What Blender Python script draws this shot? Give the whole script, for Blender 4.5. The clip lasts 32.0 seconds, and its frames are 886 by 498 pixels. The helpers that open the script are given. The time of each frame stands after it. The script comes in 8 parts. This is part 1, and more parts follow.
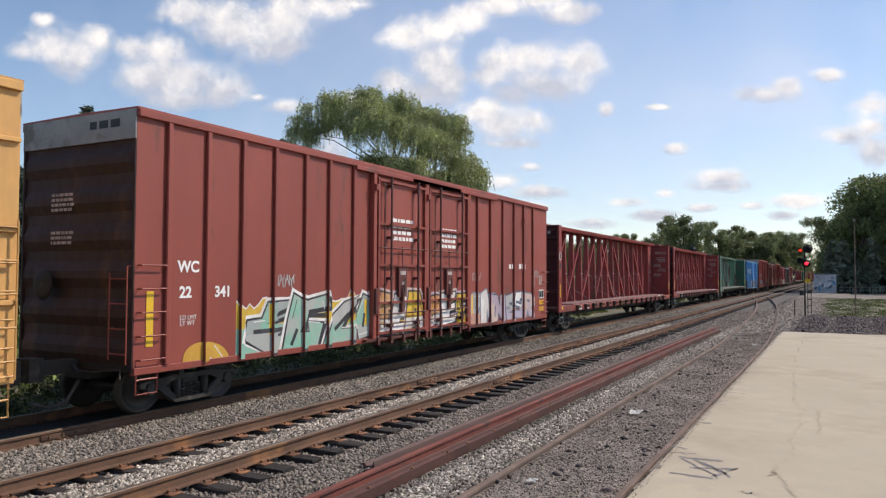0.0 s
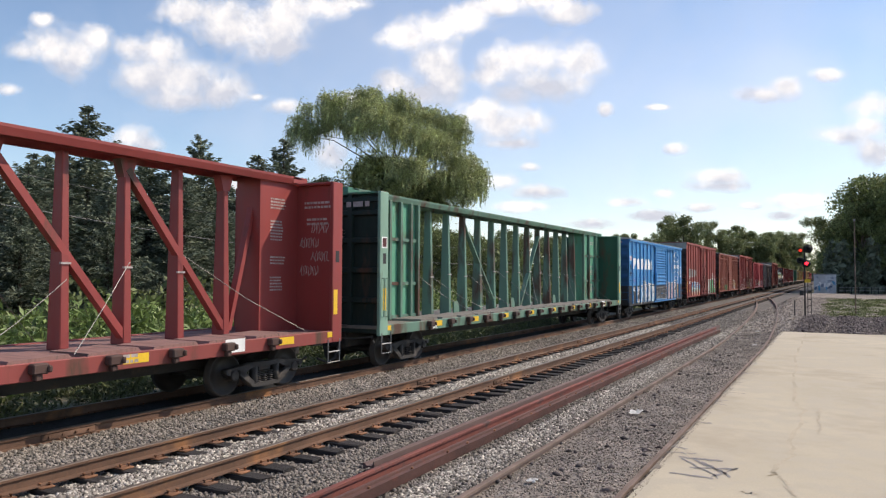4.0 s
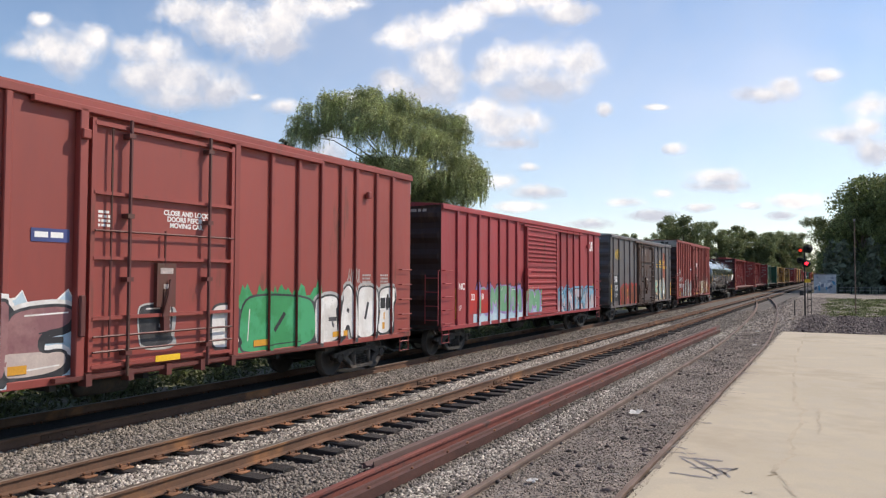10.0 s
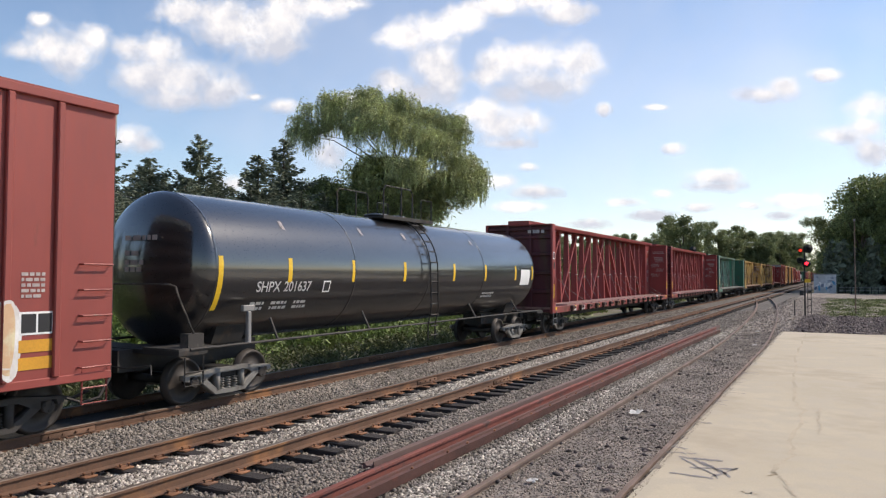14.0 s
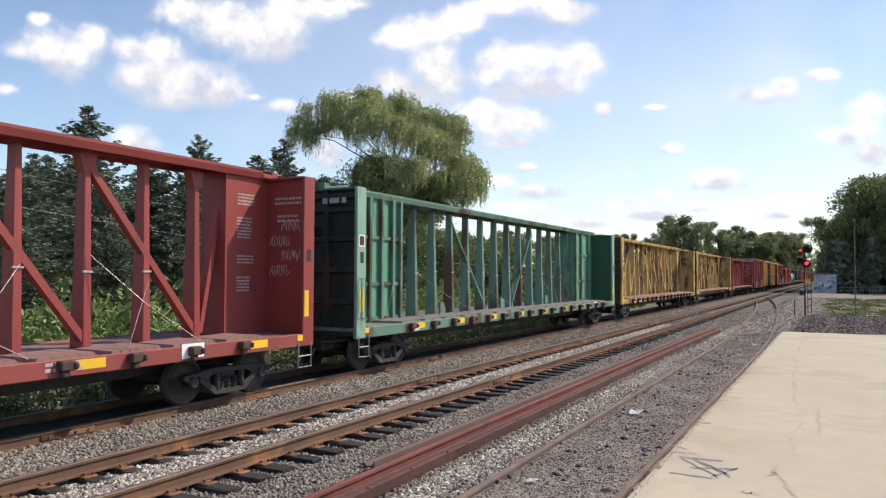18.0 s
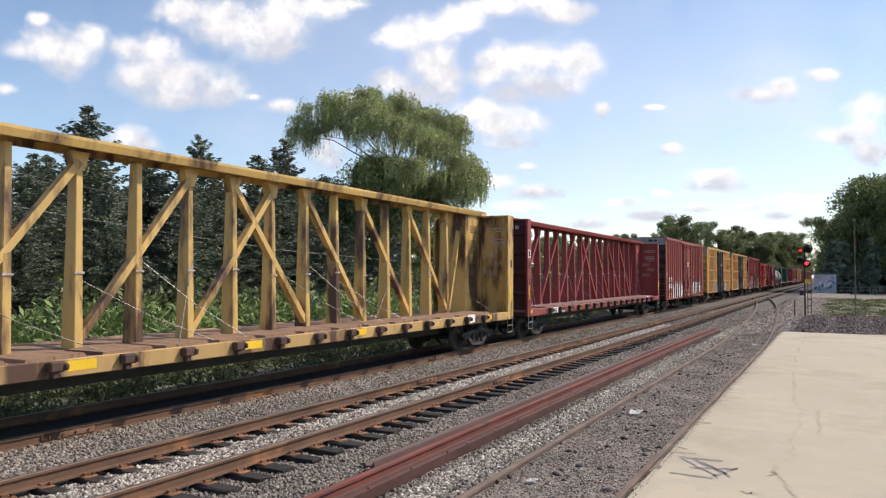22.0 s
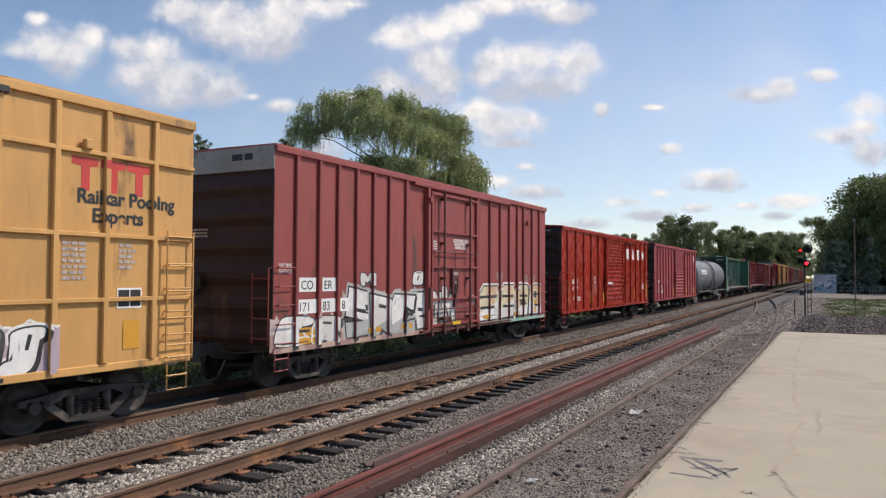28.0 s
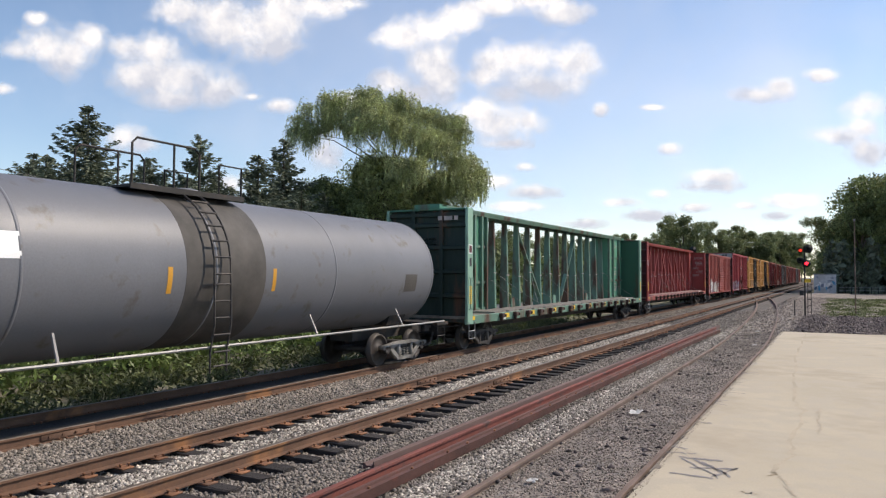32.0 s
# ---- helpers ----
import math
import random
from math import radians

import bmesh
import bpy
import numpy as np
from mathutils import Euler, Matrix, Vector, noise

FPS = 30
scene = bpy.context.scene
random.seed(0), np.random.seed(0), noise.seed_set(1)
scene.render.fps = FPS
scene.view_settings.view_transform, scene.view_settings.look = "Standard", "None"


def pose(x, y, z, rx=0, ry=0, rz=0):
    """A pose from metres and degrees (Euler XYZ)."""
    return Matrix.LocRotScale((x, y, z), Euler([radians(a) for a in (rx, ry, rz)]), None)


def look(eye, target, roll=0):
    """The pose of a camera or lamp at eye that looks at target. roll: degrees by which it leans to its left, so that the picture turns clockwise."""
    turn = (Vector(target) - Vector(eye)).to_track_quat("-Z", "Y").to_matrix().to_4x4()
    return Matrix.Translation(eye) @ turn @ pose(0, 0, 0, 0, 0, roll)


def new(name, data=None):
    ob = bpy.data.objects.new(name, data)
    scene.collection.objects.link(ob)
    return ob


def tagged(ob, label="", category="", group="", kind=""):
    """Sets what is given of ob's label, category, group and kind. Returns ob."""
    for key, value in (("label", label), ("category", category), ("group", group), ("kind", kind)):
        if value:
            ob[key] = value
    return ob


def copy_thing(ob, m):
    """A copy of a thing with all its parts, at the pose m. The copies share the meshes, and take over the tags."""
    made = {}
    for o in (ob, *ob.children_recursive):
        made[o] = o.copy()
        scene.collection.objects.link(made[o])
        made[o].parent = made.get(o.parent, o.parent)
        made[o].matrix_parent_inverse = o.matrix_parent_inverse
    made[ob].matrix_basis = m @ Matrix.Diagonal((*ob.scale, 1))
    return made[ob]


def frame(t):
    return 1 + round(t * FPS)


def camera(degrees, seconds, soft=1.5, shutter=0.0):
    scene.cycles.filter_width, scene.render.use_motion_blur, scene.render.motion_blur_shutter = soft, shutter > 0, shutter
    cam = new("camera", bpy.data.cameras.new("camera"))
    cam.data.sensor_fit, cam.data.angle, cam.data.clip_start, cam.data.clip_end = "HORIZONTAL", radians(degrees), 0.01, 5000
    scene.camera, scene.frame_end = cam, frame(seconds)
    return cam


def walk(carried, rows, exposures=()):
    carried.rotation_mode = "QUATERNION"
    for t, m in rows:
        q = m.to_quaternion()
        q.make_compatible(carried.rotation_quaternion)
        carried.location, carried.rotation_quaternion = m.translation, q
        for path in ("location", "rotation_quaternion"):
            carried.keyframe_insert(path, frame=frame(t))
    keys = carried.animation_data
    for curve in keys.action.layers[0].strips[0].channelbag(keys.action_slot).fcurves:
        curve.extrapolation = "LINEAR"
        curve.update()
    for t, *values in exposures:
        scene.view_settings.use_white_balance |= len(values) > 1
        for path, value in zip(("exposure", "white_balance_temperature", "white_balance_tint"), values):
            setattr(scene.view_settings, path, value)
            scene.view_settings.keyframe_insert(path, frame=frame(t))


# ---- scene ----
# ---- the camera: it stands still beside the siding ----
cam = camera(62.73, 32.0, soft=1.25)
RAIL = 0.20                      # rail head over the tie tops, which lie at z = 0
EYE = (0.0, 0.0, 2.574)
AIM = (-47.179, 88.095, 6.226)
VIEW = look(EYE, AIM, 0.234)
walk(cam, [(0.0, VIEW), (32.0, VIEW)],
     exposures=[(t, e + 0.12, 6960 + 500 * e, 13.5) for t, e in ((0.0, -0.02), (1.0, 0.1), (2.0, 0.22), (3.0, 0.22), (6.0, -0.08), (7.0, -0.05), (8.0, 0.04), (9.0, 0.08), (11.0, 0.06), (13.0, 0.1), (14.0, 0.14), (17.0, 0.27), (20.0, 0.25), (22.0, 0.2), (23.0, 0.18), (24.0, 0.23), (25.0, 0.02), (28.0, -0.13), (29.0, -0.04), (30.0, 0.05), (32.0, 0.12))])

# ---- sky and sun ----
SUN = Vector((1.0, 0.95, 1.37)).normalized()
world = bpy.data.worlds.new("sky")
scene.world = world
world.use_nodes = True
wn = world.node_tree.nodes
sky = wn.new("ShaderNodeTexSky")
sky.sky_type, sky.sun_disc = "NISHITA", False
sky.sun_elevation, sky.sun_rotation = math.asin(SUN.z), math.atan2(SUN.x, SUN.y)
sky.altitude, sky.air_density, sky.dust_density, sky.ozone_density = 60, 1.0, 0.3, 3.0
world.node_tree.links.new(sky.outputs[0], wn["Background"].inputs[0])
wn["Background"].inputs[1].default_value = 0.142
sun_data = bpy.data.lights.new("sun", "SUN")
sun_data.energy, sun_data.angle, sun_data.color = 3.5, radians(0.53), (1.0, 0.93, 0.82)
sun = new("sun", sun_data)
sun.matrix_world = look(SUN * 100, (0, 0, 0))

# ---- materials ----


def node(nt, kind, **inputs):
    n = nt.nodes.new("ShaderNode" + kind)
    for key, value in inputs.items():
        n.inputs[key.replace("_", " ")].default_value = value
    return n


def rgba(c, k=1.0):
    return (min(c[0] * k, 1), min(c[1] * k, 1), min(c[2] * k, 1), 1)


def surface(name, base, rough=0.6, metal=0.0, coat=0.0, fade=0.25, fade_scale=0.8, grain=0.12, grain_scale=30.0,
            spots=None, spot_amount=0.3, spot_scale=2.0, stretch=(1, 1, 1), bump=0.1, bump_scale=60.0,
            vary=0.0, island=0.0, through_light=0.0, second=None, second_scale=3.0):
    """A worn surface: broad fading, fine grain, stains with a shape of their own, fine relief."""
    m = bpy.data.materials.new(name)
    m.use_nodes = True
    nt = m.node_tree
    lk = nt.links.new
    bsdf = nt.nodes["Principled BSDF"]
    co = node(nt, "TexCoord").outputs["Object"]
    mp = node(nt, "Mapping", Scale=stretch)
    lk(co, mp.inputs["Vector"])
    info = node(nt, "ObjectInfo")
    off = nt.nodes.new("ShaderNodeVectorMath")
    off.operation = "ADD"
    sc = nt.nodes.new("ShaderNodeMath")
    sc.operation = "MULTIPLY"
    sc.inputs[1].default_value = 37.0
    lk(info.outputs["Random"], sc.inputs[0])
    lk(mp.outputs[0], off.inputs[0])
    lk(sc.outputs[0], off.inputs[1])
    vec = off.outputs[0]

    def mixed(a, b, fac):
        mx = nt.nodes.new("ShaderNodeMix")
        mx.data_type = "RGBA"
        for sock, val in ((mx.inputs[6], a), (mx.inputs[7], b)):
            if isinstance(val, tuple):
                sock.default_value = val
            else:
                lk(val, sock)
        lk(fac, mx.inputs[0])
        return mx.outputs[2]

    def noisy(scale, lo, hi, detail=4.0):
        n = node(nt, "TexNoise", Scale=scale, Detail=detail, Roughness=0.6)
        lk(vec, n.inputs["Vector"])
        r = node(nt, "MapRange", From_Min=lo, From_Max=hi)
        lk(n.outputs["Fac"], r.inputs["Value"])
        return r.outputs[0]

    col = mixed(rgba(base, 1 - fade), rgba(base, 1 + fade), noisy(fade_scale, 0.3, 0.7))
    if second:
        col = mixed(col, rgba(second), noisy(second_scale, 0.47, 0.56, 5.0))
    g = noisy(grain_scale, 0.25, 0.75)
    hsv = node(nt, "HueSaturation")
    gm = node(nt, "MapRange", To_Min=1 - grain, To_Max=1 + grain)
    lk(g, gm.inputs["Value"])
    lk(gm.outputs[0], hsv.inputs["Value"])
    lk(col, hsv.inputs["Color"])
    col = hsv.outputs[0]
    if spots:
        k = 0.62 - 0.22 * spot_amount
        col = mixed(col, rgba(spots), noisy(spot_scale, k, k + 0.12, 6.0))
    for amount, source in ((vary, info.outputs["Random"]), (island, None)):
        if amount:
            if source is None:
                source = node(nt, "NewGeometry").outputs["Random Per Island"]
            h2 = node(nt, "HueSaturation")
            r2 = node(nt, "MapRange", To_Min=1 - amount, To_Max=1 + amount)
            lk(source, r2.inputs["Value"])
            lk(r2.outputs[0], h2.inputs["Value"])
            lk(col, h2.inputs["Color"])
            col = h2.outputs[0]
    lk(col, bsdf.inputs["Base Color"])
    rr = node(nt, "MapRange", To_Min=max(rough - 0.12, 0.05), To_Max=min(rough + 0.12, 1.0))
    lk(g, rr.inputs["Value"])
    lk(rr.outputs[0], bsdf.inputs["Roughness"])
    bsdf.inputs["Metallic"].default_value = metal
    bsdf.inputs["Coat Weight"].default_value = coat
    bsdf.inputs["Coat IOR"].default_value = 1.8
    bsdf.inputs["Coat Roughness"].default_value = 0.12
    if bump:
        bn = node(nt, "TexNoise", Scale=bump_scale, Detail=3.0)
        lk(vec, bn.inputs["Vector"])
        bp = node(nt, "Bump", Strength=bump, Distance=0.02)
        lk(bn.outputs["Fac"], bp.inputs["Height"])
        lk(bp.outputs[0], bsdf.inputs["Normal"])
    if through_light:
        tr = node(nt, "BsdfTranslucent")
        lk(col, tr.inputs["Color"])
        ms = nt.nodes.new("ShaderNodeMixShader")
        ms.inputs[0].default_value = through_light
        lk(bsdf.outputs[0], ms.inputs[1])
        lk(tr.outputs[0], ms.inputs[2])
        lk(ms.outputs[0], nt.nodes["Material Output"].inputs[0])
    return m


def glowing(name, colour, power):
    m = bpy.data.materials.new(name)
    m.use_nodes = True
    b = m.node_tree.nodes["Principled BSDF"]
    b.inputs["Base Color"].default_value = rgba(colour)
    b.inputs["Emission Color"].default_value = rgba(colour)
    b.inputs["Emission Strength"].default_value = power
    return m


def car_paint(name, base, rust=0.25, rough=0.55, fade=0.16):
    return surface(name, base, rough, fade=fade, fade_scale=0.45, grain=0.07, grain_scale=9.0, spots=(0.09, 0.045, 0.028),
                   spot_amount=rust, spot_scale=1.3, stretch=(1, 1, 0.28), bump=0.12, bump_scale=3.0)


P_BROWN = car_paint("oxide_red_paint", (0.265, 0.056, 0.040), rust=0.05)
P_COER = car_paint("faded_red_paint", (0.275, 0.056, 0.045), rust=0.05)
P_DEEP = car_paint("maroon_paint", (0.29, 0.058, 0.052), rust=0.1)
P_RODS = car_paint("dark_red_gear", (0.115, 0.032, 0.027), rust=0.3)
P_PINK = car_paint("rose_red_paint", (0.32, 0.046, 0.051), rust=0.02)
P_RUSSET = car_paint("russet_paint", (0.25, 0.068, 0.043), rust=0.15)
P_BRIGHT = car_paint("bright_red_paint", (0.335, 0.022, 0.010), rust=0.03, rough=0.28)
P_BLUE = car_paint("sky_blue_paint", (0.052, 0.25, 0.53), rust=0.1, rough=0.45)
# Blue paint copy with the shade of the end put into it.
P_BLUESHADE = car_paint("shaded_blue_end", (0.024, 0.11, 0.26), rust=0.2, rough=0.7)
P_BLACKBAND = car_paint("worn_black_band", (0.035, 0.036, 0.042), rust=0.2)
P_GREY = car_paint("dark_grey_paint", (0.13, 0.12, 0.122), rust=0.35)
P_GREYDOOR = car_paint("rust_streaked_grey", (0.115, 0.092, 0.085), rust=0.9)
P_GREEN = car_paint("faded_green_paint", (0.055, 0.195, 0.13), rust=0.35)
P_MINT = car_paint("mint_panel_paint", (0.10, 0.31, 0.195), rust=0.25)
# Bulkhead green: a copy with the plate's shade put into its colour.
P_GREENSHADE = car_paint("shaded_green_bulkhead", (0.022, 0.10, 0.062), rust=0.3)
P_MINTEDGE = car_paint("pale_mint_edge", (0.22, 0.37, 0.28), rust=0.3)
# Outer bulkhead paint: green darkened so that it holds the face's shade.
P_GREENDARK = car_paint("dark_green_shade", (0.013, 0.03, 0.024), rust=0.3, rough=0.75)
P_GREENPALE = car_paint("weathered_green_paint", (0.115, 0.215, 0.16), rust=0.55)
P_YELLOW = car_paint("yellow_paint", (0.60, 0.325, 0.105), rust=0.12)
P_CBYELLOW = car_paint("mustard_paint", (0.57, 0.37, 0.122), rust=0.6)
P_CBRED = car_paint("centre_beam_red", (0.265, 0.043, 0.038), rust=0.15)
P_REDSILL = car_paint("scuffed_red_sill", (0.27, 0.056, 0.047), rust=0.45)
P_YELLOWSILL = car_paint("scuffed_mustard_sill", (0.47, 0.295, 0.115), rust=0.7)
P_TANKBLACK = surface("tank_black", (0.012, 0.012, 0.014), 0.34, fade=0.3, fade_scale=0.5, grain=0.05, bump=0.0, coat=1.0)
# Red and mustard for outer bulkhead faces, their shade in the colour.
P_REDDARK = car_paint("dark_red_shade", (0.085, 0.020, 0.024), rust=0.3, rough=0.75)
P_YELLOWDARK = car_paint("dark_mustard_shade", (0.10, 0.063, 0.026), rust=0.4, rough=0.75)
P_TANKGREY = surface("tank_grey", (0.15, 0.153, 0.168), 0.5, fade=0.12, fade_scale=0.5, spots=(0.1, 0.085, 0.07), spot_amount=0.15, bump=0.03)
P_SOOT = surface("sooty_band", (0.07, 0.062, 0.055), 0.7, fade=0.4, fade_scale=1.5)
# Dark end paint: own dark tone plus the shade of the ends.
P_ENDSHADE = car_paint("shaded_dark_end", (0.040, 0.020, 0.018), rust=0.3, rough=0.7)
# Near-black ballast: the shade under the train is put into its colour.
SHADE_BED = surface("shaded_ballast", (0.012, 0.011, 0.010), 0.9, fade=0.3, fade_scale=1.0, grain=0.3, grain_scale=20, bump=0.8, bump_scale=22)
P_CAP = surface("weathered_galvanised", (0.30, 0.30, 0.29), 0.6, metal=0.3, fade=0.25, spots=(0.16, 0.14, 0.12), spot_amount=0.4)
P_ROOF = surface("galvanised_roof", (0.40, 0.40, 0.39), 0.5, metal=0.5, fade=0.2, spots=(0.2, 0.13, 0.09), spot_amount=0.3)
STEEL_DARK = surface("grimy_steel", (0.028, 0.025, 0.023), 0.75, fade=0.4, spots=(0.07, 0.045, 0.03), spot_amount=0.3, bump=0.2)
STEEL_PALE = surface("pale_dusty_steel", (0.20, 0.19, 0.175), 0.8, fade=0.35, spots=(0.09, 0.08, 0.07), spot_amount=0.4, bump=0.25)
STEEL_CAST = surface("dusty_cast_steel", (0.044, 0.039, 0.036), 0.8, fade=0.35, spots=(0.12, 0.10, 0.085), spot_amount=0.3, bump=0.25)
WHEEL_STEEL = surface("wheel_steel", (0.05, 0.042, 0.038), 0.6, metal=0.3, fade=0.3)
P_BLACK = surface("black_door_paint", (0.022, 0.023, 0.027), 0.5, fade=0.35, spots=(0.06, 0.05, 0.05), spot_amount=0.2)
WHITE = surface("white_stencil", (0.82, 0.815, 0.80), 0.6, fade=0.08, grain=0.08, bump=0)
WORN_WHITE = surface("worn_stencil", (0.42, 0.36, 0.34), 0.7, fade=0.3, fade_scale=6, grain=0.2, bump=0)
BLACK_INK = surface("black_stencil", (0.02, 0.02, 0.022), 0.6, bump=0)
REFLECT = surface("yellow_reflector", (0.80, 0.50, 0.03), 0.4, fade=0.1, bump=0)
ORANGE = surface("orange_plate", (0.62, 0.30, 0.03), 0.5, fade=0.15, bump=0)
RED_INK = surface("red_ink", (0.55, 0.05, 0.04), 0.5, bump=0)
NAVY = surface("navy_ink", (0.05, 0.07, 0.22), 0.5, bump=0)
WOODDECK = surface("worn_deck_boards", (0.27, 0.145, 0.125), 0.85, fade=0.3, fade_scale=2.0, stretch=(0.4, 4, 1), spots=(0.1, 0.07, 0.06), spot_amount=0.4)
TANDECK = surface("worn_tan_deck", (0.30, 0.175, 0.105), 0.85, fade=0.3, fade_scale=2.0, stretch=(0.4, 4, 1), spots=(0.12, 0.075, 0.05), spot_amount=0.4)
GREYDECK = surface("weathered_grey_deck", (0.20, 0.18, 0.155), 0.85, fade=0.3, fade_scale=2.0, stretch=(0.4, 4, 1), spots=(0.1, 0.08, 0.065), spot_amount=0.4)
RAIL_BROWN = surface("rusty_rail_side", (0.125, 0.066, 0.040), 0.85, fade=0.3, fade_scale=1.5, grain=0.2, spots=(0.26, 0.12, 0.05), spot_amount=0.22, spot_scale=1.1, bump=0.3)
RAIL_TOP = surface("worn_rail_head", (0.13, 0.10, 0.082), 0.5, metal=0.35, fade=0.15, stretch=(1, 0.1, 1), bump=0.05)
RAIL_RED = surface("red_rust_rail", (0.20, 0.062, 0.048), 0.85, fade=0.28, fade_scale=1.0, grain=0.2, spots=(0.10, 0.055, 0.05), spot_amount=0.4, bump=0.3)
RAIL_RED_TOP = surface("weathered_rail_top", (0.145, 0.092, 0.082), 0.7, fade=0.25, stretch=(1, 0.2, 1), bump=0.1)
# Rusty web, darkened so its colour holds the shadow line between rails.
RAIL_BOLTED = surface("shaded_rust_web", (0.105, 0.047, 0.038), 0.8, fade=0.3, fade_scale=1.2, grain=0.2, spots=(0.16, 0.05, 0.035), spot_amount=0.4, bump=0.25)
RAIL_OLD = surface("dull_siding_rail", (0.18, 0.125, 0.10), 0.85, fade=0.3, fade_scale=1.2, grain=0.2, bump=0.3)
TIE = surface("creosoted_tie", (0.030, 0.025, 0.023), 0.9, fade=0.35, fade_scale=3, stretch=(0.5, 6, 2), spots=(0.06, 0.05, 0.045), spot_amount=0.2, vary=0.3, bump=0.5)
PLATE = surface("rust_tie_plate", (0.22, 0.10, 0.05), 0.85, fade=0.35, fade_scale=6, spots=(0.15, 0.08, 0.05), spot_amount=0.4, vary=0.3)
BALLAST = surface("ballast_bed", (0.125, 0.11, 0.096), 0.95, fade=0.25, fade_scale=0.6, grain=0.5, grain_scale=22, spots=(0.09, 0.08, 0.075), spot_amount=0.45, spot_scale=16, bump=1.0, bump_scale=24)
STONE = surface("ballast_stone", (0.215, 0.187, 0.158), 0.95, fade=0.25, fade_scale=0.5, island=0.75, bump=0.3)
STONE_PALE = surface("pale_gravel", (0.52, 0.475, 0.41), 0.95, fade=0.25, fade_scale=0.5, island=0.6, bump=0.3)
CINDER = surface("cinder_ground", (0.225, 0.188, 0.158), 0.95, fade=0.5, fade_scale=0.9, grain=0.6, grain_scale=14, spots=(0.22, 0.20, 0.185), spot_amount=0.35, spot_scale=9, bump=1.0, bump_scale=20)
CHIP = surface("cinder_chip", (0.265, 0.222, 0.186), 0.95, fade=0.45, fade_scale=0.8, island=0.8, bump=0.3)
CONCRETE = surface("pale_concrete", (0.485, 0.415, 0.305), 0.9, fade=0.09, fade_scale=0.35, grain=0.09, grain_scale=45, spots=(0.42, 0.35, 0.255), spot_amount=0.5, spot_scale=0.45, second=(0.465, 0.402, 0.305), second_scale=1.6, bump=0.15, bump_scale=90)
CRACK = surface("crack_filler", (0.445, 0.372, 0.272), 0.9, fade=0.2, bump=0.2)
SCUFF = surface("tyre_scuff", (0.27, 0.245, 0.235), 0.9, fade=0.3, bump=0)
GRIME = surface("cinder_grime", (0.25, 0.208, 0.165), 0.95, fade=0.35, fade_scale=5.0, grain=0.3, grain_scale=40, bump=0.2)
GROUND = surface("rough_grass_ground", (0.11, 0.115, 0.06), 0.95, fade=0.35, fade_scale=0.25, grain=0.4, grain_scale=8, second=(0.17, 0.145, 0.11), second_scale=0.35, bump=0.8, bump_scale=12)
LEAF_WILLOW = surface("willow_leaf", (0.38, 0.415, 0.185), 0.5, fade=0.42, fade_scale=0.7, island=0.45, bump=0, through_light=0.22)
LEAF_DARK = surface("spruce_needles", (0.142, 0.166, 0.112), 0.8, fade=0.3, fade_scale=0.5, island=0.3, bump=0, through_light=0.1)
LEAF_FAR = surface("sunlit_broad_leaf", (0.195, 0.225, 0.105), 0.7, fade=0.35, fade_scale=0.15, island=0.3, bump=0, through_light=0.35)
RUBBLE = surface("dark_rubble", (0.125, 0.10, 0.094), 0.95, fade=0.3, fade_scale=0.6, island=0.6, bump=0.3)
LEAF_WOOD = surface("broad_leaf", (0.175, 0.21, 0.08), 0.6, fade=0.3, fade_scale=0.12, island=0.5, bump=0, through_light=0.3)
LEAF_BUSH = surface("shrub_leaf", (0.18, 0.25, 0.075), 0.55, fade=0.35, fade_scale=0.4, island=0.5, bump=0, through_light=0.25)
LEAF_WEED = surface("weed_leaf", (0.085, 0.10, 0.034), 0.6, fade=0.4, fade_scale=0.5, island=0.55, bump=0, through_light=0.2)
GRASS = surface("grass_blade", (0.14, 0.16, 0.055), 0.6, fade=0.3, fade_scale=0.4, island=0.5, bump=0, through_light=0.2)
WINCH = surface("rusty_winch", (0.085, 0.045, 0.036), 0.8, fade=0.4, spots=(0.05, 0.04, 0.036), spot_amount=0.4, bump=0.2)
BARK = surface("bark", (0.10, 0.078, 0.06), 0.9, fade=0.3, stretch=(4, 4, 0.6), bump=0.6)
LAWN = surface("patchy_lawn", (0.15, 0.165, 0.06), 0.95, fade=0.3, fade_scale=0.5, grain=0.4, grain_scale=9, second=(0.2, 0.17, 0.13), second_scale=0.28, bump=0.6, bump_scale=14)
HUT = surface("painted_hut_wall", (0.52, 0.52, 0.53), 0.8, fade=0.2, spots=(0.25, 0.28, 0.34), spot_amount=0.2, spot_scale=1.2)
BLACK_METAL = surface("signal_black", (0.016, 0.016, 0.017), 0.6, fade=0.2, bump=0)
GALV = surface("galvanised_pole", (0.30, 0.29, 0.28), 0.6, metal=0.4, fade=0.2)
ASPHALT = surface("asphalt", (0.055, 0.052, 0.05), 0.9, fade=0.2, grain=0.3, grain_scale=20, bump=0.4)
LITTER = surface("white_litter", (0.75, 0.74, 0.72), 0.6, fade=0.1, bump=0)
CABLE = surface("strap_cable", (0.21, 0.20, 0.19), 0.5, metal=0.4, bump=0)
SIGNAL_RED = glowing("red_signal_lens", (1.0, 0.015, 0.03), 5.0)
SIGNAL_RED_DIM = glowing("dim_red_signal_lens", (1.0, 0.06, 0.03), 0.8)

# ---- builders ----


def part(name, bm, material, parent, label="", at=None):
    """Links a bmesh as one mesh object under a thing or a part."""
    me = bpy.data.meshes.new(name)
    bm.to_mesh(me)
    bm.free()
    me.materials.append(material)
    return piece(name, me, parent, label, at)


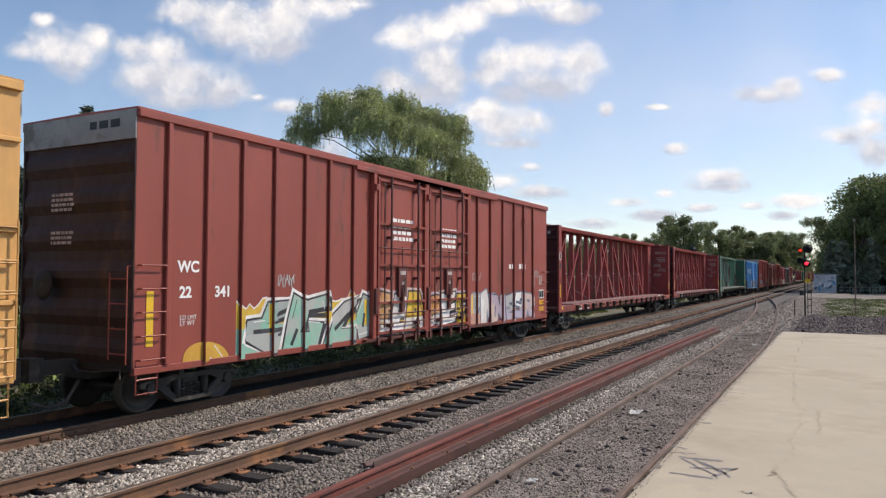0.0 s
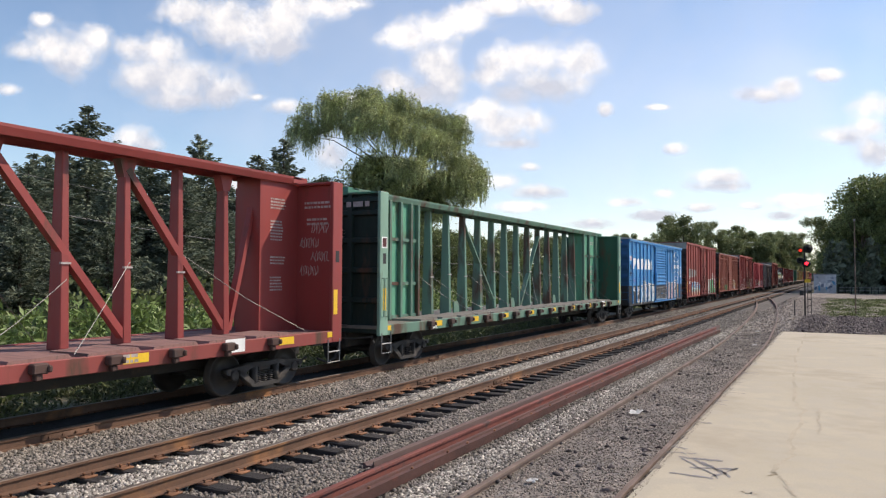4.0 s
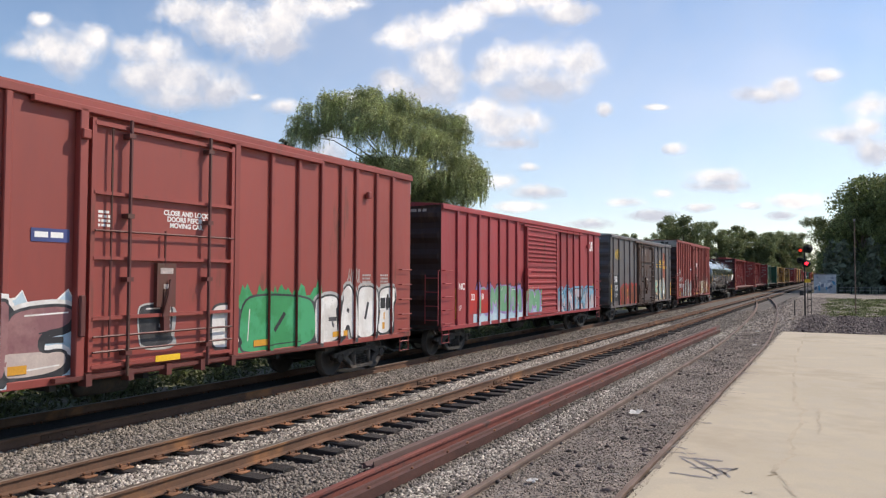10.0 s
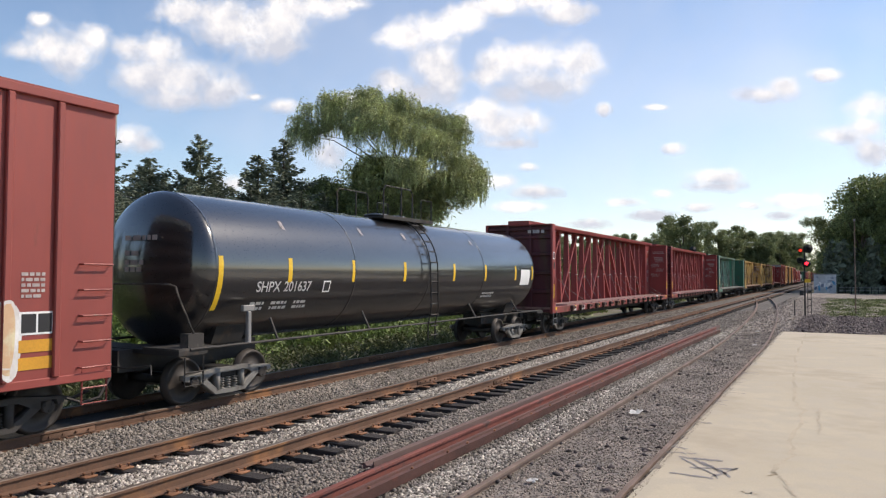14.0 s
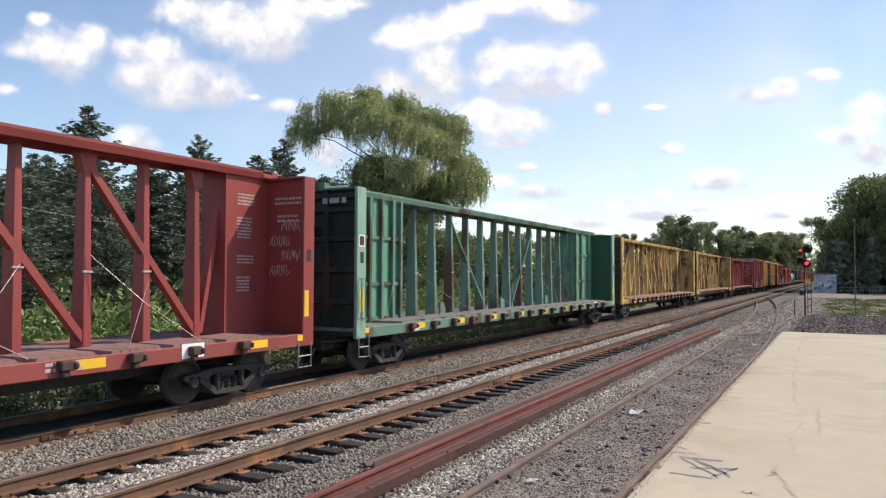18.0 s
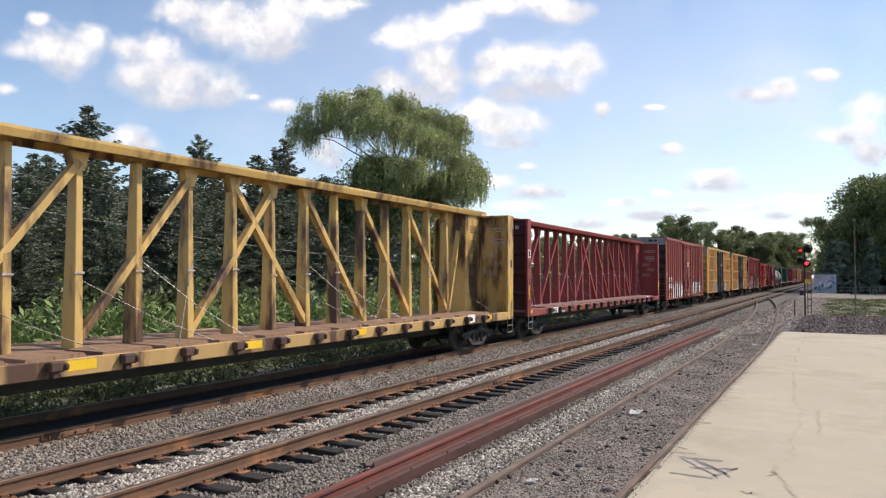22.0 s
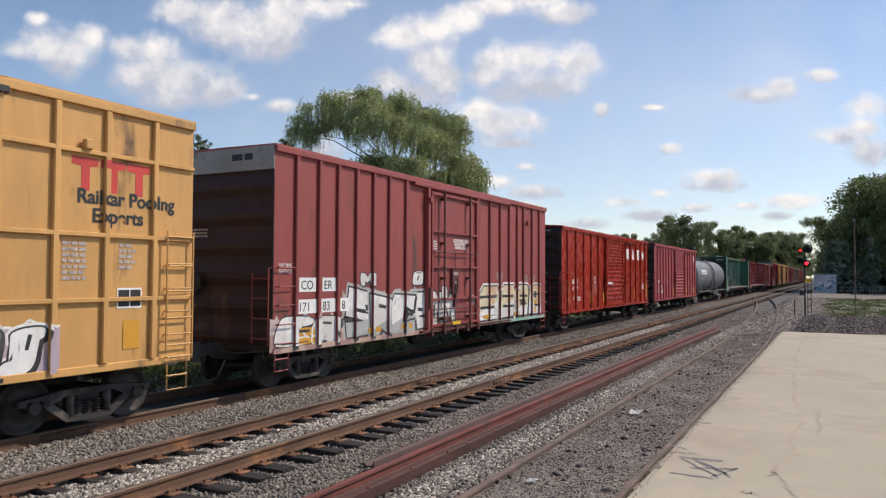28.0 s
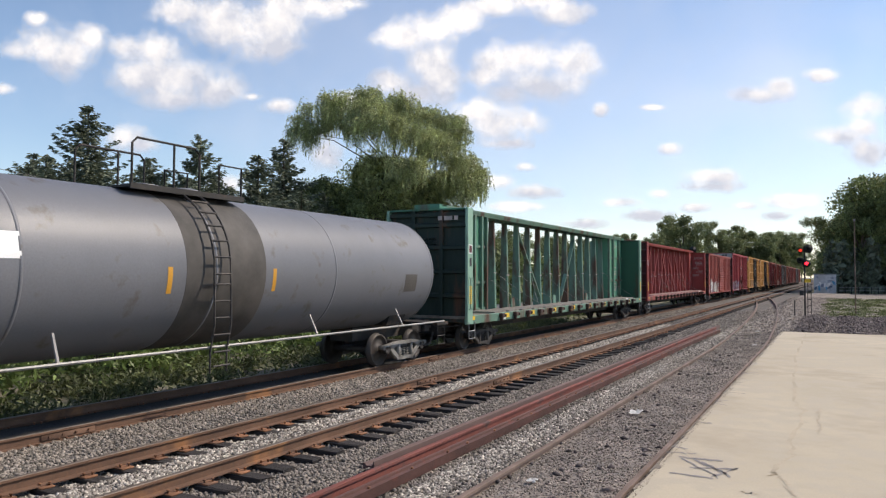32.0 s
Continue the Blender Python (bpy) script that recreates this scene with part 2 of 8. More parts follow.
def piece(name, me, parent, label="", at=None):
    ob = new(name, me)
    ob.parent = parent
    if at is not None:
        ob.matrix_basis = at if isinstance(at, Matrix) else Matrix.Translation(at)
    if label:
        tagged(ob, label)
    return ob


def mesh_of(name, bm, material):
    me = bpy.data.meshes.new(name)
    bm.to_mesh(me)
    bm.free()
    me.materials.append(material)
    return me


def mesh_np(name, verts, faces, material):
    """A mesh from arrays of corners and of faces that all have as many corners."""
    verts, faces = np.asarray(verts, dtype=np.float32), np.asarray(faces, dtype=np.int32)
    me = bpy.data.meshes.new(name)
    k = faces.shape[1]
    me.vertices.add(len(verts))
    me.vertices.foreach_set("co", verts.ravel())
    me.loops.add(faces.size)
    me.loops.foreach_set("vertex_index", faces.ravel())
    me.polygons.add(len(faces))
    me.polygons.foreach_set("loop_start", np.arange(0, faces.size, k, dtype=np.int32))
    me.update(calc_edges=True)
    me.materials.append(material)
    return me


def box(bm, x0, x1, y0, y1, z0, z1):
    vs = [bm.verts.new(p) for p in ((x0, y0, z0), (x1, y0, z0), (x1, y1, z0), (x0, y1, z0), (x0, y0, z1), (x1, y0, z1), (x1, y1, z1), (x0, y1, z1))]
    for f in ((3, 2, 1, 0), (4, 5, 6, 7), (0, 1, 5, 4), (1, 2, 6, 5), (2, 3, 7, 6), (3, 0, 4, 7)):
        bm.faces.new([vs[i] for i in f])
    return vs


def boxes(*dims):
    bm = bmesh.new()
    for d in dims:
        box(bm, *d)
    return bm


def bevelled(bm, w):
    bmesh.ops.bevel(bm, geom=bm.edges[:], offset=w, segments=1, affect="EDGES", profile=0.5)
    return bm


def tube(bm, points, r, n=6):
    """A round bar through the points."""
    rings = []
    pts = [Vector(q) for q in points]
    for i, q in enumerate(pts):
        d = (pts[min(i + 1, len(pts) - 1)] - pts[max(i - 1, 0)]).normalized()
        a = d.cross(Vector((0, 0, 1)) if abs(d.z) < 0.9 else Vector((1, 0, 0))).normalized()
        b = d.cross(a)
        rad = r[i] if isinstance(r, (list, tuple)) else r
        rings.append([bm.verts.new(q + (a * math.cos(k * math.tau / n) + b * math.sin(k * math.tau / n)) * rad) for k in range(n)])
    for u, w in zip(rings, rings[1:]):
        for k in range(n):
            bm.faces.new((u[k], u[(k + 1) % n], w[(k + 1) % n], w[k]))
    bm.faces.new(rings[0][::-1])
    bm.faces.new(rings[-1])
    return bm


def tubes(r, *runs, n=6):
    bm = bmesh.new()
    for run in runs:
        tube(bm, run, r, n)
    return bm


def extruded(bm, outline, axis, a, b):
    """A closed outline, drawn in the two other axes, drawn out from a to b."""
    def put(q, h):
        w = list(q)
        w.insert(axis, h)
        return bm.verts.new(w)
    u, w = [put(q, a) for q in outline], [put(q, b) for q in outline]
    n = len(outline)
    for k in range(n):
        bm.faces.new((u[k], u[(k + 1) % n], w[(k + 1) % n], w[k]))
    bm.faces.new(u[::-1])
    bm.faces.new(w)
    bmesh.ops.recalc_face_normals(bm, faces=bm.faces[:])
    return bm


def turned(bm, profile, n=24, axis=1, centre=(0, 0, 0)):
    """A profile of (radius, height) turned round an axis."""
    rings = []
    for r, h in profile:
        ring = []
        for k in range(n):
            a = k * math.tau / n
            q = [r * math.cos(a), r * math.sin(a)]
            q.insert(axis, h)
            ring.append(bm.verts.new(Vector(q) + Vector(centre)))
        rings.append(ring)
    for u, w in zip(rings, rings[1:]):
        for k in range(n):
            bm.faces.new((u[k], u[(k + 1) % n], w[(k + 1) % n], w[k]))
    bm.faces.new(rings[0][::-1])
    bm.faces.new(rings[-1])
    bmesh.ops.recalc_face_normals(bm, faces=bm.faces[:])
    for f in bm.faces:
        f.smooth = len(f.verts) == 4
    return bm


def thing(name, at, label, category, group="", kind=""):
    ob = new(name)
    ob.empty_display_size = 0.3
    ob.matrix_basis = at if isinstance(at, Matrix) else Matrix.Translation(at)
    return tagged(ob, label, category, group, kind)


def letters(words, size, material, parent, y, z, x=1.483, end=False, name="lettering", bold=0.0, wide=1.0, mid=False, turn=0.0):
    """Lettering on the side (or, with end, on the leading end) of a car, its lower corner at y, z."""
    cu = bpy.data.curves.new(name, "FONT")
    cu.body, cu.size, cu.extrude, cu.offset = words, size, 0.0015, bold
    cu.align_x = "CENTER" if mid else "LEFT"
    cu.space_line = 0.9
    tmp = bpy.data.objects.new(name, cu)
    me = bpy.data.meshes.new_from_object(tmp)
    bpy.data.objects.remove(tmp)
    me.materials.append(material)
    if end:
        m = Matrix.Translation((y, x, z)) @ Matrix.Rotation(math.pi / 2, 4, "X")
    else:
        m = Matrix.Translation((x, y, z)) @ Matrix.Rotation(math.pi / 2, 4, "Z") @ Matrix.Rotation(math.pi / 2, 4, "X")
    me.transform(m @ Matrix.Rotation(turn, 4, "Z") @ Matrix.Diagonal((wide, 1, 1, 1)))
    return piece(name, me, parent)

# ---- railway cars: y = 0 at the leading end, z = 0 at the rail head ----
WHEEL_R = 0.42
WHEELSETS = {-1: [], 1: []}


def wheelset_mesh():
    bm = bmesh.new()
    for s in (-1, 1):
        turned(bm, [(0.07, s * 0.60), (0.10, s * 0.66), (0.13, s * 0.675), (0.34, s * 0.70), (0.385, s * 0.665), (0.445, s * 0.665), (0.445, s * 0.69),
                    (0.425, s * 0.705), (0.418, s * 0.80), (0.37, s * 0.80), (0.345, s * 0.745), (0.16, s * 0.765), (0.12, s * 0.81), (0.085, s * 0.82)], 28, 0)
        for k in range(3):
            a = k * math.tau / 3
            turned(bm, [(0.018, s * 1.075), (0.018, s * 1.09)], 6, 0, (0, 0.06 * math.cos(a), 0.06 * math.sin(a)))
        turned(bm, [(0.075, s * 0.80), (0.075, s * 0.93), (0.105, s * 0.94), (0.105, s * 1.06), (0.09, s * 1.08)], 14, 0)
    turned(bm, [(0.08, -0.62), (0.08, 0.62)], 12, 0)
    return mesh_of("wheelset", bm, WHEEL_STEEL)


def side_frame_mesh(sx):
    """A cast side frame: top chord, bowed lower chord, columns and pedestals."""
    bm = bmesh.new()
    x0, x1 = sx * 0.93, sx * 1.08
    for s in (-1, 1):
        extruded(bm, [(s * 0.0, 0.62), (s * 0.45, 0.62), (s * 0.82, 0.57), (s * 1.12, 0.55), (s * 1.12, 0.46), (s * 1.02, 0.44), (s * 1.0, 0.52),
                      (s * 0.76, 0.52), (s * 0.74, 0.42), (s * 0.66, 0.42), (s * 0.42, 0.53), (0, 0.53)], 0, x0, x1)
        extruded(bm, [(s * 0.70, 0.52), (s * 0.76, 0.42), (s * 0.38, 0.14), (0, 0.13), (0, 0.21), (s * 0.32, 0.22)], 0, x0, x1)
        box(bm, x0 if sx > 0 else x1, x1 if sx > 0 else x0, min(s * 0.27, s * 0.36), max(s * 0.27, s * 0.36), 0.2, 0.55)
    for q in (-0.17, 0.0, 0.17):
        for k in range(5):
            turned(bm, [(0.05, 0.215 + k * 0.045), (0.075, 0.228 + k * 0.045), (0.05, 0.241 + k * 0.045)], 10, 2, (sx * 0.99, q, 0))
    return mesh_of("side_frame", bm, STEEL_CAST)


ME_WHEELSET = wheelset_mesh()
ME_FRAME = {s: side_frame_mesh(s) for s in (-1, 1)}
ME_FRAME_PALE = {s: ME_FRAME[s].copy() for s in (-1, 1)}
for me in ME_FRAME_PALE.values():
    me.materials[0] = STEEL_PALE
ME_BOLSTER = mesh_of("truck", bevelled(boxes((-1.02, 1.02, -0.2, 0.2, 0.42, 0.62), (-0.35, 0.35, -0.28, 0.28, 0.6, 0.72)), 0.03), STEEL_DARK)
ME_BEAM = mesh_of("brake_beam", boxes((-0.7, 0.7, -0.04, 0.04, 0.36, 0.46), (-0.78, -0.7, -0.03, 0.05, 0.3, 0.55), (0.7, 0.78, -0.03, 0.05, 0.3, 0.55)), STEEL_DARK)


def truck(car, y, frames=ME_FRAME):
    t = piece("truck", ME_BOLSTER, car, "grimy cast-steel truck", (0, y, 0))
    for s in (-1, 1):
        piece("side_frame", frames[s], t)
        piece("brake_beam", ME_BEAM, t, "", (0, s * 0.38, 0))
        w = piece("wheelset", ME_WHEELSET, t, "", (0, s * 0.88, WHEEL_R))
        WHEELSETS[s].append(w)
    return t


def coupler_mesh():
    bm = boxes((-0.11, 0.11, -0.62, 0.4, 0.74, 0.96))
    extruded(bm, [(-0.2, -0.62), (0.16, -0.62), (0.2, -0.72), (0.17, -0.86), (0.02, -0.9), (0.04, -0.76), (-0.06, -0.74), (-0.12, -0.9), (-0.22, -0.88)], 2, 0.66, 1.03)
    tube(bm, [(0.2, -0.15, 0.9), (0.45, -0.25, 0.82), (0.75, -0.2, 0.8), (1.3, -0.1, 0.86), (1.38, -0.16, 0.72)], 0.016, 5)
    tube(bm, [(0.3, -0.1, 0.62), (0.34, -0.35, 0.3), (0.28, -0.6, 0.24), (0.2, -0.85, 0.35)], 0.03, 6)
    return mesh_of("coupler", bm, STEEL_CAST)


ME_COUPLER = coupler_mesh()


def stirrup_mesh(material):
    return mesh_of("stirrup_step", tubes(0.017, [(1.47, 0.06, 0.95), (1.47, 0.06, 0.45), (1.47, 0.48, 0.45), (1.47, 0.48, 0.95)], [(1.47, 0.06, 0.68), (1.47, 0.48, 0.68)], n=5), material)


def grab_mesh(material, wide=0.5):
    return mesh_of("grab_iron", tubes(0.014, [(1.475, 0.06, 0.0), (1.565, 0.07, 0.0), (1.565, 0.06 + wide, 0.0), (1.475, 0.07 + wide, 0.0)], n=5), material)


def end_ladder_mesh(material):
    runs = [[(1.0, 0.0, 1.1 + k * 0.4), (1.0, -0.09, 1.1 + k * 0.4), (1.43, -0.1, 1.1 + k * 0.4)] for k in range(4)]
    runs += [[(1.43, -0.1, 0.95), (1.43, -0.1, 2.5), (1.43, 0.0, 2.52)], [(1.0, -0.09, 1.0), (1.0, -0.09, 2.4)]]
    return mesh_of("end_ladder", tubes(0.014, *runs, n=5), material)


def end_mesh(z0, z1, material, ribs=6, deep=0.075):
    """A pressed car end with level corrugations."""
    rows, step = [(0.0, z0)], (z1 - z0) / ribs
    for k in range(ribs):
        z = z0 + k * step
        rows += [(0.0, z + step * 0.14), (-deep, z + step * 0.40), (-deep, z + step * 0.60), (0.0, z + step * 0.86)]
    rows.append((0.0, z1))
    xs = (-1.47, -1.36, 1.36, 1.47)
    bm = bmesh.new()
    grid = [[bm.verts.new((x, 0.03 + (y if abs(x) < 1.4 else 0.0), z)) for x in xs] for y, z in rows]
    for a, b in zip(grid, grid[1:]):
        for k in range(3):
            bm.faces.new((a[k], a[k + 1], b[k + 1], b[k]))
    for x in (-1.47, 1.43):
        box(bm, x, x + 0.04, -0.02, 0.09, z0, z1)
    return mesh_of("end", bm, material)


def roof_mesh(L, H, material, peak=0.10, over=0.02, rib=1.05, proud=0.015):
    bm = bmesh.new()
    w = 1.50 + over
    extruded(bm, [(-w, H), (-w, H + 0.03), (0, H + 0.03 + peak), (w, H + 0.03), (w, H), (0, H - 0.03)], 1, -0.02, L + 0.02)
    k = 0
    y = 0.25
    while y < L - 0.2:
        extruded(bm, [(-w - proud, H + 0.02), (-w - proud, H + 0.045 + proud), (0, H + 0.065 + peak), (w + proud, H + 0.045 + proud), (w + proud, H + 0.02), (0, H + 0.02 + peak)], 1, y, y + 0.09)
        y += rib
    return mesh_of("roof", bm, material)


def plug_door(car, y0, y1, z0, z1, paint, bars=2, lock=True, x=1.49):
    """A flush door with jambs, deep ledges, thin rods, lock bars and gear."""
    d = part("door", bevelled(boxes((x, x + 0.05, y0, y1, z0, z1)), 0.008), paint, car, "plug door with lock bars")
    w, h = y1 - y0, z1 - z0
    gear_paint = paint if paint in (P_BLACK, P_GREYDOOR) else P_RODS
    bm = bmesh.new()
    for f in (0.01, 0.20, 0.44, 0.70, 0.975):
        box(bm, x + 0.05, x + 0.13, y0 + 0.05, y1 - 0.04, z0 + h * f, z0 + h * f + 0.055)
    part("door_rib", bm, paint, d)
    for y in (y0, y1 - 0.07):
        part("door_stile", boxes((x + 0.05, x + 0.12, y, y + 0.07, z0, z1)), paint, d)
    me = mesh_of("lock_bar", tubes(0.03, [(x + 0.17, 0, z0 - 0.12), (x + 0.17, 0, z1 + 0.06)], n=6), gear_paint)
    me_b = mesh_of("bar_bracket", boxes((x + 0.05, x + 0.2, -0.06, 0.06, -0.03, 0.04)), gear_paint)
    for k in range(bars):
        yb = y0 + w * (0.22 + 0.56 * k / max(bars - 1, 1))
        lb = piece("lock_bar", me, d, "", (0, yb, 0))
        for f in (0.06, 0.36, 0.62, 0.95):
            piece("bar_bracket", me_b, lb, "", (0, 0, z0 + h * f))
    rods = [[(x + 0.15, y0 + 0.05, z0 + h * f), (x + 0.15, y1 - 0.05, z0 + h * f)] for f in (0.075, 0.135, 0.555)] + [[(x + 0.12, y0 + w * 0.12, z0 + h * 0.05), (x + 0.12, y0 + w * 0.12, z0 + h * 0.97)], [(x + 0.12, y0 + w * 0.47, z0 + h * 0.42), (x + 0.12, y0 + w * 0.47, z0 + h * 0.57)]]
    part("control_rod", tubes(0.018, *rods, n=5), gear_paint, d)
    yc = y0 + w * 0.48
    gear = boxes((x + 0.05, x + 0.13, yc - 0.19, yc + 0.19, z0 + h * 0.24, z0 + h * 0.43), (x + 0.05, x + 0.15, yc - 0.06, yc + 0.06, z0 + h * 0.14, z0 + h * 0.32))
    tube(gear, [(x + 0.17, yc - 0.1, z0 + h * 0.2), (x + 0.19, yc, z0 + h * 0.3), (x + 0.17, yc + 0.05, z0 + h * 0.36)], 0.02, 5)
    gear = part("lock_gear", gear, gear_paint, d)
    part("gear_label", boxes((x + 0.131, x + 0.134, yc - 0.13, yc + 0.13, z0 + h * 0.385, z0 + h * 0.41), (x + 0.131, x + 0.134, yc - 0.06, yc + 0.06, z0 + h * 0.29, z0 + h * 0.34)), WORN_WHITE, gear)
    jamb = mesh_of("door_jamb", bevelled(boxes((1.475, 1.60, -0.07, 0.07, z0 - 0.1, z1 + 0.12)), 0.012), paint)
    for y in (y0 - 0.12, y1 + 0.1):
        piece("door_jamb", jamb, car, "", (0, y, 0))
    part("jamb_lever", bevelled(boxes((1.6, 1.68, y0 - 0.2, y0 - 0.06, z1 - 0.35, z1 - 0.2)), 0.015), paint, car)
    part("jamb_catch", bevelled(boxes((1.6, 1.66, y0 - 0.17, y0 - 0.08, z0 + h * 0.14, z0 + h * 0.3)), 0.015), gear_paint, car)
    bm = boxes((x - 0.02, x + 0.12, y0 - 0.5, y1 + w * 0.9, z0 - 0.1, z0 - 0.04))
    for k in range(5):
        box(bm, x - 0.02, x + 0.16, y0 + w * k / 4 - 0.05, y0 + w * k / 4 + 0.05, z0 - 0.2, z0 - 0.02)
    part("door_track", bm, gear_paint, car)
    part("door_hood", bevelled(boxes((1.50, 1.60, y0 - 0.9, y1 + w * 0.9, z1 + 0.06, z1 + 0.16)), 0.012), paint, car)
    return d


def slide_door(car, y0, y1, z0, z1, paint, x=1.50, low=None):
    """A sliding door with two fields of level corrugations."""
    d = part("door", boxes((x, x + 0.04, y0, y1, z0, z1)), paint, car, "corrugated sliding door")
    zc = z0 + (z1 - z0) * 0.565
    fields = ((zc + 0.12, z1 - 0.2, 7), (z0 + (z1 - z0) * 0.07, zc - 0.06, 7))
    for a, b, n in fields:
        bm = bmesh.new()
        step = (b - a) / n
        for k in range(n):
            z = a + k * step
            extruded(bm, [(x + 0.035, z), (x + 0.09, z + step * 0.34), (x + 0.09, z + step * 0.52), (x + 0.035, z + step * 0.66)], 1, y0 + 0.12, y1 - 0.10)
        part("corrugation", bm, paint, d)
    if low:
        bm = boxes((x + 0.04, x + 0.043, y0 + 0.1, y1 - 0.08, z0 + 0.1, 1.85), (x + 0.09, x + 0.093, y0, y0 + 0.1, z0, 1.85), (x + 0.09, x + 0.093, y1 - 0.08, y1, z0, 1.85))
        a, b, n = fields[1]
        step = (b - a) / n
        for k in range(n):
            z = a + k * step
            if z < 1.7:
                extruded(bm, [(x + 0.038, z - 0.003), (x + 0.093, z + step * 0.34 - 0.003), (x + 0.093, z + step * 0.52 + 0.003), (x + 0.038, z + step * 0.66 + 0.003)], 1, y0 + 0.117, y1 - 0.097)
        part("black_band", bm, low, d, "worn black lower band")
    bm = boxes((x + 0.04, x + 0.09, y0, y0 + 0.10, z0, z1), (x + 0.04, x + 0.09, y1 - 0.08, y1, z0, z1), (x + 0.04, x + 0.1, y0 + 0.003, y1 - 0.003, z0 + 0.003, z0 + 0.1),
               (x + 0.04, x + 0.086, y0 + 0.1, y1 - 0.08, zc - 0.03, zc + 0.06), (x + 0.04, x + 0.086, y0 + 0.1, y1 - 0.08, z1 - 0.1, z1))
    part("door_frame", bm, paint, d)
    part("latch", boxes((x + 0.08, x + 0.17, y0 - 0.18, y0 + 0.14, zc - 0.35, zc - 0.2), (x + 0.05, x + 0.15, y0 - 0.1, y0 - 0.02, zc - 0.9, zc - 0.1)), paint, d)
    part("handle", tubes(0.02, [(x + 0.06, (y0 + y1) / 2 - 0.2, z0 + 0.42), (x + 0.13, (y0 + y1) / 2 - 0.15, z0 + 0.42), (x + 0.13, (y0 + y1) / 2 + 0.15, z0 + 0.42), (x + 0.06, (y0 + y1) / 2 + 0.2, z0 + 0.42)], n=5), paint, d)
    part("door_track", boxes((x - 0.03, x + 0.1, y0 - 0.3, y1 + (y1 - y0), z0 - 0.1, z0 - 0.03)), paint, car)
    part("door_hood", boxes((1.5, x + 0.11, y0 - 0.3, y1 + (y1 - y0), z1 + 0.02, z1 + 0.08)), paint, car)
    return d


def underframe(car, L, z=0.86, trucks=1.6, material=None):
    bm = boxes((-0.33, 0.33, 0.1, L - 0.1, 0.62, z), (-1.42, 1.42, 0.02, L - 0.02, z, z + 0.12))
    y = 1.0
    while y < L - 0.8:
        box(bm, -1.4, 1.4, y, y + 0.1, z - 0.18, z)
        y += 1.6
    part("underframe", bm, STEEL_DARK, car, "grimy steel underframe")
    ym = L * 0.45
    bm = bmesh.new()
    turned(bm, [(0.0, ym - 0.5), (0.16, ym - 0.42), (0.16, ym + 0.42), (0.0, ym + 0.5)], 12, 1, (0.8, 0, 0.6))
    tube(bm, [(0.8, ym + 0.5, 0.6), (0.6, ym + 1.6, 0.62), (0.3, L - trucks - 1.0, 0.6)], 0.02, 5)
    tube(bm, [(-0.9, 0.4, 0.7), (-0.9, L - 0.4, 0.7)], 0.02, 5)
    part("air_reservoir", bm, STEEL_DARK, car)
    truck(car, trucks)
    truck(car, L - trucks)
    piece("coupler", ME_COUPLER, car, "", (0, 0.0, 0))
    piece("coupler", ME_COUPLER, car, "", Matrix.Translation((0, L, 0)) @ Matrix.Rotation(math.pi, 4, "Z"))


def conform(bm, posts, half=0.05, deep=0.066):
    """Lays flat paint over the side posts: cuts it at their edges and brings it forward onto them."""
    for y in posts:
        for e in (y - half, y + half):
            bmesh.ops.bisect_plane(bm, geom=bm.verts[:] + bm.edges[:] + bm.faces[:], plane_co=(0, e, 0), plane_no=(0, 1, 0))
    bmesh.ops.split_edges(bm, edges=[e for e in bm.edges if len(e.link_faces) > 1 and any(abs(abs(e.verts[0].co.y - y) - half) < 1e-4 and abs(abs(e.verts[1].co.y - y) - half) < 1e-4 for y in posts)])
    raised = {v for f in bm.faces if any(abs(f.calc_center_median().y - y) < half for y in posts) for v in f.verts}
    for v in raised:
        v.co.x += deep
    return bm


def over_posts(ob, posts):
    """Lays lettering over the side posts."""
    bm = bmesh.new()
    bm.from_mesh(ob.data)
    conform(bm, posts)
    bm.to_mesh(ob.data)
    bm.free()
    return ob


